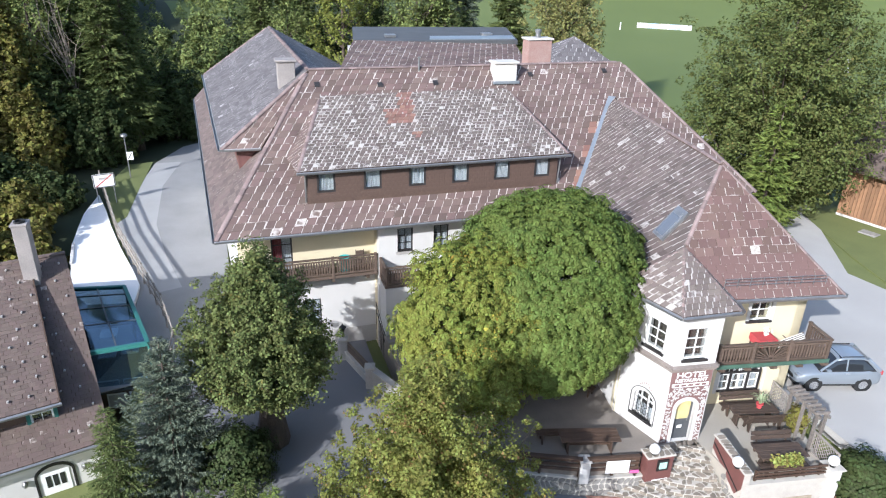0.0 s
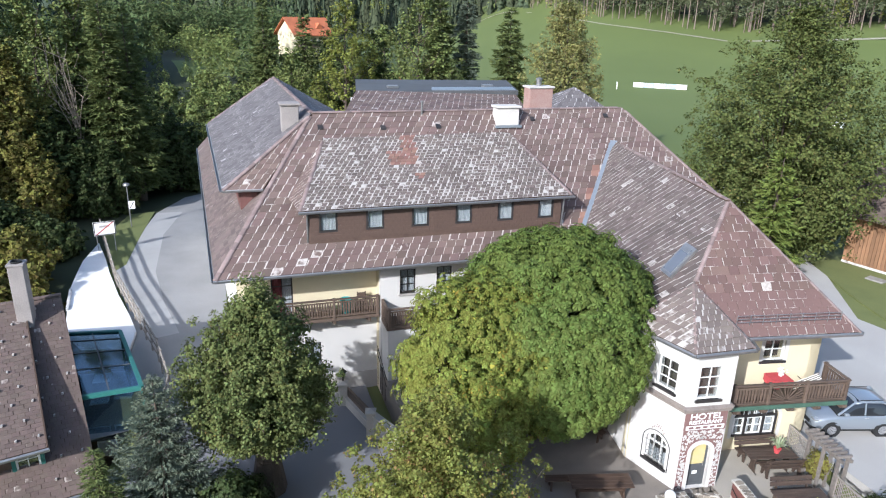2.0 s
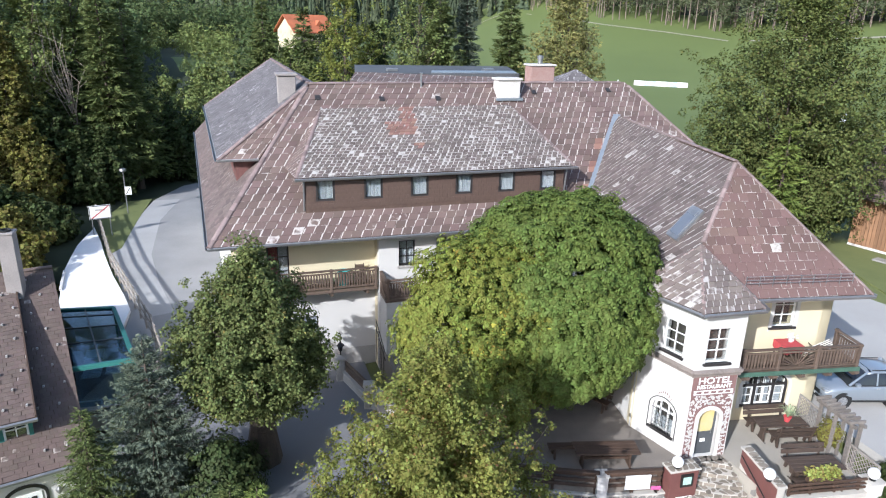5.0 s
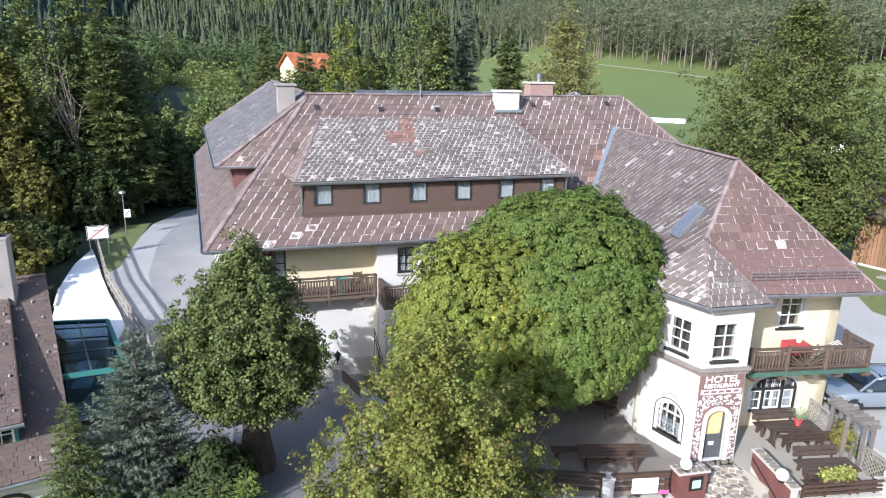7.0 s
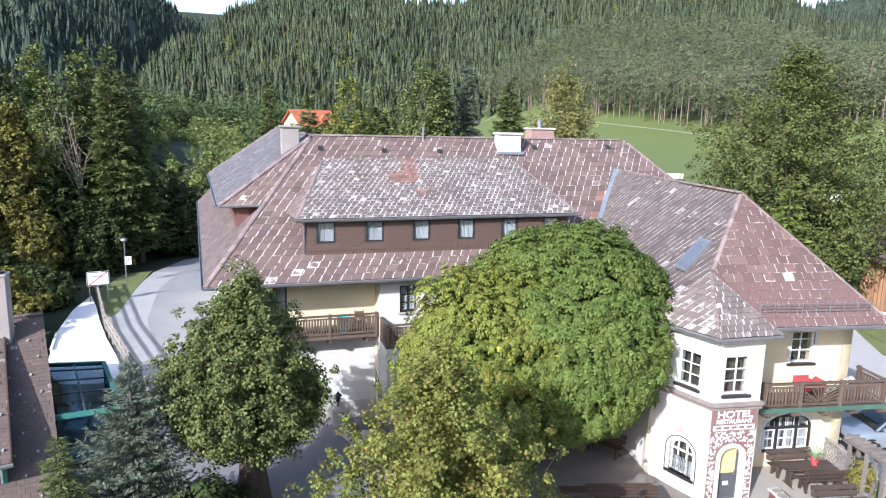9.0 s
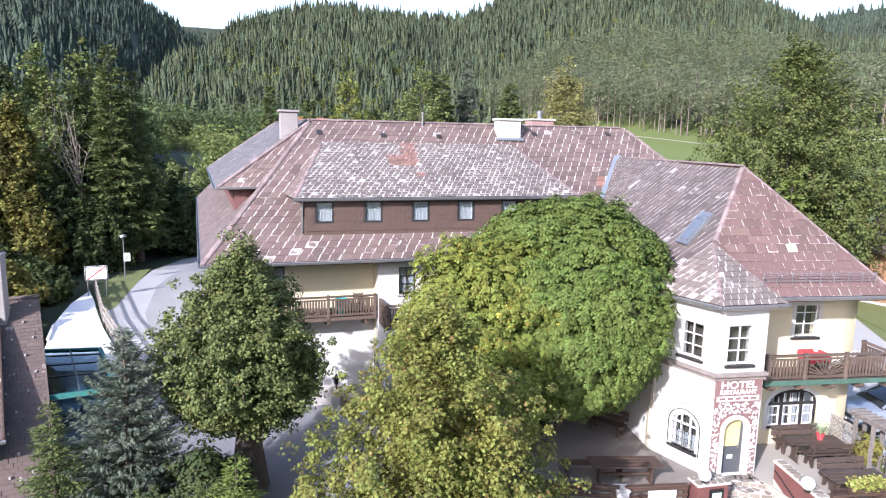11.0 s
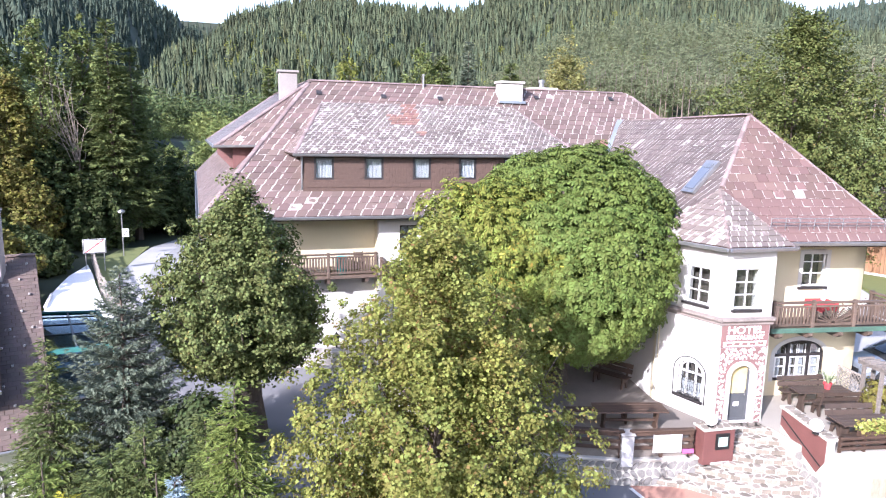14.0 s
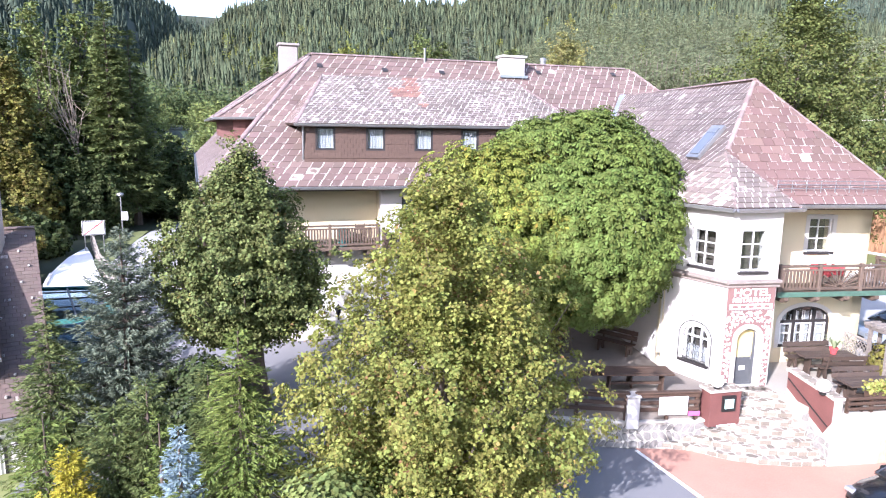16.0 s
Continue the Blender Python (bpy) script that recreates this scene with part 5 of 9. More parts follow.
# ---- hotel: right wing ----
wing = part("wing_body", prism(B(), [(-4.7, 0.5, 1.0), (2.1, 0.5, 1.0), (2.1, 11, 1.0), (-4.7, 11, 1.0)], (0, 0, 4.4), WING), M_ROOM, hotel, "cream right wing with a corner tower and hipped roof")
WH = [(0.28, 1.26, 4.08, 5.42), (-0.4, 1.6, 0.55, 2.15)]
wall_with_holes("front_wall", -4.9, 2.78, -0.3, 5.74, WH, 0.4, M_YELLOW, wing, WING, "cream rendered wall")
wall_with_holes("right_wall", 0, 11, -0.6, 5.74, [(2, 3, 1, 2.3), (5, 6, 1, 2.3), (2, 3, 4, 5.2), (5, 6, 4, 5.2)], 0.4, M_YELLOW, wing, WING @ pose(2.78, 0, 0, 0, 0, 90))
part("left_wall", prism(B(), [(-4.9, 0.3, -0.3), (-4.5, 0.3, -0.3), (-4.5, 11, -0.3), (-4.9, 11, -0.3)], (0, 0, 6.0), WING), M_WHITE, wing)
wx0, wx1, wy0 = RIDGE_X - 3.53, RIDGE_X + 4.02, -1.43


def W3(x, y, z):
    return WING @ Vector((x, y, z))


hip, back = W3(RIDGE_X, 2.12, WRIDGE_Z), W3(RIDGE_X + 0.45, 14.6, WRIDGE_Z)
wing_roof = part("wing_roof", prism(B(), [(-4.5, 0.6, 5.4), (2.2, 0.6, 5.4), (RIDGE_X, 2.5, 9.6)], (0, 10, 0), WING), M_WOOD_DARK, hotel, "wine-red tiled hip and grey-brown tiled long slope")
roof_tiles([W3(wx0, wy0, WEAVE_Z), W3(wx1, wy0, WEAVE_Z), hip], 0.38, 0.345, M_TILE_HIP, wing_roof, (), 40, single=90)
roof_tiles([W3(wx0 + 0.37, 12.5, WEAVE_Z), W3(wx0, wy0, WEAVE_Z), hip, back], 0.36, 0.3, M_TILE_WING, wing_roof, [lambda p: p.z < main_z(p.y) - 0.03], 41, skew=0.14)
roof_tiles([W3(wx1, wy0, WEAVE_Z), W3(wx1 + 0.37, 12.5, WEAVE_Z), back, hip], 0.4, 0.32, M_TILE, wing_roof, [lambda p: p.z < main_z(p.y) - 0.03], 42, skew=0.16)
ridge_caps(hip, W3(RIDGE_X + 0.43, 14.0, WRIDGE_Z), wing_roof, 0.1), ridge_caps(W3(wx1, wy0, WEAVE_Z), hip, wing_roof, 0.085), ridge_caps(hip.lerp(W3(wx0, wy0, WEAVE_Z), 0.6), hip, wing_roof, 0.085)
gutter(W3(-1.75, wy0, WEAVE_Z - 0.03), W3(wx1, wy0, WEAVE_Z - 0.03), wing_roof)
gutter(W3(wx1, wy0, WEAVE_Z - 0.03), W3(wx1, 12, WEAVE_Z - 0.03), wing_roof)
part("soffit", box(B(), wx0 + 0.15, wx1 - 0.15, wy0 + 0.12, 11, WEAVE_Z - 0.2, WEAVE_Z - 0.14, WING), M_WOOD_BALC, wing_roof)

# zinc valley between wing and main roof
va, vb = Vector((20.85, 33.75, main_z(33.75) + 0.10)), Vector((16.3, 28.65, main_z(28.65) + 0.10))
vd = (vb - va).normalized()
vs = Vector((vd.y, -vd.x, 0)).normalized() * 0.2
bm = B()
prism(bm, [va + vs, va - vs, vb - vs, vb + vs], (0, 0, 0.035))
part("valley_flashing", bm, M_FLASH, wing_roof, "pale zinc valley flashing")

# corner tower
M_CORNICE = mat("weathered_cornice", (0.25, 0.215, 0.19), (0.15, 0.125, 0.11), 0.9, scale=2, fine=20, bump=0.3)
T_CL, T_CR = Vector((14.82, 17.35, 0)), Vector((16.53, 17.13, 0))
T_BL, T_BR = Vector((14.15, 19.75, 0)), Vector((16.85, 19.3, 0))
tower = part("tower_core", prism(B(), [T_CL + Vector((0.45, 0.5, 1)), T_CR + Vector((-0.4, 0.5, 1)), T_BR + Vector((-0.4, 0, 1)), T_BL + Vector((0.6, 0, 1))], (0, 0, 4.7)), M_ROOM, hotel, "white polygonal corner tower with an arched entrance door")


def along(a, b):
    """A local frame with x from a to b along the wall and y into the building."""
    d = b - a
    return pose(a.x, a.y, 0, 0, 0, math.degrees(math.atan2(d.y, d.x))), d.length


mF, lenF = along(T_CL, T_CR)
mL, lenL = along(T_BL, T_CL)
mR, lenR = along(T_CR, T_BR)
tw_f = [(0.36, 1.25, 3.86, 5.18), (0.47, 1.28, 0.02, 1.98)]
tw_l = [(1.05, 1.92, 3.86, 5.1), (0.98, 1.95, 0.6, 1.85)]
wall_with_holes("tower_front", 0, lenF, -0.6, 5.84, tw_f, 0.35, M_WHITE, tower, mF)
wall_with_holes("tower_left", 0, lenL, -0.6, 5.84, tw_l, 0.35, M_WHITE, tower, mL)
wall_with_holes("tower_right", 0, lenR, -0.6, 5.84, [], 0.35, M_WHITE, tower, mR)
window_unit(hotel, mF, *tw_f[0], M_FRAME_WHITE, 2, 3, 0.12, None, edge=0.05, bar=0.026, bar_mat=M_FRAME_WHITE, sill=M_FRAME_DARK)
window_unit(hotel, mL, *tw_l[0], M_FRAME_WHITE, 2, 3, 0.12, None, edge=0.05, bar=0.026, bar_mat=M_FRAME_WHITE, sill=M_FRAME_DARK)
for m, ln in ((mF, lenF), (mL, lenL), (mR, lenR)):
    bm = B()
    prism(bm, [(-0.06, 0, 3.32), (-0.06, -0.07, 3.36), (-0.06, -0.07, 3.42), (-0.06, -0.16, 3.5), (-0.06, -0.16, 3.56), (-0.06, 0, 3.6)], (ln + 0.12, 0, 0), m)
    part("cornice", bm, M_CORNICE, tower)
cone = Vector((15.86, 19.22, 7.56))
tz = 5.9
tE = [Vector((13.75, 20.0, tz)), Vector((14.62, 17.06, tz)), Vector((17.0, 16.92, tz)), Vector((17.6, 18.3, tz))]
tower_roof = part("tower_roof", prism(B(), [tE[0] + Vector((0.5, 0, 0)), tE[1] + Vector((0.2, 0.4, 0)), tE[2] + Vector((-0.2, 0.4, 0)), tE[3] + Vector((-0.3, 0.2, 0))], (0.02, 0, -0.12)), M_WOOD_DARK, hotel, "tiled polygonal tower roof")
for i in range(3):
    roof_tiles([tE[i], tE[i + 1], cone], 0.28, 0.24, M_TILE_TOWER, tower_roof, (), 50 + i, thick=0.02, skew=0.1)
    gutter(tE[i] - Vector((0, 0, 0.03)), tE[i + 1] - Vector((0, 0, 0.03)), tower_roof)
for i in (0, 1, 2):
    ridge_caps(tE[i], cone, tower_roof, 0.065)

# ---- terrace ----
slab("terrace", [(6.2, 29.4), (6.2, 20.2), (8.5, 18.3), (11.4, 17.05), (13.4, 16.7), (14.2, 17.3), (15.45, 17.0), (15.5, 17.6), (15.5, 29.4)], 0.0, M_PAVE_DARK, "worn grey-brown terrace paving under the chestnut", "terrace", 1.8)
slab("dining_terrace", [(15.503, 17.0), (16.45, 16.7), (16.45, 14.5), (20.0, 14.0), (22.6, 20.0), (22.6, 29.4), (15.503, 29.4)], 0.0, M_PAVE_BEIGE, "pale beige dining terrace beside the wing", "terrace", 1.8)

# ---- chimneys and roof fittings ----
def chimney(name, x0, x1, y0, y1, z0, z1, material, cap, parent, label, flue=0):
    st = part(name, box(B(), x0, x1, y0, y1, z0, z1, None, 0.03), material, parent, label)
    part("cap", box(B(), x0 - 0.09, x1 + 0.09, y0 - 0.09, y1 + 0.09, z1, z1 + 0.12, None, 0.025), cap, st)
    for i in range(flue):
        cx = x0 + (x1 - x0) * (i + 0.75) / (flue + 0.5)
        part("flue", lathe(B(), [(0.17, 0), (0.17, 0.35), (0.22, 0.36), (0.22, 0.52), (0.02, 0.58)], 12, pose(cx, (y0 + y1) / 2, z1 + 0.1)), M_METAL, st)
    part("apron", box(B(), x0 - 0.12, x1 + 0.12, y0 - 0.16, y0 - 0.02, main_z(y0) + 0.02 if y0 < RIDGE_Y else z0, main_z(y0) + 0.16 if y0 < RIDGE_Y else z0 + 0.2), M_FLASH, st)
    return st


chimney("chimney", 14.0, 15.3, 34.75, 35.5, 10.6, 12.0, M_CHIM_WHITE, M_CHIM_WHITE, hotel, "squat white rendered chimney")
chimney("chimney", 19.2, 20.9, 42.0, 43.0, 6.0, 12.3, M_CHIM_BRICK, M_CHIM_WHITE, hotel, "red block chimney with a pale cap and steel flue", 1)
chimney("chimney", 2.45, 3.35, 35.9, 36.7, 9.0, 12.15, M_CHIM, M_CHIM, hotel, "tall grey-brown rendered chimney")
for x, y in ((4.31, 35.0), (7.59, 34.9), (10.63, 34.9), (16.3, 35.2), (21.04, 35.3)):
    bm = B()
    prism(bm, [(x - 0.13, y - 0.16, main_z(y - 0.16) + 0.06), (x + 0.13, y - 0.16, main_z(y - 0.16) + 0.06), (x + 0.13, y - 0.14, main_z(y - 0.1) + 0.09), (x - 0.13, y - 0.14, main_z(y - 0.1) + 0.09)], (0, 0.22, 0.14))
    part("roof_vent", bm, M_FRAME_DARK, main_roof)
part("vent_pipe", tube(tube(B(), (9.9, 35.6, 11.6), (9.9, 35.6, 12.3), 0.05), (9.9, 35.6, 12.28), (9.9, 35.6, 12.34), 0.09), M_METAL, main_roof)

M_SKYPANE = glass_mat("skylight_glass", (0.10, 0.11, 0.13), 0.25)
# skylight on the long slope of the wing
def wing_left(x, y, up):
    n = Vector((-1.2, 0, 1)).normalized()
    return WING @ (Vector((x, y, WRIDGE_Z - 1.2 * (RIDGE_X - x))) + n * up)


sk = part("skylight", prism(B(), [wing_left(-3.35, 1.2, 0), wing_left(-2.4, 1.2, 0), wing_left(-2.4, 2.05, 0), wing_left(-3.35, 2.05, 0)], wing_left(0, 0, 0.12) - wing_left(0, 0, 0)), M_METAL, hotel, "metal-framed roof window")
part("pane", prism(B(), [wing_left(-3.25, 1.32, 0.122), wing_left(-2.5, 1.32, 0.122), wing_left(-2.5, 1.93, 0.122), wing_left(-3.25, 1.93, 0.122)], wing_left(0, 0, 0.02) - wing_left(0, 0, 0)), M_SKYPANE, sk)
part("handle_bar", prism(B(), [wing_left(-2.62, 1.36, 0.145), wing_left(-2.5, 1.36, 0.145), wing_left(-2.5, 1.9, 0.145), wing_left(-2.62, 1.9, 0.145)], wing_left(0, 0, 0.015) - wing_left(0, 0, 0)), M_METAL, sk)

# snow guard on the hip
def hip_pt(x, z, up=0.1):
    y = wy0 + (z - WEAVE_Z) * (2.12 - wy0) / (WRIDGE_Z - WEAVE_Z)
    return WING @ Vector((x, y - up * 0.77, z + up * 0.64))


guard = empty("snow_guard")
guard.parent = hotel
for k, z in enumerate((6.32, 6.4, 6.48)):
    part("rail", tube(B(), hip_pt(-1.85, z, 0.16 + 0.06 * k), hip_pt(2.35, z, 0.16 + 0.06 * k), 0.014, None, 6), M_METAL, guard)
for i in range(9):
    x = -1.85 + 0.525 * i
    part("bracket", tube(B(), hip_pt(x, 6.26, 0.02), hip_pt(x, 6.5, 0.3), 0.014, None, 5), M_METAL, guard)


# ---- trees ----
PALM = palmate()
broadleaf("horse_chestnut", (11.6, 22.2, 0), (11.6, 22.2, 3.2), 0.42, (11.75, 22.3, 4.7), (4.12, 4.17, 4.15), 1650, 25, 0.45, 0.19, L_CHESTNUT, "dense round bright green horse chestnut on the terrace", seed=21, template=PALM, inner=0.78, floor=-0.75, amp=0.09, droop=0.45)
broadleaf("chestnut_sapling", (8.4, 21.4, 0), (8.4, 21.4, 3), 0.25, (8.4, 21.2, 4.1), (3.35, 3.0, 3.65), 680, 28, 0.5, 0.175, L_CHESTNUT_Y, "yellowing horse chestnut leaning against its neighbour", seed=22, template=PALM, inner=0.6, floor=-0.95, amp=0.16, droop=0.2)
shoot_tree("linden_tree", (0.3, 23.4, -1.5), 9.15, 3.0, 0.6, L_LINDEN, "compact dark green linden with a thick trunk on the forecourt", seed=23, shoots=430, nodes=6, per=42, leaf=0.1, low=0.31, wide=0.36, sharp=1.2, amp=0.09, fuzz=0.4, inner=0.4, foot=0.3)
shoot_tree("maple_tree", (4.55, 14.6, -1.5), 8.95, 3.55, 0.2, L_MAPLE, "loose maple with yellowing autumn leaves beside the road", seed=24, shoots=420, nodes=8, per=46, leaf=0.084, low=0.05, wide=0.38, sharp=1.55, amp=0.24, fuzz=0.36, inner=0.25, foot=0.72)
conifer("blue_spruce", (-3.25, 21.7, -1.5), 6.7, 2.6, L_SPRUCE_B, "tall blue-grey spruce in the front bed", 31, size=0.115, dens=1.6, tiers=34, shape=0.8, lift=0.32, droop=(0.0, 0.18))
conifer("spruce", (-5.1, 20.6, -1.5), 4.95, 1.7, L_SPRUCE, "dark green spruce beside the brown-roofed house", 32, size=0.13, dens=0.95, tiers=26)
conifer("spruce", (-0.05, 14.8, -1.5), 5.45, 2.2, L_SPRUCE_L, "fresh green young spruce in the front bed", 33, size=0.12, dens=0.9, tiers=28)
conifer("ice_blue_spruce", (-1.3, 14.3, -1.5), 3.5, 0.85, L_SPRUCE_ICE, "small pale ice-blue spruce in the front bed", 34, size=0.1, tiers=24, dens=0.9, lift=0.3, droop=(0.0, 0.2))
conifer("mountain_pine", (-2.2, 17.0, -1.5), 3.6, 0.9, L_SPRUCE, "bushy green mountain pine in the front bed", 35, size=0.13, shape=0.5, tiers=18, lift=0.8, droop=(0.0, 0.2))
conifer("mountain_pine", (-3.0, 17.2, -1.5), 2.9, 1.0, L_SPRUCE, "bushy green mountain pine in the front bed", 36, size=0.13, shape=0.5, tiers=16, lift=0.8, droop=(0.0, 0.2))
conifer("mountain_pine", (-0.8, 17.2, -1.5), 3.6, 0.9, L_SPRUCE, "bushy green mountain pine in the front bed", 39, size=0.13, shape=0.5, tiers=18, lift=0.8, droop=(0.0, 0.2))
conifer("thuja", (-1.75, 15.1, -1.5), 3.35, 0.5, L_SPRUCE_L, "narrow yellow-green thuja in the front bed", 40, size=0.12, shape=0.5, lift=1.0, droop=(0.0, 0.2))
conifer("golden_thuja", (-3.8, 16.2, -1.5), 2.3, 0.6, L_YELLOWCON, "small golden yellow thuja in the front bed", 37, size=0.1, shape=0.5, tiers=14, dens=1.4, lift=1.0, droop=(0.0, 0.2))
conifer("thuja", (-4.6, 17.6, -1.5), 2.8, 1.3, L_SPRUCE_L, "light green thuja in the front bed", 38, size=0.15, shape=0.5)
broadleaf("hazel_bush", (1.7, 12.9, -1.5), (1.7, 12.9, -0.5), 0.05, (1.7, 12.9, -0.2), (1.5, 1.3, 1.5), 160, 50, 0.35, 0.12, L_BROAD, "low green hazel bush under the maple", "bush", seed=25, inner=0.3)
broadleaf("elder_bush", (-1.2, 21.2, -1.5), (-1.2, 21.2, -0.5), 0.05, (-1.2, 21.2, -0.2), (1.4, 1.2, 1.5), 160, 50, 0.35, 0.12, L_DARK_SHADED, "dark green bush below the linden", "bush", seed=26, inner=0.3)

# woods to the left of the drive
def wood(x, y, h, r, material, seed, label, name="broadleaf_tree", n=110, per=17, leaf=0.28, low=0.03):
    shoot_tree(name, (x, y, gz(x, y)), h, r * 1.08, 0.1 + h * 0.011, material, label, "bush" if name == "bush" else "tree", seed, n, 6, per, leaf, low, 0.42, 1.8, 0.3, r * 0.17, foot=0.6)


wood(-18.0, 67, 14.0 - gz(-18.0, 67), 3.0, L_AUTUMN, 61, "yellow-leaved autumn tree at the edge of the wood", n=200)
wood(-16.6, 64, 8.0, 2.4, L_AUTUMN, 62, "small tree with olive and yellow leaves in the wood")
wood(-17.2, 74, 21.0, 4.2, L_BROAD, 63, "tall green broadleaf tree in the wood", n=170)
wood(-13.9, 76, 21.3, 3.8, L_BROAD, 64, "tall green broadleaf tree in the wood", n=170)
wood(-20.5, 72, 19, 4.0, L_DARK_SHADED, 65, "dark green broadleaf tree in the wood")
wood(-13.4, 70, 13.5, 3.0, L_DARK_SHADED, 66, "dark green broadleaf tree behind the bare one")
wood(-13.8, 55, 3.4, 2.0, L_DARK_SHADED, 67, "shade-dark bush in the hollow below the drive", name="bush")
wood(-14.6, 50, 4.0, 2.2, L_AUTUMN, 177, "olive yellow bush in the hollow below the drive", name="bush")
wood(-15.5, 45, 4.4, 2.4, L_AUTUMN, 178, "olive yellow bush in the hollow below the drive", name="bush")
wood(-16.8, 56, 4.4, 2.4, L_DARK_SHADED, 179, "shade-dark bush in the hollow below the drive", name="bush")
wood(-13.0, 66.0, 7, 2.0, L_DARK_SHADED, 78, "dark shaded undergrowth tree in the wood")
wood(-15.6, 66.5, 9.5, 2.6, L_DARK_SHADED, 79, "dark shaded undergrowth tree in the wood")
wood(-11.0, 67.0, 7, 2.0, L_DARK_SHADED, 80, "dark shaded undergrowth tree behind the street lamp")
wood(-13.4, 46.2, 3.4, 1.4, L_AUTUMN, 77, "olive yellow bush above the white terrace", name="bush")
wood(-5.6, 75.5, 8.5, 3.4, L_DARK_SHADED, 68, "dark shaded tree at the bend of the drive")
wood(-1, 80, 8.5, 3.8, L_BROAD, 69, "green tree at the bend of the drive")
wood(5, 83, 9, 4.0, L_BROAD, 70, "green tree behind the hotel")
wood(-9.5, 79, 13, 3.6, L_DARK_SHADED, 71, "dark broadleaf tree in the wood")
wood(-3, 92, 9, 4.2, L_BROAD, 72, "green tree behind the drive")
wood(-12, 95, 12, 4.6, L_BROAD, 73, "green tree in the wood")
for k, (x, y, h, r, leafy) in enumerate(((-8, 104, 8, 4.0, 1), (1, 106, 6, 4.0, 0), (9, 112, 10, 4.5, 1), (-17, 108, 13, 5.0, 0), (-3, 118, 5, 4.0, 1), (17, 116, 13, 5.2, 0), (6, 98, 8, 3.8, 0), (-22, 96, 16, 5.5, 1), (25, 112, 14, 5.0, 1))):
    wood(x, y, h, r, L_BROAD if leafy else L_DARK_SHADED, 160 + k, "green tree in the wood behind the drive" if leafy else "dark green tree in the wood behind the drive", n=80, per=18, leaf=0.36)
# trees added out of view to cast shade over the wood's undergrowth
for k, (x, y, h) in enumerate(((-26, 41, 11), (-29, 47, 13), (-26.5, 52, 12), (-31, 56, 15), (-27, 60, 14), (-25, 66, 13), (-30, 36, 12))):
    wood(x, y, h, 3.4, L_DARK_SHADED, 210 + k, "unseen tree beside the wood, added to shade it", n=60, per=9, leaf=0.55)
conifer("tall_spruce", (-10.5, 69.5, -1.55), 20.6, 3.9, L_SPRUCE, "tall spruce towering over the drive", 75, tiers=44, size=0.5, shape=0.7, dens=1.1, start=0.14)
conifer("tall_spruce", (-8.9, 71.5, -1.55), 18.6, 3.3, L_SPRUCE, "spruce at the edge of the wood", 76, tiers=40, size=0.5, shape=0.7, dens=0.8, start=0.12)
M_BARK_DEAD = mat("grey_dead_bark", (0.25, 0.21, 0.165), (0.15, 0.125, 0.10), 0.85, scale=4, fine=30, bump=0.5)
# bare tree
rng = np.random.default_rng(5)
bare = empty("bare_tree", pose(-13.3, 68.6, gz(-13.3, 68.6)), "leafless pale dead tree at the edge of the wood", "tree")
bm = B()
tips = [(rng.normal() * 1.5 - 0.2, rng.normal() * 1.0, rng.uniform(10, 16.5)) for i in range(26)]
limbs(bm, (0, 0, 0), (0.2, 0, 11), 0.11, tips, rng, 0.9)
part("trunk", bm, M_BARK_DEAD, bare)

# trees behind the hotel
wood(14.6, 88.5, 20.8, 4.3, L_BIRCH, 81, "birch with yellow-green leaves behind the hotel", leaf=0.28, n=150)
wood(24.4, 88.8, 22.5, 4.8, L_BROAD, 82, "green tree behind the hotel", n=150)
wood(19.4, 93, 17, 3.4, L_DARK_SHADED, 83, "dark tree behind the hotel")
wood(8.0, 92, 14, 4.2, L_BROAD, 84, "green tree behind the hotel")
wood(37.3, 72, 21.8, 4.4, L_LARCH, 85, "tall loose yellowish larch beside the meadow", leaf=0.24, n=260, per=20)
wood(27.5, 80, 13, 3.4, L_DARK_SHADED, 86, "dark green tree behind the hotel")
conifer("spruce", (32.3, 92.6, -1.5), 24, 3.0, L_SPRUCE_B, "blue-grey spruce behind the hotel", 87, tiers=46, size=0.5, dens=1.4, shape=0.7)
conifer("spruce", (32.5, 77.5, -1.5), 19.4, 4.3, L_SPRUCE, "dark broad spruce behind the hotel", 88, tiers=42, size=0.55, dens=1.5, shape=0.7)
conifer("spruce", (27.6, 90, -1.5), 21.5, 4.6, L_SPRUCE, "dark spruce behind the hotel", 89, tiers=40, size=0.6, dens=1.5, shape=0.7)
conifer("spruce", (5.7, 108, 1.0), 17.5, 3.2, L_SPRUCE, "dark spruce behind the drive", 90, tiers=34, size=0.7)
conifer("spruce", (11.0, 102, 1.5), 15, 3.4, L_SPRUCE, "dark spruce behind the drive", 91, tiers=30, size=0.7)
# beside the gravel yard
shoot_tree("large_tree", (40.0, 41.0, -0.3), 18.7, 7.4, 0.42, L_LARGE, "large green broadleaf tree beside the gravel yard", seed=92, shoots=380, nodes=8, per=38, leaf=0.175, low=0.04, wide=0.42, sharp=2.3, amp=0.24, fuzz=0.85, inner=0.35, foot=0.6)
conifer("spruce", (35.2, 35.6, -0.3), 9.5, 2.6, L_SPRUCE_L, "light green young spruce by the gravel yard", 93, size=0.42)
broadleaf("garden_bush", (21.6, 13.7, -1.4), (21.6, 13.7, -0.6), 0.06, (21.6, 13.7, -0.45), (1.4, 1.3, 1.4), 200, 50, 0.35, 0.13, L_DARK_SHADED, "dense green bush below the terrace corner", "bush", seed=94, inner=0.3)


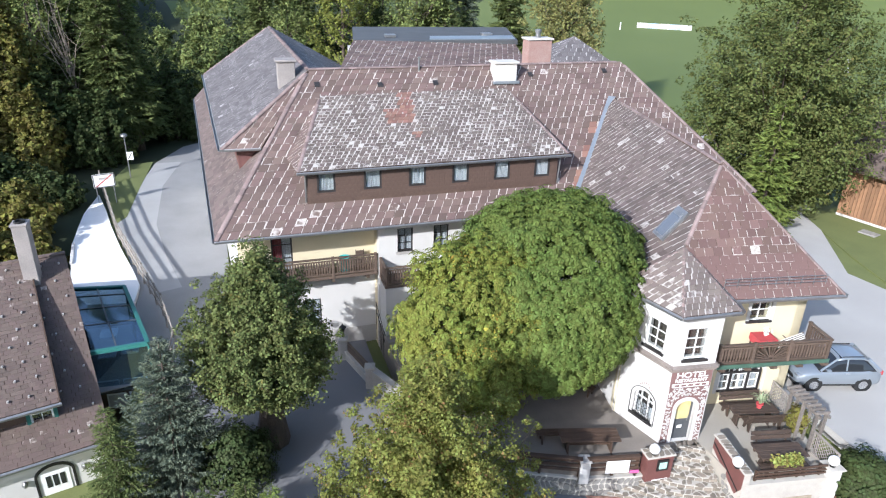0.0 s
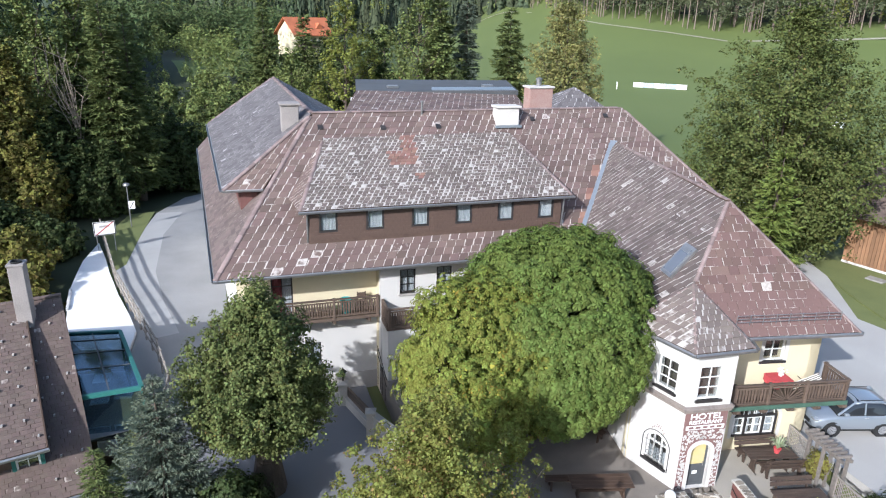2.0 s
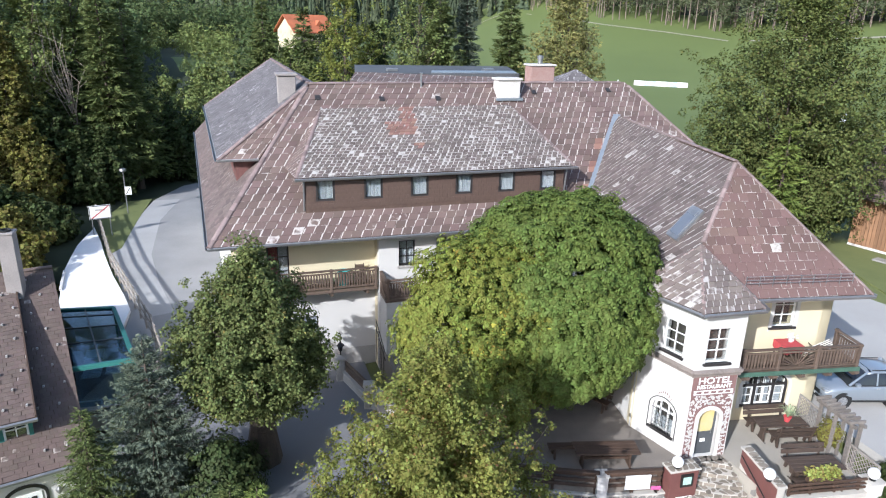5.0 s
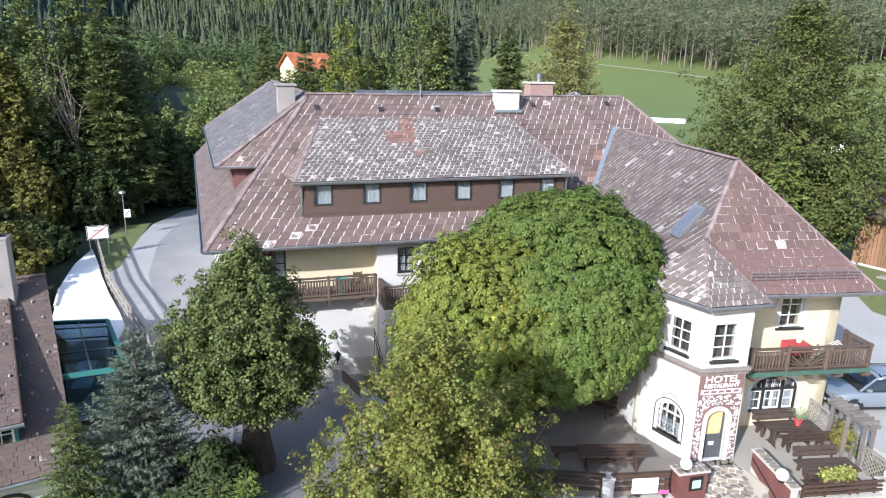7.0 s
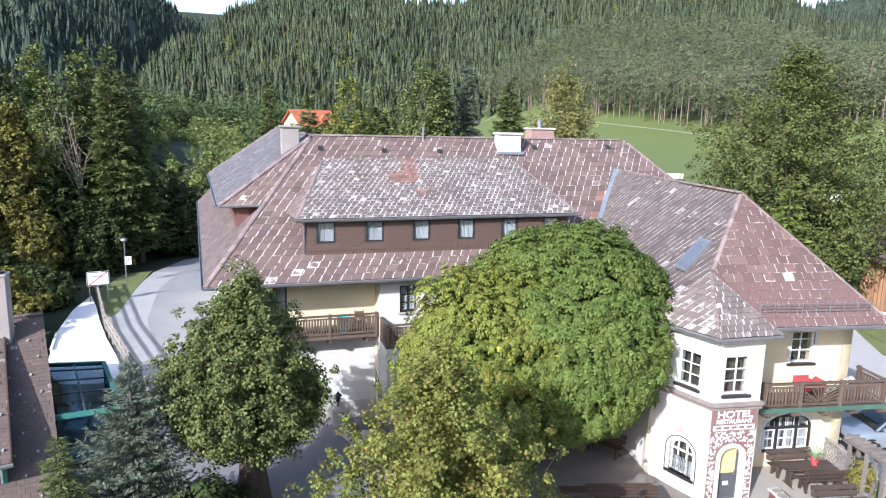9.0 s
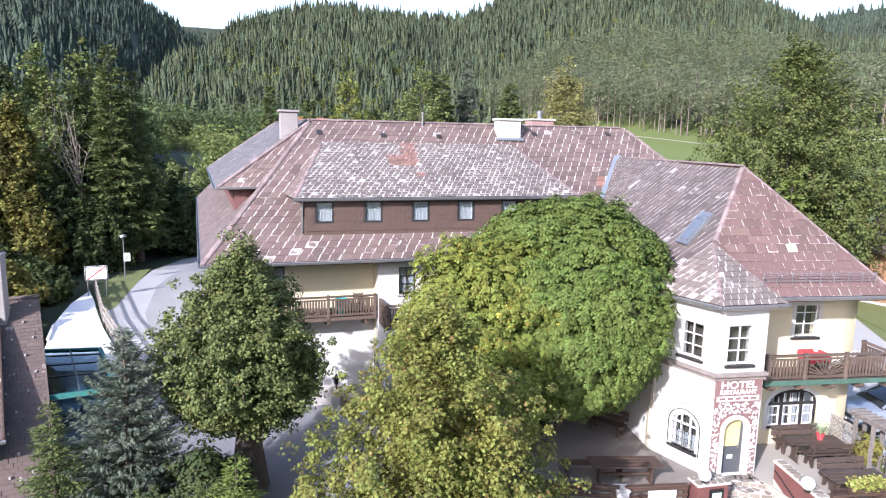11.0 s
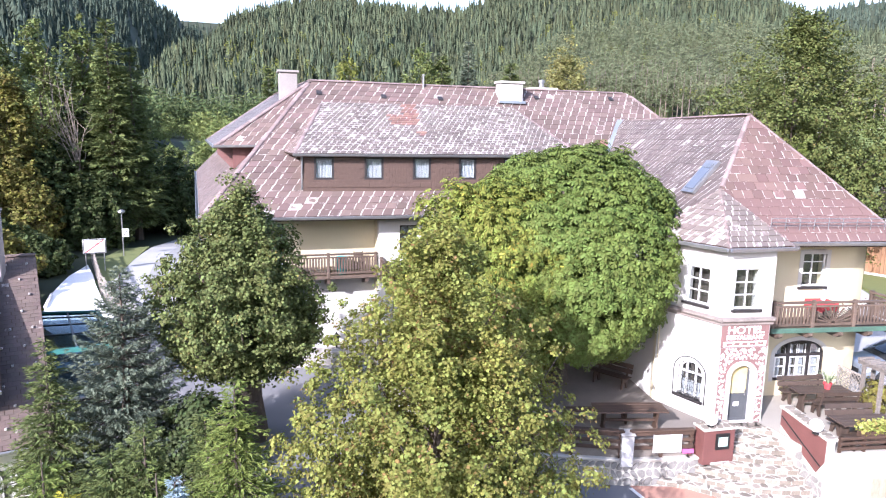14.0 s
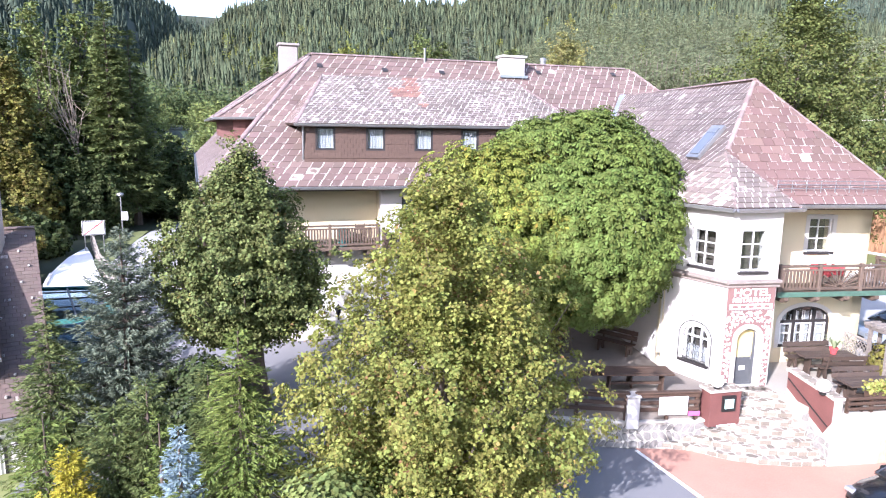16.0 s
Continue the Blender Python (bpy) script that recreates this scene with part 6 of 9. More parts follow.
# ---- tower front: door, sign, painted ornament ----
def arch_pts(x0, x1, zs, zt, n=12):
    """Points of an arch from (x0, zs) over (mid, zt) to (x1, zs)."""
    cx, rx = (x0 + x1) / 2, (x1 - x0) / 2
    return [(cx - rx * math.cos(math.pi * i / n), zs + (zt - zs) * math.sin(math.pi * i / n)) for i in range(n + 1)]


def arch_plate(bm, m, outer, inner, y0, y1):
    """A plate between two outlines of equal count, from y0 to y1."""
    ring = []
    for (ox, oz), (ix, iz) in zip(outer, inner):
        ring.append([bm.verts.new(m @ Vector(c)) for c in ((ox, y0, oz), (ix, y0, iz), (ix, y1, iz), (ox, y1, oz))])
    for a, b in zip(ring, ring[1:]):
        for k in range(4):
            bm.faces.new((a[k], a[(k + 1) % 4], b[(k + 1) % 4], b[k]))
    bm.faces.new(ring[0]), bm.faces.new(ring[-1][::-1])
    return bm


def arch_infill(bm, m, x0, x1, zs, zt, top, y0, y1, n=12):
    """Fills a rectangular opening's top above an arch."""
    inner = arch_pts(x0, x1, zs, zt, n)
    outer = [(x, top) for x, _ in inner]
    return arch_plate(bm, m, outer, inner, y0, y1)


def lettering(text, size, m, material, parent, name="lettering", wide=1.0):
    cu = bpy.data.curves.new(name, "FONT")
    cu.body, cu.size, cu.align_x, cu.align_y, cu.extrude, cu.offset = text, size, "CENTER", "CENTER", 0.006, 0.006
    tmp = bpy.data.objects.new(name, cu)
    scene.collection.objects.link(tmp)
    dg = bpy.context.evaluated_depsgraph_get()
    me = bpy.data.meshes.new_from_object(tmp.evaluated_get(dg))
    bpy.data.objects.remove(tmp)
    me.materials.clear()
    me.materials.append(material)
    ob = new(name, me)
    ob.parent = parent
    ob.matrix_basis = m @ pose(0, 0, 0, 90) @ Matrix.Diagonal((wide, 1, 1, 1))
    return ob


entrance = empty("entrance")
entrance.parent = hotel
entrance["label"] = "arched entrance with a painted vine border"
part("spandrel", arch_infill(B(), mF, 0.47, 1.28, 1.62, 1.98, 1.985, 0.004, 0.3), M_WHITE, entrance)
outer = [(0.33, 0.0), (0.33, 0.8)] + arch_pts(0.33, 1.42, 1.62, 2.13) + [(1.42, 0.8), (1.42, 0.0)]
inner = [(0.47, 0.0), (0.47, 0.8)] + arch_pts(0.47, 1.28, 1.62, 1.98) + [(1.28, 0.8), (1.28, 0.0)]
part("door_surround", arch_plate(B(), mF, outer, inner, -0.05, 0.06), M_WHITE, entrance)
panel = empty("painted_border")
panel.parent = hotel
flat_o = [(0.04, 0.0), (0.04, 0.8)] + [(0.04 + 1.64 * i / 12, 2.58) for i in range(13)] + [(1.68, 0.8), (1.68, 0.0)]
part("red_ground", arch_plate(B(), mF, flat_o, outer, -0.008, -0.002), M_SIGN, panel)
rnd = random.Random(8)
k = 0
while k < 330:
    x, z = rnd.uniform(0.07, 1.65), rnd.uniform(0.05, 2.55)
    if 0.28 < x < 1.47 and z < 2.2 - 0.9 * max(0, abs(x - 0.875) - 0.3):
        continue
    k += 1
    a = rnd.uniform(0, 3.14)
    bm = B()
    pts = [(x + 0.05 * math.cos(t) * math.cos(a) - 0.03 * math.sin(t) * math.sin(a), -0.012, z + 0.05 * math.cos(t) * math.sin(a) + 0.03 * math.sin(t) * math.cos(a)) for t in (0, 1.05, 2.09, 3.14, 4.19, 5.24)]
    prism(bm, pts, (0, 0.003, 0), mF)
    part("painted_leaf", bm, M_WHITE, panel)
door = empty("entrance_door")
door.parent = hotel
bm = B()
for a, b, c, d in ((0.47, 0.55, 0.02, 1.95), (1.20, 1.28, 0.02, 1.95), (0.55, 1.20, 0.02, 0.1), (0.55, 1.20, 0.86, 0.96), (0.55, 1.2, 1.88, 1.95)):
    box(bm, a, b, 0.16, 0.22, c, d, mF)
part("door_frame", bm, M_GREY_PAINT, door)
part("lower_panel", box(B(), 0.55, 1.2, 0.175, 0.21, 0.1, 0.86, mF), M_GREY_PAINT, door)
part("notice", box(B(), 0.78, 0.98, 0.165, 0.174, 0.52, 0.66, mF), M_FRAME_WHITE, door)
part("glass_panel", box(B(), 0.55, 1.2, 0.185, 0.2, 0.96, 1.88, mF), M_DOOR_YELLOW, door, "amber frosted door glass")
part("handle", tube(B(), mF @ Vector((1.12, 0.11, 0.9)), mF @ Vector((1.12, 0.11, 1.1)), 0.015), M_METAL, door)
sign = part("sign_board", box(B(), 0.02, 1.69, -0.03, -0.002, 2.6, 3.34, mF), M_SIGN, hotel, "wine-red painted sign with white lettering")
lettering("HOTEL", 0.34, mF @ pose(0.86, -0.034, 3.17), M_FRAME_WHITE, sign, "lettering", 1.22)
lettering("RESTAURANT", 0.205, mF @ pose(0.86, -0.034, 2.93), M_FRAME_WHITE, sign, "lettering", 1.05)
part("name_bar", box(B(), 0.1, 1.62, -0.036, -0.031, 2.63, 2.8, mF), M_FRAME_WHITE, sign)
for i in range(5):
    part("name_stroke", box(B(), 0.2 + 0.28 * i, 0.4 + 0.28 * i, -0.042, -0.037, 2.67, 2.76, mF), M_SIGN, sign)
# arched window of the tower's left face
aw = empty("arched_window")
aw.parent = hotel
x0, x1, zb, zs, zt = 0.98, 1.95, 0.6, 1.45, 1.85
part("spandrel", arch_infill(B(), mL, x0, x1, zs, zt, zt + 0.004, 0.004, 0.3), M_WHITE, aw)
io = [(x0, zb), (x0, 1.0)] + arch_pts(x0, x1, zs, zt) + [(x1, 1.0), (x1, zb)]
oo = [(x0 - 0.06, zb - 0.06), (x0 - 0.06, 1.0)] + arch_pts(x0 - 0.06, x1 + 0.06, zs, zt + 0.06) + [(x1 + 0.06, 1.0), (x1 + 0.06, zb - 0.06)]
oo2 = [(x0 - 0.13, zb - 0.1), (x0 - 0.13, 1.0)] + arch_pts(x0 - 0.13, x1 + 0.13, zs, zt + 0.13) + [(x1 + 0.13, 1.0), (x1 + 0.13, zb - 0.1)]
oo3 = [(x0 - 0.16, zb - 0.13), (x0 - 0.16, 1.0)] + arch_pts(x0 - 0.16, x1 + 0.16, zs, zt + 0.16) + [(x1 + 0.16, 1.0), (x1 + 0.16, zb - 0.13)]
part("iron_edge", arch_plate(B(), mL, oo3, oo2, -0.02, -0.003), M_BLACK, aw)
ii = [(x0 + 0.07, zb + 0.07), (x0 + 0.07, 1.0)] + arch_pts(x0 + 0.07, x1 - 0.07, zs, zt - 0.07) + [(x1 - 0.07, 1.0), (x1 - 0.07, zb + 0.07)]
part("window_frame", arch_plate(B(), mL, io, ii, 0.1, 0.16), M_FRAME_WHITE, aw)
bm = B()
for c in (1.28, 1.63):
    box(bm, c - 0.03, c + 0.03, 0.1, 0.15, zb + 0.05, zt - 0.08, mL)
box(bm, x0 + 0.05, x1 - 0.05, 0.1, 0.15, zs - 0.04, zs + 0.02, mL)
part("glazing_bar", bm, M_FRAME_WHITE, aw)
part("pane", box(B(), x0 + 0.02, x1 - 0.02, 0.16, 0.17, zb + 0.02, zt - 0.02, mL), M_CLEAR, aw)
part("curtain", box(B(), x0 + 0.03, x1 - 0.03, 0.24, 0.25, zb + 0.02, zb + 0.5, mL), M_CURTAIN, aw)
part("dark_backing", box(B(), x0 - 0.1, x1 + 0.1, 0.4, 0.42, zb - 0.1, zt + 0.1, mL), M_ROOM, aw)
part("sill", box(B(), x0 - 0.1, x1 + 0.1, -0.08, 0.1, zb - 0.09, zb, mL), M_FRAME_DARK, aw)
# wrought-iron grille in front of it
bm = B()
for i in range(6):
    xg = x0 + 0.1 + (x1 - x0 - 0.2) * i / 5
    top = zs + (zt - zs) * math.sqrt(max(0.0, 1 - ((xg - (x0 + x1) / 2) / ((x1 - x0) / 2)) ** 2))
    tube(bm, mL @ Vector((xg, -0.05, zb - 0.05)), mL @ Vector((xg, -0.05, top)), 0.008, None, 5)
for zg in (zb + 0.1, zs):
    tube(bm, mL @ Vector((x0, -0.05, zg)), mL @ Vector((x1, -0.05, zg)), 0.009, None, 5)
for i in range(5):
    cx = x0 + 0.19 + (x1 - x0 - 0.2) * i / 5
    for cz in (zb + 0.32, zb + 0.62):
        ring = [mL @ Vector((cx + 0.07 * math.cos(k * 0.785), -0.055, cz + 0.09 * math.sin(k * 0.785))) for k in range(9)]
        for p, q in zip(ring, ring[1:]):
            tube(bm, p, q, 0.007, None, 4)
part("grille", bm, M_BLACK, aw, "black wrought-iron window grille")
# painted scrollwork above it
bm = B()
for i in range(7):
    t = i / 6
    tube(bm, mL @ Vector((1.2 + 0.09 * i, -0.01, 2.02 + 0.16 * math.sin(t * 3.14))), mL @ Vector((1.23 + 0.09 * i, -0.01, 2.12 + 0.2 * math.sin(t * 3.14))), 0.018, 0.006, 5)
part("scroll_ornament", bm, M_SIGN, aw)

# ---- wing front windows ----
part("window_surround", arch_plate(B(), WING, [(0.2, 3.9), (0.2, 5.4), (1.4, 5.4), (1.4, 3.9)], [(0.35, 3.95), (0.35, 5.25), (1.25, 5.25), (1.25, 3.95)], -0.02, 0.05), M_WHITE, wing)
window_unit(hotel, WING, *WH[0], M_FRAME_WHITE, 2, 3, 0.12, None, edge=0.05, bar=0.026, bar_mat=M_FRAME_WHITE, sill=M_FRAME_DARK)
bw = empty("arched_window")
bw.parent = hotel
x0, x1, zb, zs, zt = -0.4, 1.6, 0.55, 1.5, 2.08
part("spandrel", arch_infill(B(), WING, x0, x1, zs, zt, 2.154, 0.004, 0.35), M_YELLOW, bw)
io = [(x0, zb), (x0, 1.0)] + arch_pts(x0, x1, zs, zt, 16) + [(x1, 1.0), (x1, zb)]
ow = [(x0 - 0.15, zb), (x0 - 0.15, 1.0)] + arch_pts(x0 - 0.15, x1 + 0.15, zs, zt + 0.15, 16) + [(x1 + 0.15, 1.0), (x1 + 0.15, zb)]
part("window_surround", arch_plate(B(), WING, ow, io, -0.02, 0.03), M_WHITE, bw)
ii = [(x0 + 0.05, zb + 0.06), (x0 + 0.05, 1.0)] + arch_pts(x0 + 0.05, x1 - 0.05, zs, zt - 0.05, 16) + [(x1 - 0.05, 1.0), (x1 - 0.05, zb + 0.06)]
part("window_frame", arch_plate(B(), WING, io, ii, 0.06, 0.16), M_FRAME_DARK, bw)
for c in (0.2, 1.0):
    part("mullion", box(B(), c - 0.055, c + 0.055, 0.06, 0.15, zb + 0.05, zt - 0.12, WING), M_FRAME_DARK, bw)
part("transom", box(B(), x0 + 0.06, x1 - 0.06, 0.07, 0.15, zs - 0.05, zs + 0.05, WING), M_FRAME_DARK, bw)
part("bottom_rail", box(B(), x0, x1, 0.06, 0.16, zb, zb + 0.1, WING), M_FRAME_DARK, bw)
for a, b, n in ((x0 + 0.1, 0.14, 1), (0.26, 0.94, 2), (1.06, x1 - 0.1, 1)):
    for j in range(n):
        xa, xb = a + (b - a) * j / n, a + (b - a) * (j + 1) / n
        sash = bw
        bm = B()
        for p, q, r, s in ((xa, xa + 0.05, zb + 0.1, zs - 0.05), (xb - 0.05, xb, zb + 0.1, zs - 0.05), (xa + 0.05, xb - 0.05, zb + 0.1, zb + 0.16), (xa + 0.05, xb - 0.05, zs - 0.11, zs - 0.05), (xa + 0.05, xb - 0.05, (zb + zs) / 2 + 0.02, (zb + zs) / 2 + 0.05)):
            box(bm, p, q, 0.1, 0.14, r, s, WING)
        part("sash_frame", bm, M_FRAME_WHITE, sash)
        if xb - xa > 0.2:
            for p, q in ((xa + 0.03, xa + 0.05), (xb - 0.05, xb - 0.03)):
                part("top_light_bar", box(B(), p, q, 0.1, 0.13, zs + 0.06, zs + 0.4 if n == 2 else zs + 0.25, WING), M_FRAME_WHITE, sash)
part("pane", box(B(), x0 + 0.03, x1 - 0.03, 0.165, 0.175, zb + 0.03, zt - 0.03, WING), M_CLEAR, bw)
for a, b in ((x0 + 0.1, x0 + 0.42), (0.3, 0.5), (0.72, 0.92), (x1 - 0.42, x1 - 0.1)):
    part("curtain", box(B(), a, b, 0.25, 0.26, zb + 0.1, zt - 0.25, WING), M_CURTAIN, bw)
part("dark_backing", box(B(), x0 - 0.1, x1 + 0.1, 0.39, 0.42, zb - 0.1, zt + 0.05, WING), M_ROOM, bw)

# ---- balconies ----
def baluster_rail(parent, m, length, z0, z1, posts, skip=(), name="railing", step=0.125, slat=0.085):
    """Posts, rails and sawn slats along local x; each slat is a part."""
    rl = parent
    part("top_rail", box(B(), -0.05, length + 0.05, -0.07, 0.07, z1 - 0.07, z1, m, 0.015), M_WOOD_BALC, rl)
    part("bottom_rail", box(B(), 0, length, -0.045, 0.045, z0 + 0.08, z0 + 0.15, m), M_WOOD_BALC, rl)
    part("middle_rail", box(B(), 0, length, -0.03, 0.03, z1 - 0.2, z1 - 0.14, m), M_WOOD_BALC, rl)
    for x in posts:
        part("post", box(B(), x - 0.065, x + 0.065, -0.065, 0.065, z0 - 0.1, z1 + 0.04, m, 0.015), M_WOOD_BALC, rl)
    n = int(length / step)
    shared = None
    for i in range(n):
        x = (i + 0.5) * length / n
        if any(a < x < b for a, b in skip) or any(abs(x - p) < 0.09 for p in posts):
            continue
        if shared is None:
            w = slat / 2
            prof = [(-w, 0.0), (-w * 0.55, 0.1), (-w, 0.22), (-w, z1 - z0 - 0.32), (w, z1 - z0 - 0.32), (w, 0.22), (w * 0.55, 0.1), (w, 0.0)]
            bm = B()
            prism(bm, [(px, -0.012, pz) for px, pz in prof], (0, 0.024, 0))
            ob = part("slat", bm, M_WOOD_BALC, rl)
            shared = ob.data
        else:
            ob = new("slat", shared)
            ob.parent = rl
        ob.matrix_basis = m @ pose(x, 0, z0 + 0.13)
    return rl


balcony = part("balcony", box(B(), -2.2, 3.25, -1.4, 0.0, 2.82, 2.95, WING), M_WOOD_BALC, hotel, "brown carved wooden balcony with a green fascia")
part("fascia", box(B(), -1.65, 3.28, -1.44, -1.402, 2.80, 2.97, WING), M_GREEN, balcony, "faded green fascia board")
mb = WING @ pose(-1.6, -1.35, 0)
baluster_rail(balcony, mb, 4.8, 2.95, 3.87, (0.05, 1.5, 3.05, 4.75), [(1.5, 3.05)])
baluster_rail(balcony, WING @ pose(3.2, -1.35, 0, 0, 0, 90), 1.35, 2.95, 3.87, (1.3,))
for i in range(13):
    a = math.pi * i / 12
    cx = 0.68
    ex = max(min(0.72 * math.cos(a) / max(abs(math.cos(a)), 0.02), 0.7), -0.7) if abs(math.cos(a)) > 0.75 else 0.62 * math.cos(a) / max(math.sin(a), 0.3)
    ez = 0.6 * math.sin(a)
    p0 = WING @ Vector((cx + 0.1 * math.cos(a), -1.35, 3.1 + 0.08 * math.sin(a)))
    p1 = WING @ Vector((cx + max(min(ex, 0.68), -0.68), -1.35, 3.1 + ez))
    part("ray_slat", tube(B(), p0, p1, 0.014, 0.032, 4), M_WOOD_BALC, balcony)
for i in range(5):
    x = -1.4 + 1.12 * i
    bm = B()
    prism(bm, [(x, -1.5, 2.8), (x, -1.5, 2.7), (x, -1.35, 2.6), (x, -0.9, 2.62), (x, 0, 2.55), (x, 0, 2.8)], (0.16, 0, 0), WING)
    part("bracket", bm, M_WOOD_BALC, balcony)
# on the balcony: a table with a red cloth, a deck chair, a folding chair
def cloth_table(name, m, w, d, h, cloth, label, category="table"):
    t = empty(name, m, label, category)
    bm = B()
    n = 9
    top = [[bm.verts.new((-w / 2 + w * i / n, -d / 2 + d * j / n, h + 0.012)) for j in range(n + 1)] for i in range(n + 1)]
    for i in range(n):
        for j in range(n):
            bm.faces.new((top[i][j], top[i + 1][j], top[i + 1][j + 1], top[i][j + 1]))
    edge = [top[i][0] for i in range(n + 1)] + [top[n][j] for j in range(1, n + 1)] + [top[i][n] for i in range(n - 1, -1, -1)] + [top[0][j] for j in range(n - 1, 0, -1)]
    low = [bm.verts.new((v.co.x * 1.04 + 0.02 * math.sin(k * 1.9), v.co.y * 1.04 + 0.02 * math.cos(k * 1.7), h - 0.28 - 0.03 * math.sin(k * 0.9))) for k, v in enumerate(edge)]
    for k in range(len(edge)):
        bm.faces.new((edge[k], edge[(k + 1) % len(edge)], low[(k + 1) % len(edge)], low[k]))
    part("tablecloth", bm, cloth, t)
    part("tabletop", box(B(), -w / 2, w / 2, -d / 2, d / 2, h - 0.03, h), M_WOOD_BALC, t)
    for sx in (-1, 1):
        for sy in (-1, 1):
            part("leg", box(B(), sx * (w / 2 - 0.06) - 0.025, sx * (w / 2 - 0.06) + 0.025, sy * (d / 2 - 0.06) - 0.025, sy * (d / 2 - 0.06) + 0.025, 0, h - 0.03), M_WOOD_BALC, t)
    return t


cloth_table("balcony_table", WING @ pose(0.75, -0.62, 2.95), 0.8, 0.7, 0.74, M_REDCLOTH, "small table under a red cloth on the balcony")
pot = empty("flower_pot", WING @ pose(0.85, -0.55, 3.70), "small pot with pale flowers on the red cloth", "flower pot")
part("pot", lathe(B(), [(0.07, 0), (0.1, 0.14), (0.11, 0.14), (0.11, 0.17)], 10), M_WHITE, pot)
rng = np.random.default_rng(3)
pp = rng.normal(size=(60, 3)) * 0.07 + np.array([0, 0, 0.24])
scatter("blossom", LEAF_V, LEAF_F, pp, frames_from(rng.normal(size=(60, 3)), rng.uniform(0, 6, 60)), np.full(60, 0.06), M_LAMPGLASS, pot)
dc = empty("deck_chair", WING @ pose(1.9, -0.65, 2.95, 0, 0, -20), "folding deck chair with striped fabric on the balcony", "chair")
for s in (-0.28, 0.28):
    part("side_rail", tube(B(), (-0.55, s, 0.05), (0.55, s, 0.8), 0.02), M_WOOD_BALC, dc)
    part("leg", tube(B(), (0.45, s, 0.02), (-0.2, s, 0.55), 0.02), M_WOOD_BALC, dc)
for i in range(8):
    bm = B()
    y0, y1 = -0.26 + 0.065 * i, -0.26 + 0.065 * (i + 1)
    prism(bm, [(-0.5, y0, 0.12), (-0.5, y1, 0.12), (0.5, y1, 0.78), (0.5, y0, 0.78)], (0.0, 0, 0.012))
    part("fabric_stripe", bm, M_LAMPGLASS if i % 2 else M_FRAME_DARK, dc)

# main house balcony
mbal = part("balcony", box(B(), 0.0, 6.15, 29.3, 30.3, 2.82, 2.96), M_WOOD_BALC, hotel, "long brown wooden balcony with sawn slats")
baluster_rail(mbal, pose(0.1, 29.34, 0), 6.0, 2.96, 3.95, (0.05, 1.5, 3.85, 5.95))
for i in range(4):
    part("bracket", prism(B(), [(0.5 + 1.7 * i, 29.35, 2.82), (0.5 + 1.7 * i, 29.4, 2.6), (0.5 + 1.7 * i, 30.3, 2.4), (0.5 + 1.7 * i, 30.3, 2.82)], (0.14, 0, 0)), M_WOOD_BALC, mbal)
bal2 = part("balcony", box(B(), 6.22, 8.9, 28.0, 29.3, 2.62, 2.76), M_WOOD_BALC, hotel, "short dark balcony over the porch")
baluster_rail(bal2, pose(6.3, 28.05, 0), 2.5, 2.76, 3.72, (0.05, 2.45))
baluster_rail(bal2, pose(6.28, 29.25, 0, 0, 0, -90), 1.15, 2.76, 3.72, (0.05,))
porch = part("porch", box(B(), 6.25, 6.6, 27.95, 29.3, -0.2, 2.6), M_WHITE, hotel, "white rendered porch with an arched opening")
wall_with_holes("porch_front", 6.6, 8.9, -0.2, 2.6, [(6.95, 8.15, 0.0, 1.9)], 0.3, M_WHITE, porch, pose(0, 27.95, 0))
mp = pose(0, 27.95, 0)
part("spandrel", arch_infill(B(), mp, 6.95, 8.15, 1.35, 1.9, 1.904, 0.004, 0.28), M_WHITE, porch)
# near-black glass sheet closes the arched opening
part("dark_doorway_sheet", box(B(), 6.95, 8.15, 28.25, 28.3, 0, 1.95), M_GLASS, porch)
bc = empty("beach_toy", pose(4.6, 29.8, 2.96), "turquoise plastic tub leaning on the balcony", "tub")
part("shell", lathe(B(), [(0.2, 0), (0.28, 0.3), (0.3, 0.75), (0.26, 0.76), (0.22, 0.3)], 12), M_TURQ, bc)
chair = empty("garden_chair", pose(5.4, 29.85, 2.96), "plain wooden chair on the balcony", "chair")
for x in (-0.2, 0.2):
    for y in (-0.2, 0.2):
        part("leg", box(B(), x - 0.02, x + 0.02, y - 0.02, y + 0.02, 0, 0.45 if y < 0 else 0.95), M_WOOD_BALC, chair)
part("seat", box(B(), -0.23, 0.23, -0.23, 0.23, 0.43, 0.47), M_WOOD_BALC, chair)
part("backrest", box(B(), -0.2, 0.2, 0.18, 0.22, 0.65, 0.9), M_WOOD_BALC, chair)

# dormer shingles: each its own piece
shingle_mesh = None
rnd = random.Random(12)
count = 0
for r in range(7):
    z = 6.84 + 0.205 * r
    off = 0.13 * (r % 2)
    for i in range(50):
        x = 2.97 + 0.26 * i + off
        if x + 0.25 > 15.63 or any(h[0] - 0.22 < x < h[1] - 0.03 and h[2] - 0.17 < z < h[3] - 0.02 for h in dh):
            continue
        if shingle_mesh is None:
            bm = B()
            prism(bm, [(0.004, 0, 0), (0.252, 0, 0), (0.252, -0.022, 0), (0.004, -0.022, 0)], (0, 0.016, 0.22))
            ob = part("shingle", bm, M_SHINGLE, dormer)
            shingle_mesh = ob.data
        elif count < 290:
            ob = new("shingle", shingle_mesh)
            ob.parent = dormer
        else:
            continue
        count += 1
        ob.matrix_basis = pose(x, DORMER_Y - 0.004, z + rnd.uniform(-0.008, 0.008))


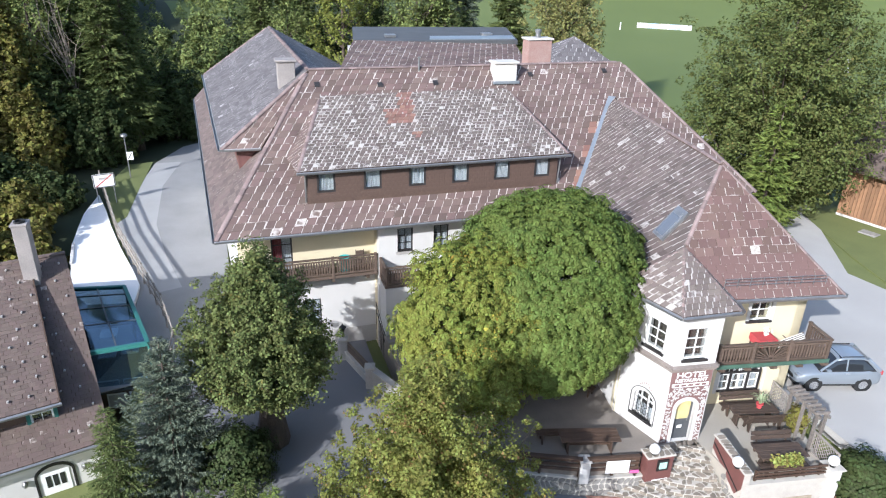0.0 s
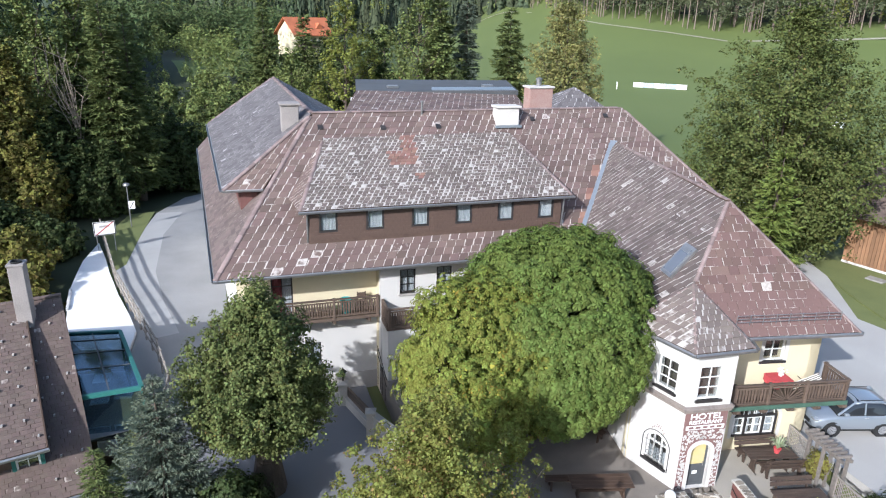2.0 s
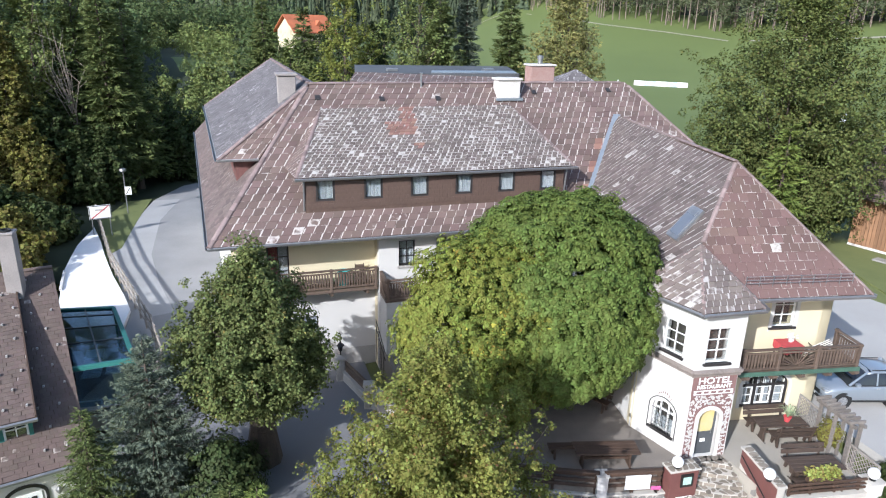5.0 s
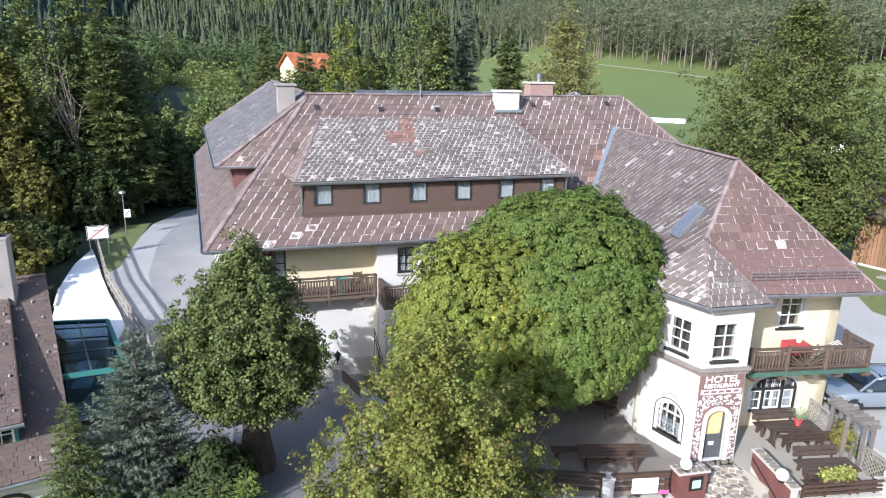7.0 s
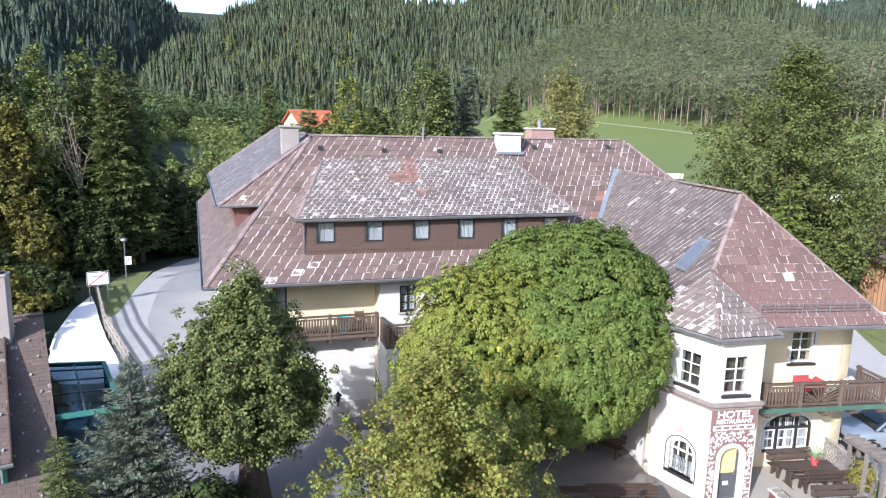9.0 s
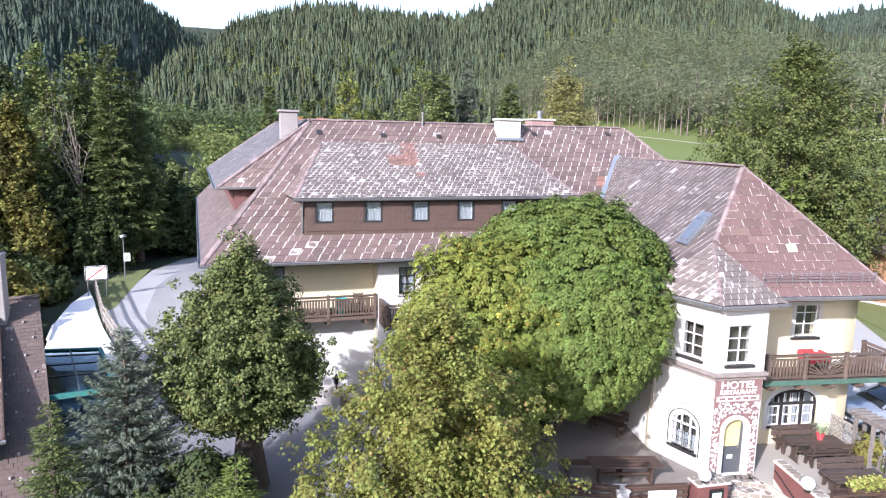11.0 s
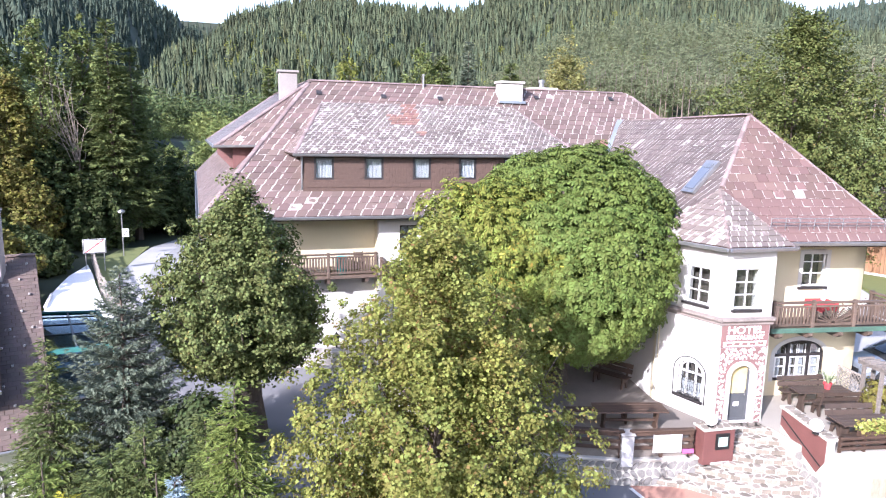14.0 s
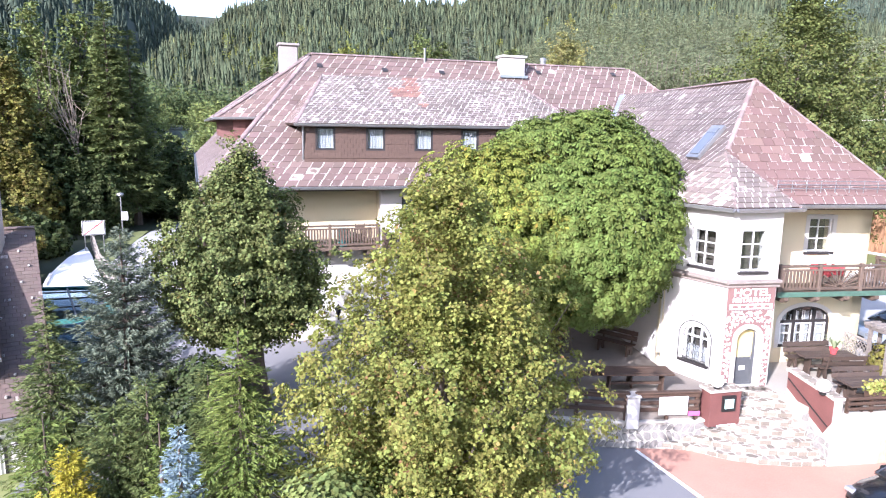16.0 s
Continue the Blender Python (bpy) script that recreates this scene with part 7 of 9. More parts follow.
# ---- steps, walls and furniture of the terrace ----
def stone_pattern(parent, m, x0, x1, y0, y1, size, material, seed, lift=0.02, single=False, name="stone", inside=None, vertical=False):
    """Irregular flat stones with open joints over a rectangle of the local x-y plane."""
    rnd = random.Random(seed)
    nx, ny = max(1, int((x1 - x0) / size)), max(1, int((y1 - y0) / size))
    px, py = (x1 - x0) / nx, (y1 - y0) / ny
    grid = {}
    for i in range(nx + 1):
        for j in range(ny + 1):
            jx = 0 if i in (0, nx) else rnd.uniform(-0.33, 0.33) * px
            jy = 0 if j in (0, ny) else rnd.uniform(-0.33, 0.33) * py
            grid[i, j] = Vector((x0 + i * px + jx + (0.5 * px * (j % 2) if 0 < i < nx else 0), y0 + j * py + jy, 0))
    joined = None if single else B()
    for i in range(nx):
        for j in range(ny):
            c = [grid[i, j], grid[i + 1, j], grid[i + 1, j + 1], grid[i, j + 1]]
            mid = sum(c, Vector()) / 4
            if inside and not inside(mid):
                continue
            g = min(0.024, size * 0.11)
            pts = []
            for k in range(4):
                a, b = c[k], c[(k + 1) % 4]
                for t in (0.22, 0.78):
                    q = a.lerp(b, t)
                    pts.append(mid + (q - mid) * (1 - g / max((q - mid).length, 0.03)))
            h = lift * rnd.uniform(0.6, 1.4)
            base = [p for p in pts]
            top = [mid + (p - mid) * 0.95 + Vector((0, 0, h)) for p in pts]
            bm = B() if single else joined
            va, vb = [bm.verts.new(m @ p) for p in base], [bm.verts.new(m @ p) for p in top]
            bm.faces.new(vb)
            for k in range(len(pts)):
                kk = (k + 1) % len(pts)
                bm.faces.new((va[k], va[kk], vb[kk], vb[k]))
            if single:
                part(name, bm, material, parent)
    if not single:
        return tagged(part(name + "s", bm, material, parent), kind="stuff")


# curved stone steps from the terrace (z 0) down to the forecourt (z -1.45)
steps = tagged(new("entrance_steps"), "curved crazy-paved stone steps up to the entrance", "steps", kind="structure")
TOP_ARC = [(15.45, 16.95), (15.6, 16.88), (15.8, 16.8), (16.0, 16.7), (16.2, 16.58), (16.4, 16.42)]
LOW_ARC = [(12.35, 16.78), (13.18, 16.2), (13.81, 15.5), (14.46, 15.05), (15.33, 14.67), (16.25, 14.42)]
before = []
for i in range(8):
    z1 = -0.182 * i
    f = (i / 7) ** 0.9
    arc = [(xa + (xb - xa) * f, ya + (yb - ya) * f) for (xa, ya), (xb, yb) in zip(TOP_ARC, LOW_ARC)]
    pts = [(arc[0][0], 17.45)] + arc + [(16.4, arc[-1][1] + 0.05), (16.4, 17.45)]
    zb = max(z1 - 0.6, -1.6)
    st = part("step", prism(B(), [(x, y, zb) for x, y in pts], (0, 0, z1 - zb)), M_MORTAR, steps)

    def in_poly(p, poly):
        c = False
        for (xa, ya), (xb, yb) in zip(poly, poly[1:] + poly[:1]):
            if (ya > p.y) != (yb > p.y) and p.x < (xb - xa) * (p.y - ya) / (yb - ya) + xa:
                c = not c
        return c

    front = min(y for _, y in pts)
    stone_pattern(st, pose(0, 0, z1), 12.3, 16.4, front, 17.45, 0.23, M_STONE, 100 + i, 0.008, False, "paving_stone", lambda p, new=pts, old=before: in_poly(p, new) and not (old and in_poly(p, old)))
    before = pts
    # the risers' face stones
    bm = B()
    rnd = random.Random(200 + i)
    edge = arc
    for (xa, ya), (xb, yb) in zip(edge, edge[1:]):
        a, b = Vector((xa, ya, z1 - 0.16)), Vector((xb, yb, z1 - 0.16))
        n = max(1, int((b - a).length / 0.26))
        d = (b - a) / n
        o = Vector((d.y, -d.x, 0)).normalized()
        for k in range(n):
            p = a + d * (k + 0.06)
            q = a + d * (k + 0.94)
            prism(bm, [p, q, q + Vector((0, 0, 0.13)), p + Vector((0, 0, 0.12))], o * rnd.uniform(0.015, 0.03))
    tagged(part("riser_stones", bm, M_STONE, st), kind="stuff")
slab("step_plinth", [(11.9, 17.1), (13.0, 16.15), (13.75, 15.3), (14.45, 14.9), (16.3, 14.3), (16.4, 17.4)], -1.455, M_MORTAR, "pale mortar bed below the steps", "step base", 0.12)

# stone-faced retaining wall left of the steps
RW = [Vector((8.2, 18.35, 0)), Vector((11.3, 17.0, 0)), Vector((13.35, 16.55, 0)), Vector((13.95, 16.5, 0))]
rwall = tagged(new("retaining_wall"), "low rubble stone retaining wall of the terrace", "wall", kind="structure")
for a, b in zip(RW, RW[1:]):
    m, ln = along(a, b)
    part("wall_core", box(B(), -0.05, ln + 0.05, 0.0, 0.4, -1.6, -0.66, m), M_MORTAR, rwall)
    stone_pattern(rwall, m @ pose(0, 0, -1.5, 90, 0, 0), 0, ln, 0.02, 0.82, 0.22, M_STONE_GREY, int(ln * 100), 0.035, True)
    part("coping", box(B(), -0.06, ln + 0.06, -0.06, 0.45, -0.66, -0.58, m, 0.02), M_MORTAR, rwall)

# rail fence on it with post, white board and menu box
fence = empty("terrace_fence", None, "dark wooden rail fence on the terrace wall", "fence")
mfe, lfe = along(Vector((8.4, 18.3, 0)), Vector((11.3, 17.05, 0)))
mfe2, lfe2 = along(Vector((11.5, 17.0, 0)), Vector((13.5, 16.62, 0)))
mfe, mfe2 = mfe @ pose(0, -0.2, 0), mfe2 @ pose(0, -0.2, 0)
for m, ln in ((mfe, lfe), (mfe2, lfe2)):
    for z in (-0.22, 0.0, 0.22):
        part("rail", box(B(), 0, ln, 0.12, 0.17, z - 0.06, z + 0.06, m, 0.01), M_WOOD_DARK, fence)
    part("top_rail", box(B(), 0, ln, 0.06, 0.24, 0.3, 0.36, m, 0.012), M_WOOD_DARK, fence)
    for t in (0.02, 0.5, 0.97):
        part("post", box(B(), ln * t - 0.05, ln * t + 0.05, 0.17, 0.27, -0.6, 0.32, m), M_WOOD_DARK, fence)
gp = empty("gate_post", pose(11.4, 17.05, -0.4, 0, 0, -15), "pale rendered fence post", "post")
part("shaft", box(B(), -0.19, 0.19, -0.2, 0.2, -0.4, 0.62, None, 0.02), M_WHITE, gp)
part("cap", box(B(), -0.23, 0.23, -0.24, 0.24, 0.62, 0.68, None, 0.02), M_PLINTH, gp)
wb = part("notice_board", box(B(), 0.7, 1.62, 0.07, 0.10, -0.38, 0.2, mfe2, 0.008), M_FRAME_WHITE, None)
tagged(wb, "blank white board hung on the fence", "board")
pbd = part("price_board", box(B(), 1.66, 2.02, 0.05, 0.09, -0.42, -0.28, mfe2, 0.006), M_PINK, None)
tagged(pbd, "small pink strip sign on the fence", "sign")
kiosk = empty("menu_pillar", pose(14.2, 16.45, -0.36, 0, 0, -4), "oxblood painted pillar with a framed menu and stone top", "pillar")
part("body", box(B(), -0.54, 0.54, -0.2, 0.28, -0.4, 0.72, None, 0.01), M_REDPAINT, kiosk)
cap = part("cap", box(B(), -0.6, 0.6, -0.26, 0.34, 0.72, 0.79, None, 0.015), M_MORTAR, kiosk)
stone_pattern(cap, pose(0, 0, 0.79), -0.58, 0.58, -0.24, 0.32, 0.2, M_STONE, 77, 0.015)
mn = part("menu_case", box(B(), -0.14, 0.32, -0.26, -0.2, 0.1, 0.6), M_BLACK, kiosk)
part("menu_sheet", box(B(), -0.07, 0.25, -0.266, -0.261, 0.2, 0.5), M_MENU, mn)
for i in range(6):
    part("text_bar", box(B(), -0.03, 0.12 + 0.02 * (i % 3), -0.27, -0.267, 0.44 - 0.04 * i, 0.455 - 0.04 * i), M_PLINTH, mn)
part("writing_bar", box(B(), -0.25, 0.4, -0.206, -0.201, -0.4, -0.34), M_FRAME_WHITE, kiosk)


def globe_lamp(x, y, z, stem, label):
    g = empty("globe_lamp", pose(x, y, z), label, "lamp", "globe lamps of the terrace")
    part("stem", tube(B(), (0, 0, 0), (0, 0, stem), 0.035), M_BLACK, g)
    part("base", lathe(B(), [(0.1, 0), (0.1, 0.03), (0.05, 0.06)], 12), M_BLACK, g)
    part("globe", lathe(B(), [(0.2 * math.sin(math.pi * i / 10) + 0.001, stem + 0.2 - 0.2 * math.cos(math.pi * i / 10)) for i in range(11)], 18), M_LAMPGLASS, g)


globe_lamp(13.95, 16.42, 0.43, 0.04, "white globe lamp on the menu pillar")
globe_lamp(16.3, 14.75, 0.66, 0.06, "white globe lamp at the end of the red wall")
globe_lamp(19.95, 13.95, 0.52, 0.06, "white globe lamp on the terrace corner post")

# red wall with stone coping to the right of the steps
redwall = tagged(new("red_wall"), "oxblood painted wall with crazy-paved stone coping", "wall", kind="structure")
ma, la = along(Vector((16.55, 16.3, 0)), Vector((16.38, 14.38, 0)))
bm = B()
prism(bm, [(0, 0, -1.5), (la, 0, -1.5), (la, 0, 0.58), (0.1, 0, 0.8), (0, 0, 0.8)], (0, 0.28, 0), ma)
part("wall_core", bm, M_MORTAR, redwall)
part("painted_face", prism(B(), [(0.0, -0.012, 0.25), (la - 0.3, -0.012, -0.55), (la - 0.02, -0.012, -0.1), (la - 0.02, -0.012, 0.57), (0.1, -0.012, 0.78), (0.0, -0.012, 0.78)], (0, 0.012, 0), ma), M_REDPAINT, redwall, "oxblood painted wall face")
bm = B()
prism(bm, [(-0.05, -0.05, 0.8), (0.1, -0.05, 0.8), (la + 0.05, -0.05, 0.58), (la + 0.05, -0.05, 0.65), (0.1, -0.05, 0.87), (-0.05, -0.05, 0.87)], (0, 0.37, 0), ma)
cop = part("coping", bm, M_MORTAR, redwall)
stone_pattern(cop, ma @ pose(0.05, 0, 0.875, 0, math.degrees(math.atan2(0.22, la)), 0), 0, la, -0.04, 0.31, 0.18, M_STONE, 78, 0.018)
part("handrail", tube(B(), ma @ Vector((0.1, -0.08, 0.6)), ma @ Vector((la - 0.1, -0.08, -0.25)), 0.02), M_BLACK, redwall)
stone_pattern(redwall, ma @ pose(0, 0.005, -1.45, 90, 0, 0), 0.3, la, 0, 1.5, 0.22, M_STONE_GREY, 79, 0.03, True, inside=lambda p: p.y - 1.45 < 0.1 - 0.8 * p.x / (la - 0.3))
# front wall of the right terrace
mr, lr = along(Vector((16.46, 14.36, 0)), Vector((19.85, 13.85, 0)))
fw = tagged(new("front_terrace_wall"), "pale rendered wall below the dining terrace", "wall", kind="structure")
part("wall_core", box(B(), 0, lr, 0, 0.35, -1.6, 0.1, mr), M_MORTAR, fw)
part("hatch", box(B(), 1.55, 2.9, -0.03, 0.0, -1.44, -0.68, mr), M_HATCH, fw, "weathered wooden hatch")
for i in range(6):
    part("board", box(B(), 1.57 + 0.22 * i, 1.78 + 0.22 * i, -0.045, -0.031, -1.42, -0.7, mr), M_HATCH, fw)
part("corner_post", box(B(), lr - 0.1, lr + 0.4, -0.1, 0.4, -1.6, 0.45, mr, 0.02), M_WHITE, fw)
part("post_cap", box(B(), lr - 0.18, lr + 0.48, -0.18, 0.48, 0.45, 0.52, mr, 0.02), M_MORTAR, fw)
rail = empty("terrace_rail", None, "dark horizontal rail along the dining terrace", "fence")
for z in (0.2, 0.36, 0.52):
    part("rail", box(B(), 0.45, lr - 0.1, 0.1, 0.16, z, z + 0.09, mr, 0.01), M_WOOD_DARK, rail)
for t in (0.5, 1.3, 2.2, 3.1):
    part("post", box(B(), t - 0.04, t + 0.04, 0.16, 0.24, 0.02, 0.58, mr), M_WOOD_DARK, rail)
fb = empty("flower_box", mr @ pose(1.75, 0.3, 0.6), "planter of yellow-green flowers on the terrace rail", "planter")
part("trough", box(B(), -0.55, 0.55, -0.12, 0.12, -0.1, 0.1, None, 0.01), M_WOOD_DARK, fb)
rng = np.random.default_rng(6)
pp = rng.uniform(-1, 1, (520, 3)) * np.array([0.58, 0.2, 0.16]) + np.array([0, 0, 0.22])
scatter("flower_foliage", LEAF_V, LEAF_F, pp, frames_from(rng.normal(size=(520, 3)) + np.array([0, 0, 0.8]), rng.uniform(0, 6, 520)), rng.uniform(0.07, 0.13, 520), L_PINK, fb)


# tables and benches
def beer_table(m, w, d, h, label, wood=M_WOOD_TABLE):
    t = empty("terrace_table", m, label, "table", "terrace tables")
    for i in range(4):
        part("top_board", box(B(), -w / 2, w / 2, -d / 2 + d * i / 4 + 0.005, -d / 2 + d * (i + 1) / 4 - 0.005, h - 0.05, h, None, 0.008), wood, t)
    for s in (-1, 1):
        bm = B()
        x = s * (w / 2 - 0.3)
        prism(bm, [(x, -0.34, 0), (x, -0.2, 0), (x, -0.12, 0.3), (x, -0.2, h - 0.05), (x, 0.2, h - 0.05), (x, 0.12, 0.3), (x, 0.2, 0), (x, 0.34, 0), (x, 0.34, 0.06), (x, 0.24, 0.3), (x, 0.32, h - 0.05), (x, -0.32, h - 0.05), (x, -0.24, 0.3), (x, -0.34, 0.06)][:8] + [(x, 0.3, 0.1), (x, 0.24, 0.35), (x, -0.24, 0.35), (x, -0.3, 0.1)][:0], (0.06, 0, 0))
        part("leg", bm, wood, t)
    part("stretcher", box(B(), -w / 2 + 0.3, w / 2 - 0.3, -0.04, 0.04, 0.28, 0.36), wood, t)
    return t


def terrace_bench(m, w, label, back=True, wood=M_WOOD_TABLE):
    t = empty("terrace_bench", m, label, "bench", "terrace benches")
    for i in range(2):
        part("seat_board", box(B(), -w / 2, w / 2, -0.2 + 0.2 * i, -0.01 + 0.2 * i, 0.42, 0.46, None, 0.008), wood, t)
    for s in (-1, 1):
        x = s * (w / 2 - 0.22)
        part("leg", prism(B(), [(x, -0.22, 0), (x, -0.12, 0), (x, -0.05, 0.25), (x, 0.05, 0.25), (x, 0.14, 0), (x, 0.24, 0), (x, 0.18, 0.42), (x, -0.18, 0.42)], (0.06, 0, 0)), wood, t)
        if back:
            part("back_post", prism(B(), [(x, 0.16, 0.42), (x, 0.22, 0.42), (x, 0.34, 0.9), (x, 0.28, 0.9)], (0.05, 0, 0)), wood, t)
    if back:
        for z in (0.55, 0.74):
            part("back_board", prism(B(), [(-w / 2, 0.16 + (z - 0.42) * 0.25, z), (-w / 2, 0.19 + (z - 0.42) * 0.25, z), (-w / 2, 0.23 + (z - 0.42) * 0.25, z + 0.15), (-w / 2, 0.2 + (z - 0.42) * 0.25, z + 0.15)], (w, 0, 0)), wood, t)
    return t


M1 = pose(19.25, 17.42, 0, 0, 0, -13)
beer_table(M1, 1.95, 0.7, 0.76, "dark brown wooden table with a potted agave")
terrace_bench(pose(19.3, 18.12, 0, 0, 0, -9), 1.8, "dark wooden bench against the cream wall")
terrace_bench(pose(19.5, 16.98, 0, 0, 0, 168), 1.75, "brown wooden bench with a backrest beside the agave table")
beer_table(pose(18.45, 15.0, 0, 0, 0, -11), 1.9, 0.82, 0.76, "dark brown wooden table near the terrace rail")
terrace_bench(pose(18.75, 15.62, 0, 0, 0, -11), 1.65, "dark brown wooden bench between the tables")
terrace_bench(pose(18.3, 14.5, 0, 0, 0, 169), 1.9, "dark backless bench by the terrace rail", False)
agave = empty("agave_pot", M1 @ pose(0.25, 0, 0.76), "agave in a red pot on the table", "potted plant")
part("pot", lathe(B(), [(0.09, 0), (0.13, 0.18), (0.15, 0.18), (0.15, 0.22), (0.1, 0.2)], 12), M_REDCLOTH, agave)
for i in range(14):
    a, up = i * 2.4, 0.25 + 0.05 * (i % 5)
    d = Vector((math.cos(a), math.sin(a), 0))
    bm = B()
    s = Vector((-d.y, d.x, 0)) * 0.03
    p0, p1, p2 = Vector((0, 0, 0.2)), d * 0.22 + Vector((0, 0, 0.2 + up)), d * 0.48 + Vector((0, 0, 0.16 + up))
    vs = [bm.verts.new(p) for p in (p0 - s, p0 + s, p1 + s, p1 - s, p2, p1 + Vector((0, 0, -0.02)), p0 + Vector((0, 0, -0.02)))]
    for f in ((0, 1, 2, 3), (3, 2, 4), (0, 3, 5, 6), (2, 1, 6, 5), (4, 2, 5), (3, 4, 5)):
        bm.faces.new([vs[k] for k in f])
    part("leaf", bm, L_AGAVE, agave)

# lattice fence and pergola along the terrace's right edge
def lattice(m, w, h, z0, label):
    t = empty("lattice_fence", m, label, "fence", "lattice panels")
    for a, b, c, d in ((0, 0.06, 0, h), (w - 0.06, w, 0, h), (0.06, w - 0.06, 0, 0.06), (0.06, w - 0.06, h - 0.06, h)):
        part("frame_bar", box(B(), a, b, -0.03, 0.03, z0 + c, z0 + d), M_WOOD_GREY, t)
    n = int((w + h) / 0.17)
    for s in (0, 1):
        for i in range(n):
            x = (i + 0.5) * (w + h) / n
            a = Vector((max(0.0, x - h), 0, min(x, h)))
            b = Vector((min(x, w), 0, max(0.0, x - w)))
            if s:
                a.x, b.x = w - a.x, w - b.x
            off = Vector((0, 0.012 if s else -0.012, z0))
            part("lath", tube(B(), a + off, b + off, 0.014, None, 4), M_WOOD_GREY, t)
    return t


lattice(pose(20.95, 18.3, 0, 0, 0, -99), 1.3, 1.2, 0.0, "weathered wooden lattice screen beside the terrace")
lattice(pose(20.35, 15.35, 0, 0, 0, -97), 1.4, 1.0, 0.0, "weathered wooden lattice screen beside the terrace")
pergola = empty("pergola", None, "weathered grey wooden pergola over the terrace edge", "pergola")
PG = pose(20.3, 16.75, 0, 0, 0, -97)
for x in (0, 0.75, 1.5):
    for y in (0.02, 0.4):
        part("post", box(B(), x - 0.05, x + 0.05, y - 0.05, y + 0.05, 0, 1.75, PG), M_WOOD_OLD, pergola)
for y in (0.02, 0.4):
    part("beam", box(B(), -0.25, 1.7, y - 0.04, y + 0.04, 1.75, 1.88, PG), M_WOOD_OLD, pergola)
for i in range(8):
    part("rafter", box(B(), -0.2 + 0.24 * i, -0.12 + 0.24 * i, -0.1, 0.5, 1.88, 1.98, PG), M_WOOD_OLD, pergola)
broadleaf("climber", tuple(PG @ Vector((0.3, 0.2, 0))), tuple(PG @ Vector((0.3, 0.2, 0.6))), 0.03, tuple(PG @ Vector((0.4, 0.25, 0.75))), (0.4, 0.4, 0.7), 40, 30, 0.2, 0.1, L_AUTUMN, "climbing plant on the pergola", "climber", seed=97, inner=0.3)

# under the chestnut: long table, benches
# M_WOOD_DARK here puts the chestnut's deep shade into the furniture's colour
terrace_bench(pose(11.2, 18.5, 0, 0, 0, -14), 2.2, "dark bench in the shade of the chestnut", False, M_WOOD_DARK)
beer_table(pose(11.9, 17.75, 0, 0, 0, -14), 2.3, 0.8, 0.74, "dark table in the shade of the chestnut", M_WOOD_DARK)
terrace_bench(pose(8.7, 26.0, 0, 0, 0, 60), 1.8, "brown bench at the edge of the terrace")
terrace_bench(pose(13.4, 21.4, 0, 0, 0, -60), 1.6, "dark bench beside the tower wall", True, M_WOOD_DARK)
# pillars, lantern and low wall at the terrace's west edge
lowwall = tagged(new("low_wall"), "low pale rendered wall at the terrace's edge", "wall", kind="structure")
for a, b, h0, h1 in ((Vector((4.25, 28.65, 0)), Vector((4.95, 26.2, 0)), -1.0, -1.05), (Vector((5.0, 26.0, 0)), Vector((5.9, 24.0, 0)), -0.5, -0.5), (Vector((5.9, 24.0, 0)), Vector((6.4, 20.0, 0)), -0.5, -0.55)):
    m, ln = along(a, b)
    part("wall_core", prism(B(), [(0, 0, -1.6), (ln, 0, -1.6), (ln, 0, h1), (0, 0, h0)], (0, 0.25, 0), m), M_PLINTH, lowwall)
    part("coping", prism(B(), [(0, -0.05, h0), (ln, -0.05, h1), (ln, -0.05, h1 + 0.06), (0, -0.05, h0 + 0.06)], (0, 0.35, 0), m), M_MORTAR, lowwall)
for x, y in ((4.2, 28.8), (5.0, 26.05)):
    pl = empty("gate_pillar", pose(x, y, -1.55, 0, 0, -14), "pale rendered gate pillar with a moulded cap", "pillar", "gate pillars")
    part("shaft", box(B(), -0.2, 0.2, -0.2, 0.2, 0, 1.2, None, 0.02), M_PLINTH, pl)
    part("cap", lathe(B(), [(0.35, 1.2), (0.35, 1.27), (0.24, 1.32), (0.05, 1.38)], 4, pose(0, 0, 0, 0, 0, 45)), M_MORTAR, pl)
bf = empty("board_fence", along(Vector((4.28, 28.58, 0)), Vector((4.94, 26.28, 0)))[0], "brown wooden boards between the gate pillars on a low wall", "fence")
for z in (-0.88, -0.68, -0.48):
    part("board", box(B(), 0, 2.38, 0.1, 0.14, z - 0.085, z + 0.085, None, 0.008), M_WOOD_BALC, bf)
for x in (0.3, 1.2, 2.1):
    part("batten", box(B(), x - 0.035, x + 0.035, 0.14, 0.18, -1.0, -0.42, None, 0.006), M_WOOD_BALC, bf)
lan = empty("lantern", pose(4.2, 28.8, -0.17), "black iron lantern on the gate pillar", "lantern")
part("stem", tube(B(), (0, 0, 0), (0, 0, 0.22), 0.035), M_BLACK, lan)
part("cage", lathe(B(), [(0.08, 0.22), (0.15, 0.5), (0.03, 0.5)], 6), M_GLASS, lan)
part("roof", lathe(B(), [(0.2, 0.5), (0.12, 0.58), (0.04, 0.66), (0.02, 0.72)], 6), M_BLACK, lan)
srail = empty("stair_rail", None, "black iron handrail by the porch steps", "railing")
for z in (0.9, 0.5):
    part("rail", tube(B(), (6.0, 29.2, z + 0.4), (6.05, 27.4, z - 0.5), 0.018), M_BLACK, srail)
for t in (0.05, 0.35, 0.65, 0.95):
    part("baluster", tube(B(), (6.0, 29.2 - 1.8 * t, -0.8), (6.0, 29.2 - 1.8 * t, 1.3 - 0.9 * t), 0.014), M_BLACK, srail)


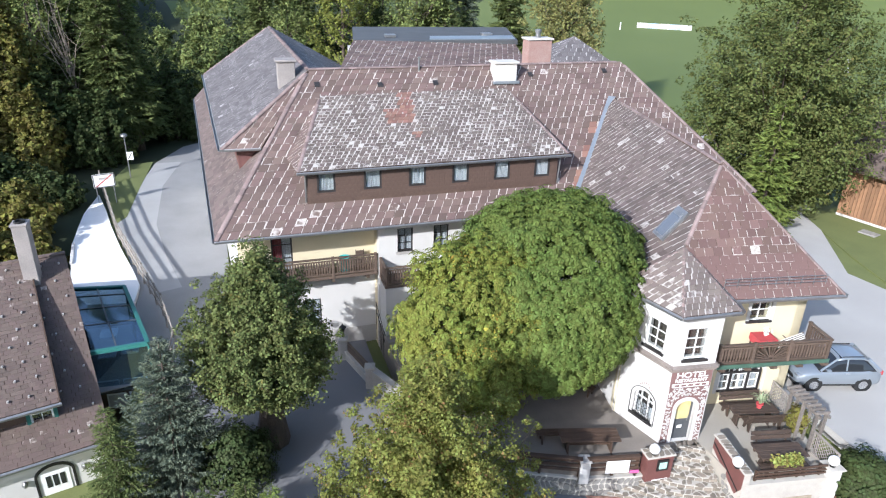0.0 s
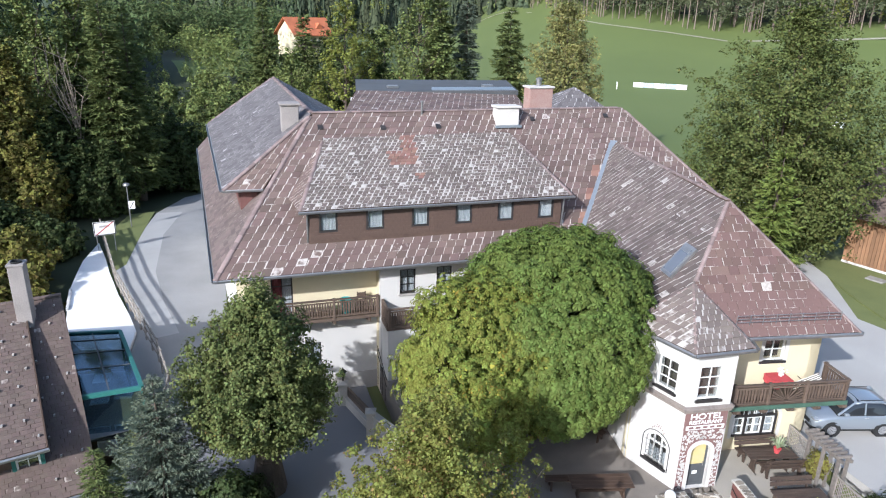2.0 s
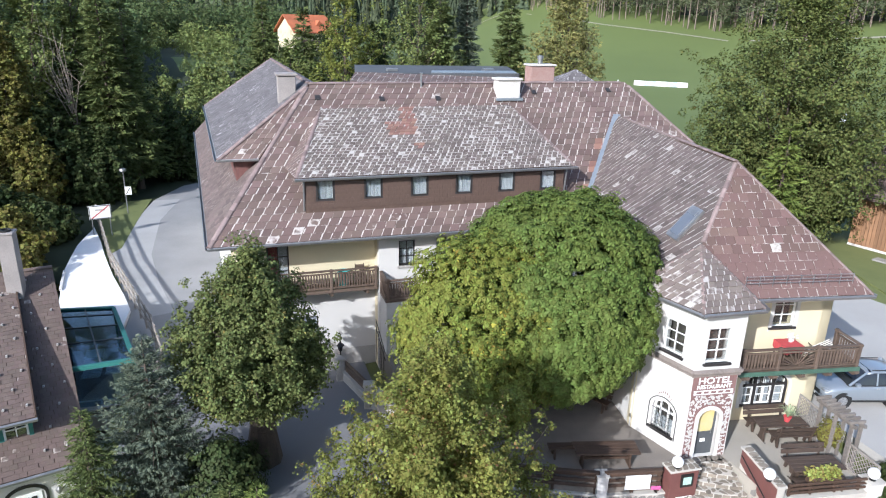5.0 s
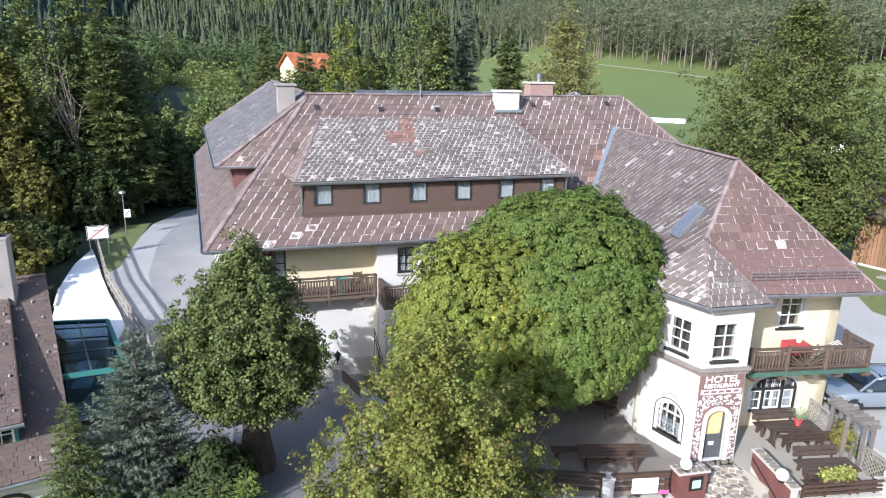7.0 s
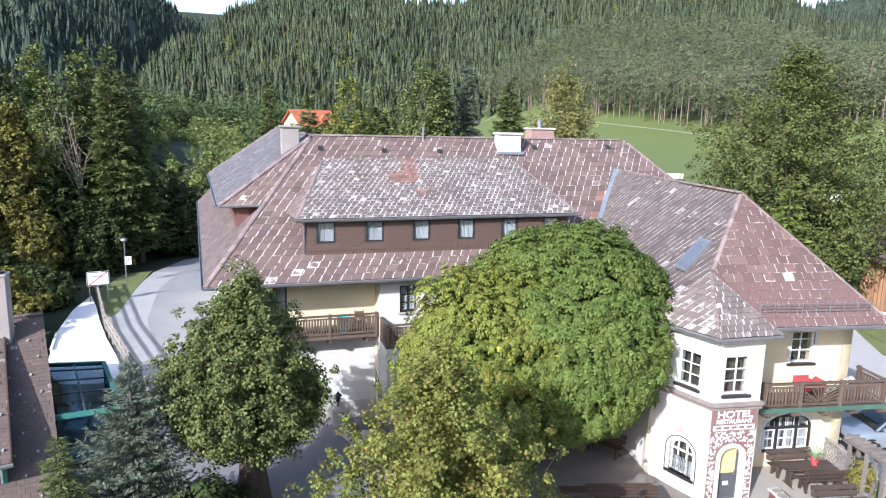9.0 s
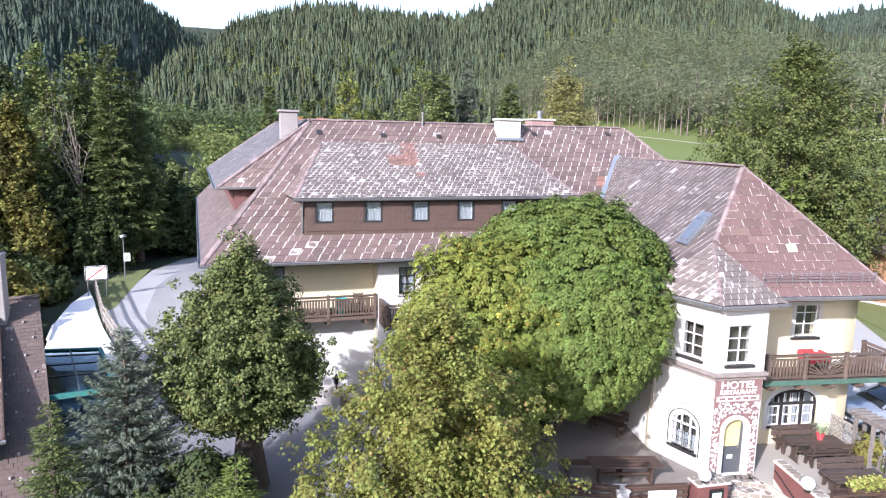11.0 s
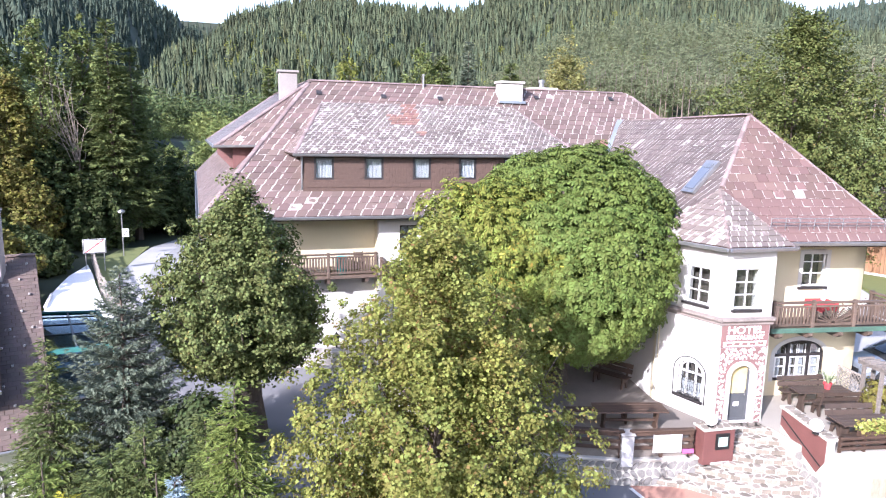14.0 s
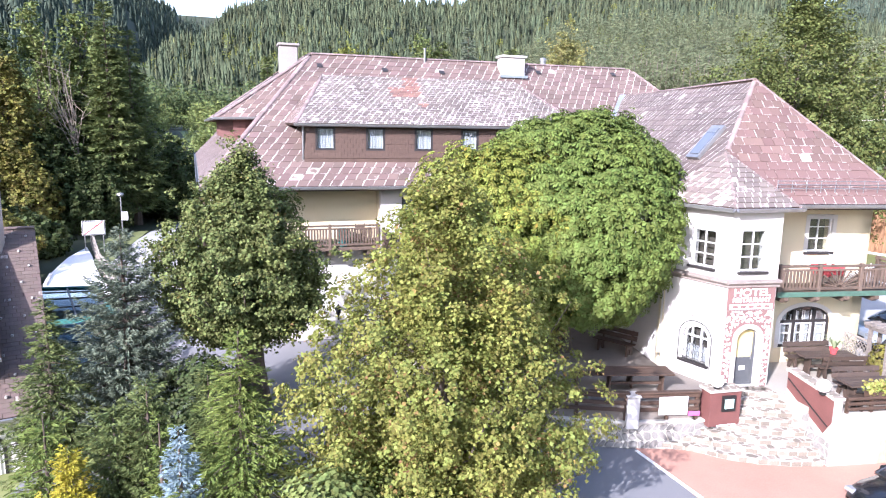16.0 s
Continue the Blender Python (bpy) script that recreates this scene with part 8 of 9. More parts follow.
# ---- cars ----
def car(name, m, paint, label, length=4.25, width=1.78):
    c = empty(name, m, label, "car")
    L, W = length / 2, width / 2

    def skin(stations, name, material, label=""):
        """A smooth body out of cross-sections: (x, [(half width, height), ...])."""
        bm = B()
        rings = [[bm.verts.new((x, sg * w, z)) for sg, sec in ((-1, prof), (1, prof[::-1])) for w, z in sec] for x, prof in stations]
        n = len(rings[0])
        for p, q in zip(rings, rings[1:]):
            for k in range(n):
                bm.faces.new((p[k], p[(k + 1) % n], q[(k + 1) % n], q[k]))
        bm.faces.new(rings[0][::-1]), bm.faces.new(rings[-1])
        ob = part(name, bm, material, c, label)
        ob.data.polygons.foreach_set("use_smooth", [True] * len(ob.data.polygons))
        return ob

    def section(w, zb, zt, crown=0.05):
        return [(w * 0.9, zb), (w * 0.985, zb + 0.14), (w, zb + (zt - zb) * 0.5), (w * 0.97, zt - 0.12), (w * 0.9, zt - 0.03), (w * 0.6, zt + crown * 0.6), (w * 0.2, zt + crown)]

    skin([(x, section(W * k, zb, zt)) for x, k, zb, zt in ((-L, 0.7, 0.45, 0.66), (-L + 0.05, 0.82, 0.34, 0.74), (-L + 0.2, 0.92, 0.28, 0.84), (-L + 0.5, 0.98, 0.26, 0.93), (-L + 1.0, 1.0, 0.26, 1.0), (0, 1.0, 0.26, 1.04), (L - 0.7, 1.0, 0.26, 1.08), (L - 0.3, 0.97, 0.28, 1.07), (L - 0.1, 0.93, 0.32, 1.0), (L, 0.8, 0.42, 0.86))], "body", paint)

    def cabin(w, z, inset=0.0):
        return [(W * 0.93 - inset, 1.0), (W * 0.9 - inset, 1.06), ((W * 0.9 + w) / 2, (1.06 + z) / 2), (w, z - 0.05), (w * 0.9, z), (w * 0.5, z + 0.02), (w * 0.15, z + 0.025)]

    skin([(x, cabin(w * W, z)) for x, w, z in ((-L + 0.98, 0.88, 1.09), (-L + 1.4, 0.8, 1.33), (-L + 1.8, 0.74, 1.52), (0, 0.72, 1.58), (L - 1.0, 0.7, 1.55), (L - 0.6, 0.72, 1.42), (L - 0.22, 0.84, 1.12))], "glasshouse", M_GLASS, "dark tinted car windows")
    skin([(x, [(w * W, z - 0.07), (w * W + 0.005, z - 0.05), (w * W, z - 0.01), (w * W * 0.9, z + 0.015), (w * W * 0.5, z + 0.04), (w * W * 0.15, z + 0.045)]) for x, w, z in ((-L + 1.78, 0.73, 1.505), (-L + 2.0, 0.74, 1.565), (0.1, 0.73, 1.595), (L - 1.0, 0.71, 1.57), (L - 0.66, 0.72, 1.47))], "roof", paint)
    for s in (-1, 1):
        for xa, xb, wt in ((-L + 1.0, -L + 1.78, 0.05), (-L + 2.2, -L + 2.25, 0.045), (L - 0.22, L - 0.8, 0.12)):
            zb, zt = 1.03, 1.56
            part("pillar", tube(B(), (xa, s * W * 0.9, zb), (xb, s * W * 0.705, zt), wt, wt * 0.8, 6), paint, c)
        part("roof_rail", tube(B(), (-L + 2.0, s * W * 0.66, 1.63), (L - 0.95, s * W * 0.64, 1.63), 0.02), M_BLACK, c)
        part("sill", box(B(), -L + 0.9, L - 0.85, s * W * 0.93 - 0.03, s * W * 0.93 + 0.03, 0.28, 0.45), M_TYRE, c)
        part("mirror", box(B(), -L + 1.25, -L + 1.45, s * W * 0.98 - 0.07, s * W * 0.98 + 0.09, 1.02, 1.15, None, 0.03), paint, c)
        part("door_handle", box(B(), 0.2, 0.38, s * W * 0.985 - 0.012, s * W * 0.985 + 0.018, 0.9, 0.93), M_RIM, c)
        part("headlight", box(B(), -L + 0.02, -L + 0.42, s * W * 0.72 - 0.14, s * W * 0.72 + 0.14, 0.7, 0.82, None, 0.03), M_HEADLIGHT, c)
        part("tail_light", box(B(), L - 0.2, L + 0.005, s * W * 0.8 - 0.08, s * W * 0.8 + 0.08, 0.8, 1.0, None, 0.02), M_REDCLOTH, c)
        for x in (-L + 0.82, L - 0.85):
            wm = pose(x, s * (W - 0.12), 0.33, 90, 0, 0)
            part("wheel_arch", lathe(B(), [(0.4, -0.115), (0.4, 0.115)], 20, wm), M_TYRE, c)
            tyre = part("tyre", lathe(B(), [(0.22, -0.13), (0.31, -0.13), (0.335, -0.09), (0.335, 0.09), (0.31, 0.13), (0.22, 0.13)], 22, wm), M_TYRE, c)
            part("rim", lathe(B(), [(0.05, 0.135), (0.06, 0.14), (0.21, 0.133), (0.215, 0.1), (0.215, -0.1), (0.21, -0.133), (0.06, -0.14), (0.05, -0.135)], 10, wm), M_RIM, tyre)
    part("grille", box(B(), -L - 0.035, -L + 0.03, -0.5, 0.5, 0.5, 0.66, None, 0.01), M_BLACK, c)
    part("number_plate", box(B(), -L - 0.045, -L - 0.03, -0.26, 0.26, 0.38, 0.48), M_FRAME_WHITE, c)
    part("bumper", box(B(), -L - 0.01, -L + 0.25, -W * 0.88, W * 0.88, 0.26, 0.42, None, 0.04), M_TYRE, c)
    return c


car("silver_car", pose(25.05, 19.15, -0.12, 0, 0, -15), M_SILVER, "silver compact SUV parked on the gravel yard", 3.95, 1.74)
car("black_car", pose(16.65, 11.35, -1.45, 0, 0, -4), M_DARKCAR, "black car parked on the reddish forecourt", 4.3, 1.8)

# ---- barn beside the yard ----
barn = empty("barn", pose(43.4, 36.6, -0.3, 0, 0, 15), "orange-brown boarded barn with a brown tiled roof", "barn")
part("base_wall", box(B(), 0, 9, -11, 0, -0.4, 0.35), M_WHITE, barn)
part("inner_wall", box(B(), 0.12, 8.9, -10.9, -0.12, 0.35, 4.2), M_WOOD_DARK, barn)
bm = None
rnd = random.Random(4)
for i in range(44):
    bm = B()
    box(bm, 0.02 + rnd.uniform(0, 0.02), 0.12, -0.25 * (i + 1) + 0.012, -0.25 * i - 0.012, 0.35, 4.2)
    part("wall_board", bm, M_WOOD_BARN, barn)
for a, b in (((-0.9, -11.6, 3.9), (4.5, -11.6, 7.4)), ((9.9, -11.6, 3.9), (4.5, -11.6, 7.4))):
    bm = B()
    prism(bm, [a, b, (b[0], 0.7, b[2]), (a[0], 0.7, a[2])], (0, 0, 0.16))
    part("roof_slope", bm, M_TILE_HOUSE, barn)
part("gable", prism(B(), [(0.2, -0.13, 4.1), (8.8, -0.13, 4.1), (4.5, -0.13, 6.9)], (0, 0.1, 0)), M_WOOD_BARN, barn)
slab("barn_verge", [(41.2, 38), (43.2, 37.2), (46.2, 26.0), (40.0, 23), (36.6, 25.5), (38, 30)], -0.105, M_GRASS_NEAR, "grass strip along the barn", "lawn", 0.4)
log = empty("wood_stack", pose(41.9, 33.2, -0.1, 0, 0, 15), "low grey stone slab lying on the grass strip", "slab")
part("stone", box(B(), 0, 0.8, -1.2, 0, 0, 0.12, None, 0.03), M_STONE_GREY, log)

# ---- left: brown-roofed house below the drive ----
HR = Vector((-7.75, 31.95, 4.3))
hd = Vector((0.262, -0.965, 0)).normalized()
hl = Vector((hd.y, -hd.x, 0)) * 1.0
HS, HZ = 7.9, -0.8


def hpt(a, s, z):
    """a metres along the ridge away from the verge, s metres down the slope in plan, height z."""
    p = HR + hl * a + hd * s
    return Vector((p.x, p.y, z))


def hz(s):
    return HR.z + (HZ - HR.z) * s / HS


house = empty("house", Matrix.Translation((-0.25, -0.1, -1.09)) @ Matrix.Scale(1.07, 4), "white house with a brown tiled roof and a long dormer", "house")
hw = part("wall", prism(B(), [hpt(0.25, 7.3, -4.3), hpt(14, 7.3, -4.3), hpt(14, -6.5, -4.3), hpt(0.25, -6.5, -4.3)], (0, 0, 3.7)), M_WHITE, house, "white rendered wall")
part("gable", prism(B(), [hpt(0.3, 7.2, -0.7), hpt(0.3, -6.4, -0.7), hpt(0.3, 0, 4.1)], hl * 0.3), M_WOOD_DARK, house)
hroof = part("roof", prism(B(), [hpt(0.4, 7.0, -0.6), hpt(0.4, 0.4, 3.8), hpt(0.4, -6.5, -0.6)], hl * 13), M_WOOD_DARK, house, "brown tiled roof with scattered pale lichen")
roof_tiles([hpt(14.5, HS, HZ), hpt(0, HS, HZ), hpt(0, 0, HR.z), hpt(14.5, 0, HR.z)], 0.25, 0.2, M_TILE_HOUSE, hroof, [lambda p: (p - hpt(1.75, 0, 0)).dot(hl) > 0 and (p - hpt(0, 6.4, 0)).dot(hd) < 0], 60, single=110, thick=0.007)
roof_tiles([hpt(0, -7.2, HZ), hpt(14.5, -7.2, HZ), hpt(14.5, 0, HR.z), hpt(0, 0, HR.z)], 0.5, 0.4, M_TILE_HOUSE, hroof, (), 61)
ridge_caps(hpt(0, 0, HR.z + 0.02), hpt(14.5, 0, HR.z + 0.02), hroof, material=M_TILE_HOUSE)
hdorm = part("dormer", prism(B(), [hpt(1.75, 6.45, hz(6.45) - 0.2), hpt(1.75, 6.45, 1.15), hpt(1.75, 0.3, 4.15)], hl * 12), M_SHINGLE, house, "long brown dormer with white windows and green shutters")
roof_tiles([hpt(14.5, 7.0, 0.98), hpt(1.45, 7.0, 0.98), hpt(1.45, 0, HR.z + 0.05), hpt(14.5, 0, HR.z + 0.05)], 0.25, 0.2, M_TILE_HOUSE, hdorm, (), 62, thick=0.007)
part("verge_board", prism(B(), [hpt(1.42, 7.0, 0.8), hpt(1.42, 7.0, 1.06), hpt(1.42, 0, 4.42), hpt(1.42, 0, 4.15)], hl * 0.05), M_WOOD_DARK, hdorm)
gutter(hpt(14.5, 7.02, 0.95), hpt(1.4, 7.02, 0.95), hdorm)
gutter(hpt(14.5, HS + 0.02, HZ - 0.03), hpt(0, HS + 0.02, HZ - 0.03), hroof)
mh, _ = along(hpt(14, 6.44, 0), hpt(1.75, 6.44, 0))
for x in (11.45, 7.5):
    win = window_unit(house, mh @ pose(0, -0.12, 0), x, x + 0.8, 0.0, 0.86, M_FRAME_WHITE, 2, 2, 0.06, None, inner=False)
    part("glass_back", box(B(), x, x + 0.8, -0.03, -0.01, 0.0, 0.86, mh), M_GLASS, win)
    part("window_surround", arch_plate(B(), mh, [(x - 0.14, -0.14), (x - 0.14, 0.97), (x + 0.94, 0.97), (x + 0.94, -0.14), (x - 0.14, -0.14)], [(x, 0.0), (x, 0.86), (x + 0.8, 0.86), (x + 0.8, 0.0), (x, 0.0)], -0.14, -0.02), M_TEAL, win, "dark green painted window surround")
# small pale snow hooks on both roof fields
bm = B()
rnd = random.Random(31)
for r in range(9):
    for i in range(17):
        a_, s_ = 1.7 + 0.72 * i + 0.36 * (r % 2) + rnd.uniform(-0.05, 0.05), 0.5 + 0.75 * r
        p = hpt(a_, s_, HR.z + 0.05 + (0.98 - HR.z - 0.05) * s_ / 7.0 + 0.03)
        box(bm, -0.03, 0.03, -0.05, 0.05, 0, 0.07, Matrix.Translation(p))
tagged(part("snow_hook", bm, M_PLINTH, hdorm), kind="stuff")
bm = B()
for r in range(10):
    for i in range(2):
        a_, s_ = 0.35 + 0.72 * i + 0.3 * (r % 2), 0.5 + 0.75 * r
        box(bm, -0.03, 0.03, -0.05, 0.05, 0, 0.07, Matrix.Translation(hpt(a_, s_, hz(s_) + 0.03)))
tagged(part("snow_hook", bm, M_PLINTH, hroof), kind="stuff")
mw, _ = along(hpt(14, 7.3, 0), hpt(0.25, 7.3, 0))
fd = empty("front_door")
fd.parent = house
xa = 11.3
part("door_leaf", box(B(), xa, xa + 1.0, -0.03, 0.0, -4.1, -1.9, mw), M_FRAME_WHITE, fd)
oo = [(xa - 0.22, -4.2), (xa - 0.22, -3)] + arch_pts(xa - 0.22, xa + 1.22, -2.0, -1.5) + [(xa + 1.22, -3), (xa + 1.22, -4.2)]
ii = [(xa - 0.12, -4.2), (xa - 0.12, -3)] + arch_pts(xa - 0.12, xa + 1.12, -2.05, -1.62) + [(xa + 1.12, -3), (xa + 1.12, -4.2)]
part("door_edge", arch_plate(B(), mw, oo, ii, -0.05, 0.0), M_BLACK, fd)
for i in range(3):
    part("door_pane", box(B(), xa + 0.15 + 0.25 * i, xa + 0.33 + 0.25 * i, -0.045, -0.031, -2.6, -2.05, mw), M_GLASS, fd)
for s in (-0.55, 1.55):
    part("wall_lamp", lathe(B(), [(0.05, 0), (0.12, 0.12), (0.1, 0.22), (0.02, 0.3)], 8, mw @ pose(xa + s, -0.1, -2.2)), M_METAL, fd)
chm = part("chimney", box(B(), -9.2, -8.6, 30.4, 31.0, 2.4, 6.35, None, 0.02), M_CHIM, house, "tall grey rendered chimney")
part("collar", box(B(), -9.24, -8.56, 30.36, 31.04, 6.3, 6.4, None, 0.02), M_CHIM, chm)
part("flue_top", lathe(B(), [(0.22, 0), (0.22, 0.08), (0.17, 0.08), (0.16, -0.2)], 14, pose(-8.9, 30.7, 6.4)), M_BLACK, chm)

# conservatory
cons = empty("conservatory", None, "teal-framed glass conservatory on the house's side", "conservatory")
K = [Vector((-9.5, 37.2, 0.0)), Vector((-6.65, 36.7, 0.05)), Vector((-4.83, 29.55, 0.42)), Vector((-7.55, 29.7, 0.2))]
part("base", prism(B(), [(-9.4, 36.8, -4.4), (-6.7, 36.4, -4.4), (-5.05, 29.75, -4.4), (-7.6, 29.85, -4.4)], (0, 0, 2.5)), M_WOOD_DARK, cons)
mc, lc = along(Vector((-7.6, 29.8, 0)), Vector((-5.05, 29.7, 0)))
for a in (0.12, 1.38):
    for q in ((a, a + 1.1, -2.1, -2.04), (a, a + 1.1, -1.5, -1.44), (a, a + 0.05, -2.04, -1.5), (a + 1.05, a + 1.1, -2.04, -1.5)):
        part("panel_frame", box(B(), q[0], q[1], -0.04, 0.0, q[2], q[3], mc), M_FRAME_WHITE, cons)


def beam(name, a, b, w, parent, material):
    a, b = Vector(a), Vector(b)
    return part(name, tube(B(), a, b, w, None, 4), material, parent)


for i in range(4):
    beam("roof_edge", K[i], K[(i + 1) % 4], 0.13, cons, M_TEAL)
for t in (0.5,):
    beam("roof_bar", K[0].lerp(K[1], t), K[3].lerp(K[2], t), 0.045, cons, M_GREY_PAINT)
for t in (0.14, 0.36, 0.62):
    beam("cross_bar", K[0].lerp(K[3], t), K[1].lerp(K[2], t), 0.05, cons, M_GREY_PAINT)
ts = (0.0, 0.14, 0.36, 0.62, 1.0)
us = (0.0, 0.5, 1.0)
for t0, t1 in zip(ts, ts[1:]):
    for u0, u1 in zip(us, us[1:]):
        q = [K[0].lerp(K[3], t).lerp(K[1].lerp(K[2], t), u) for t, u in ((t0, u0), (t0, u1), (t1, u1), (t1, u0))]
        part("roof_pane", prism(B(), q, (0, 0, 0.02)), M_CONS_GLASS, cons)
for k in (1, 2, 3):
    beam("post", K[k], K[k] - Vector((0, 0, 2.6)), 0.06, cons, M_TEAL)
beam("sill_rail", K[2] - Vector((0, 0, 2.3)), K[3] - Vector((0, 0, 2.3)), 0.06, cons, M_GREY_PAINT)
beam("sill_rail", K[1] - Vector((0, 0, 2.3)), K[2] - Vector((0, 0, 2.3)), 0.06, cons, M_GREY_PAINT)
for a, b in ((K[3], K[2]), (K[2], K[1])):
    q = [a - Vector((0, 0, 0.15)), b - Vector((0, 0, 0.15)), b - Vector((0, 0, 2.3)), a - Vector((0, 0, 2.3))]
    d = (b - a).cross(Vector((0, 0, 1))).normalized() * 0.02
    part("wall_pane", prism(B(), q, d), M_CONS_GLASS, cons)
part("inner_floor", prism(B(), [(-8.7, 35.6, -1.75), (-6.5, 35.5, -1.75), (-5.1, 29.7, -1.75), (-7.2, 29.2, -1.75)], (0, 0, 0.05)), M_PLINTH, cons)
for x, y in ((-7.4, 31.0), (-6.4, 31.2), (-7.6, 33.0)):
    part("white_panel", box(B(), x, x + 0.8, y, y + 0.9, -1.0, -0.92), M_FRAME_WHITE, cons)
mc, lc = along(Vector((-7.2, 29.78, 0)), Vector((-5.1, 29.7, 0)))
for x in (0.15, 1.15):
    part("front_panel", box(B(), x, x + 0.85, -0.05, 0.0, -3.0, -2.2, mc), M_FRAME_WHITE, cons)
    part("panel_infill", box(B(), x + 0.07, x + 0.78, -0.06, -0.051, -2.93, -2.27, mc), M_PLINTH, cons)
# white terrace between house and drive
wt = slab("white_terrace", [(-10.9, 57.2), (-11.35, 53), (-11.3, 50), (-11.2, 47.5), (-11.0, 45.1), (-10.6, 43.0), (-10.2, 40.0), (-8.9, 37.6), (-6.4, 37.2), (-6.3, 39.5), (-6.9, 41.8), (-8.0, 45.5), (-9.15, 50.0), (-9.85, 53.2)], -1.25, M_LIMEWASH, "bright white rendered terrace beside the drive", "terrace", 3.2)
bm = B()
prism(bm, [(-11.18, 47, -1.25), (-10.75, 43.5, -1.25), (-10.6, 43.55, -1.25), (-11.03, 47, -1.25)], (0, 0, 0.12))
part("edge_kerb", bm, M_WHITE, wt)
# fence along the drive
FL = [Vector((-11.1, 60.0, 0)), Vector((-8.35, 47.5, 0)), Vector((-6.1, 40.0, 0)), Vector((-4.75, 35.6, 0)), Vector((-3.9, 31.5, 0)), Vector((-4.2, 27.5, 0))]
dfence = empty("drive_fence", None, "rustic wooden post and rail fence along the drive", "fence")
for a, b in zip(FL, FL[1:]):
    m, ln = along(a, b)
    n = max(1, round(ln / 1.5))
    for i in range(n + 1):
        x = ln * i / n
        part("post", box(B(), x - 0.05, x + 0.05, -0.05, 0.05, -1.7, -0.05, m), M_WOOD_GREY, dfence)
    for z in (-1.05, -0.6, -0.18):
        part("rail", box(B(), 0, ln, -0.03, 0.03, z - 0.07, z + 0.07, m), M_WOOD_GREY, dfence)
slab("verge", [(-9.0, 50.6), (-10.9, 59.5), (-9.6, 66), (-7.5, 66.5), (-8.0, 59), (-8.3, 52)], -1.44, M_GRASS_NEAR, "grass verge between fence and drive", "lawn", 0.3)
sg = empty("place_sign", pose(-10.0, 55.3, -1.5, 0, 0, 12), "white road sign with a red diagonal stripe on two posts", "sign")
for x in (-0.62, 0.62):
    part("post", tube(B(), (x, 0, 0), (x, 0, 2.55), 0.035), M_METAL, sg)
sb = part("board", box(B(), -0.78, 0.78, -0.06, -0.03, 1.45, 2.55, None, 0.02), M_FRAME_WHITE, sg)
part("border", arch_plate(B(), I, [(-0.76, 1.47), (-0.76, 2.53), (0.76, 2.53), (0.76, 1.47), (-0.76, 1.47)], [(-0.7, 1.53), (-0.7, 2.47), (0.7, 2.47), (0.7, 1.53), (-0.7, 1.53)], -0.07, -0.061), M_BLACK, sb)
part("red_stripe", prism(B(), [(-0.68, -0.072, 1.55), (-0.55, -0.072, 1.55), (0.68, -0.072, 2.45), (0.55, -0.072, 2.45)], (0, 0.008, 0)), M_REDCLOTH, sb)
part("name_bar", box(B(), -0.35, 0.35, -0.066, -0.061, 2.1, 2.25), M_PLINTH, sb)
lp = empty("street_lamp", pose(-9.0, 61.9, -1.5), "street lamp with a small sign below its head", "street lamp")
part("pole", tube(B(), (0, 0, 0), (0, 0, 3.7), 0.05, 0.04), M_METAL, lp)
part("head", lathe(B(), [(0.08, 3.65), (0.3, 3.8), (0.26, 3.95), (0.05, 4.02)], 12), M_METAL, lp)
part("small_sign", box(B(), 0.0, 0.5, -0.09, -0.06, 1.7, 2.4), M_FRAME_WHITE, lp)
part("sign_stripe", prism(B(), [(0.05, -0.1, 1.78), (0.12, -0.1, 1.78), (0.45, -0.1, 2.32), (0.38, -0.1, 2.32)], (0, 0.008, 0)), M_BLACK, lp)
for i in range(5):
    part("clamp", box(B(), -0.06, 0.06, -0.06, 0.06, 1.8 + 0.1 * i, 1.83 + 0.1 * i), M_METAL, lp)

# ---- far things ----
fh = empty("farmhouse", pose(18.6, 169, gz(18.6, 169) - 0.3, 0, 0, 25), "cream house with a bright orange roof among trees", "house")
part("wall", box(B(), -5, 5, -4, 4, 0, 5.6), M_YELLOW, fh)
part("gable", prism(B(), [(-5, -4, 5.6), (-5, 4, 5.6), (-5, 0, 8.6)], (10, 0, 0)), M_YELLOW, fh)
for s in (-1, 1):
    part("roof", prism(B(), [(-5.8, s * 4.9, 5.0), (5.8, s * 4.9, 5.0), (5.8, 0, 8.85), (-5.8, 0, 8.85)], (0, 0, 0.22)), M_ORANGE_ROOF, fh)
for x in (-3, 0, 3):
    part("window", box(B(), x - 0.5, x + 0.5, -4.05, -3.98, 3.2, 4.5), M_GLASS, fh)
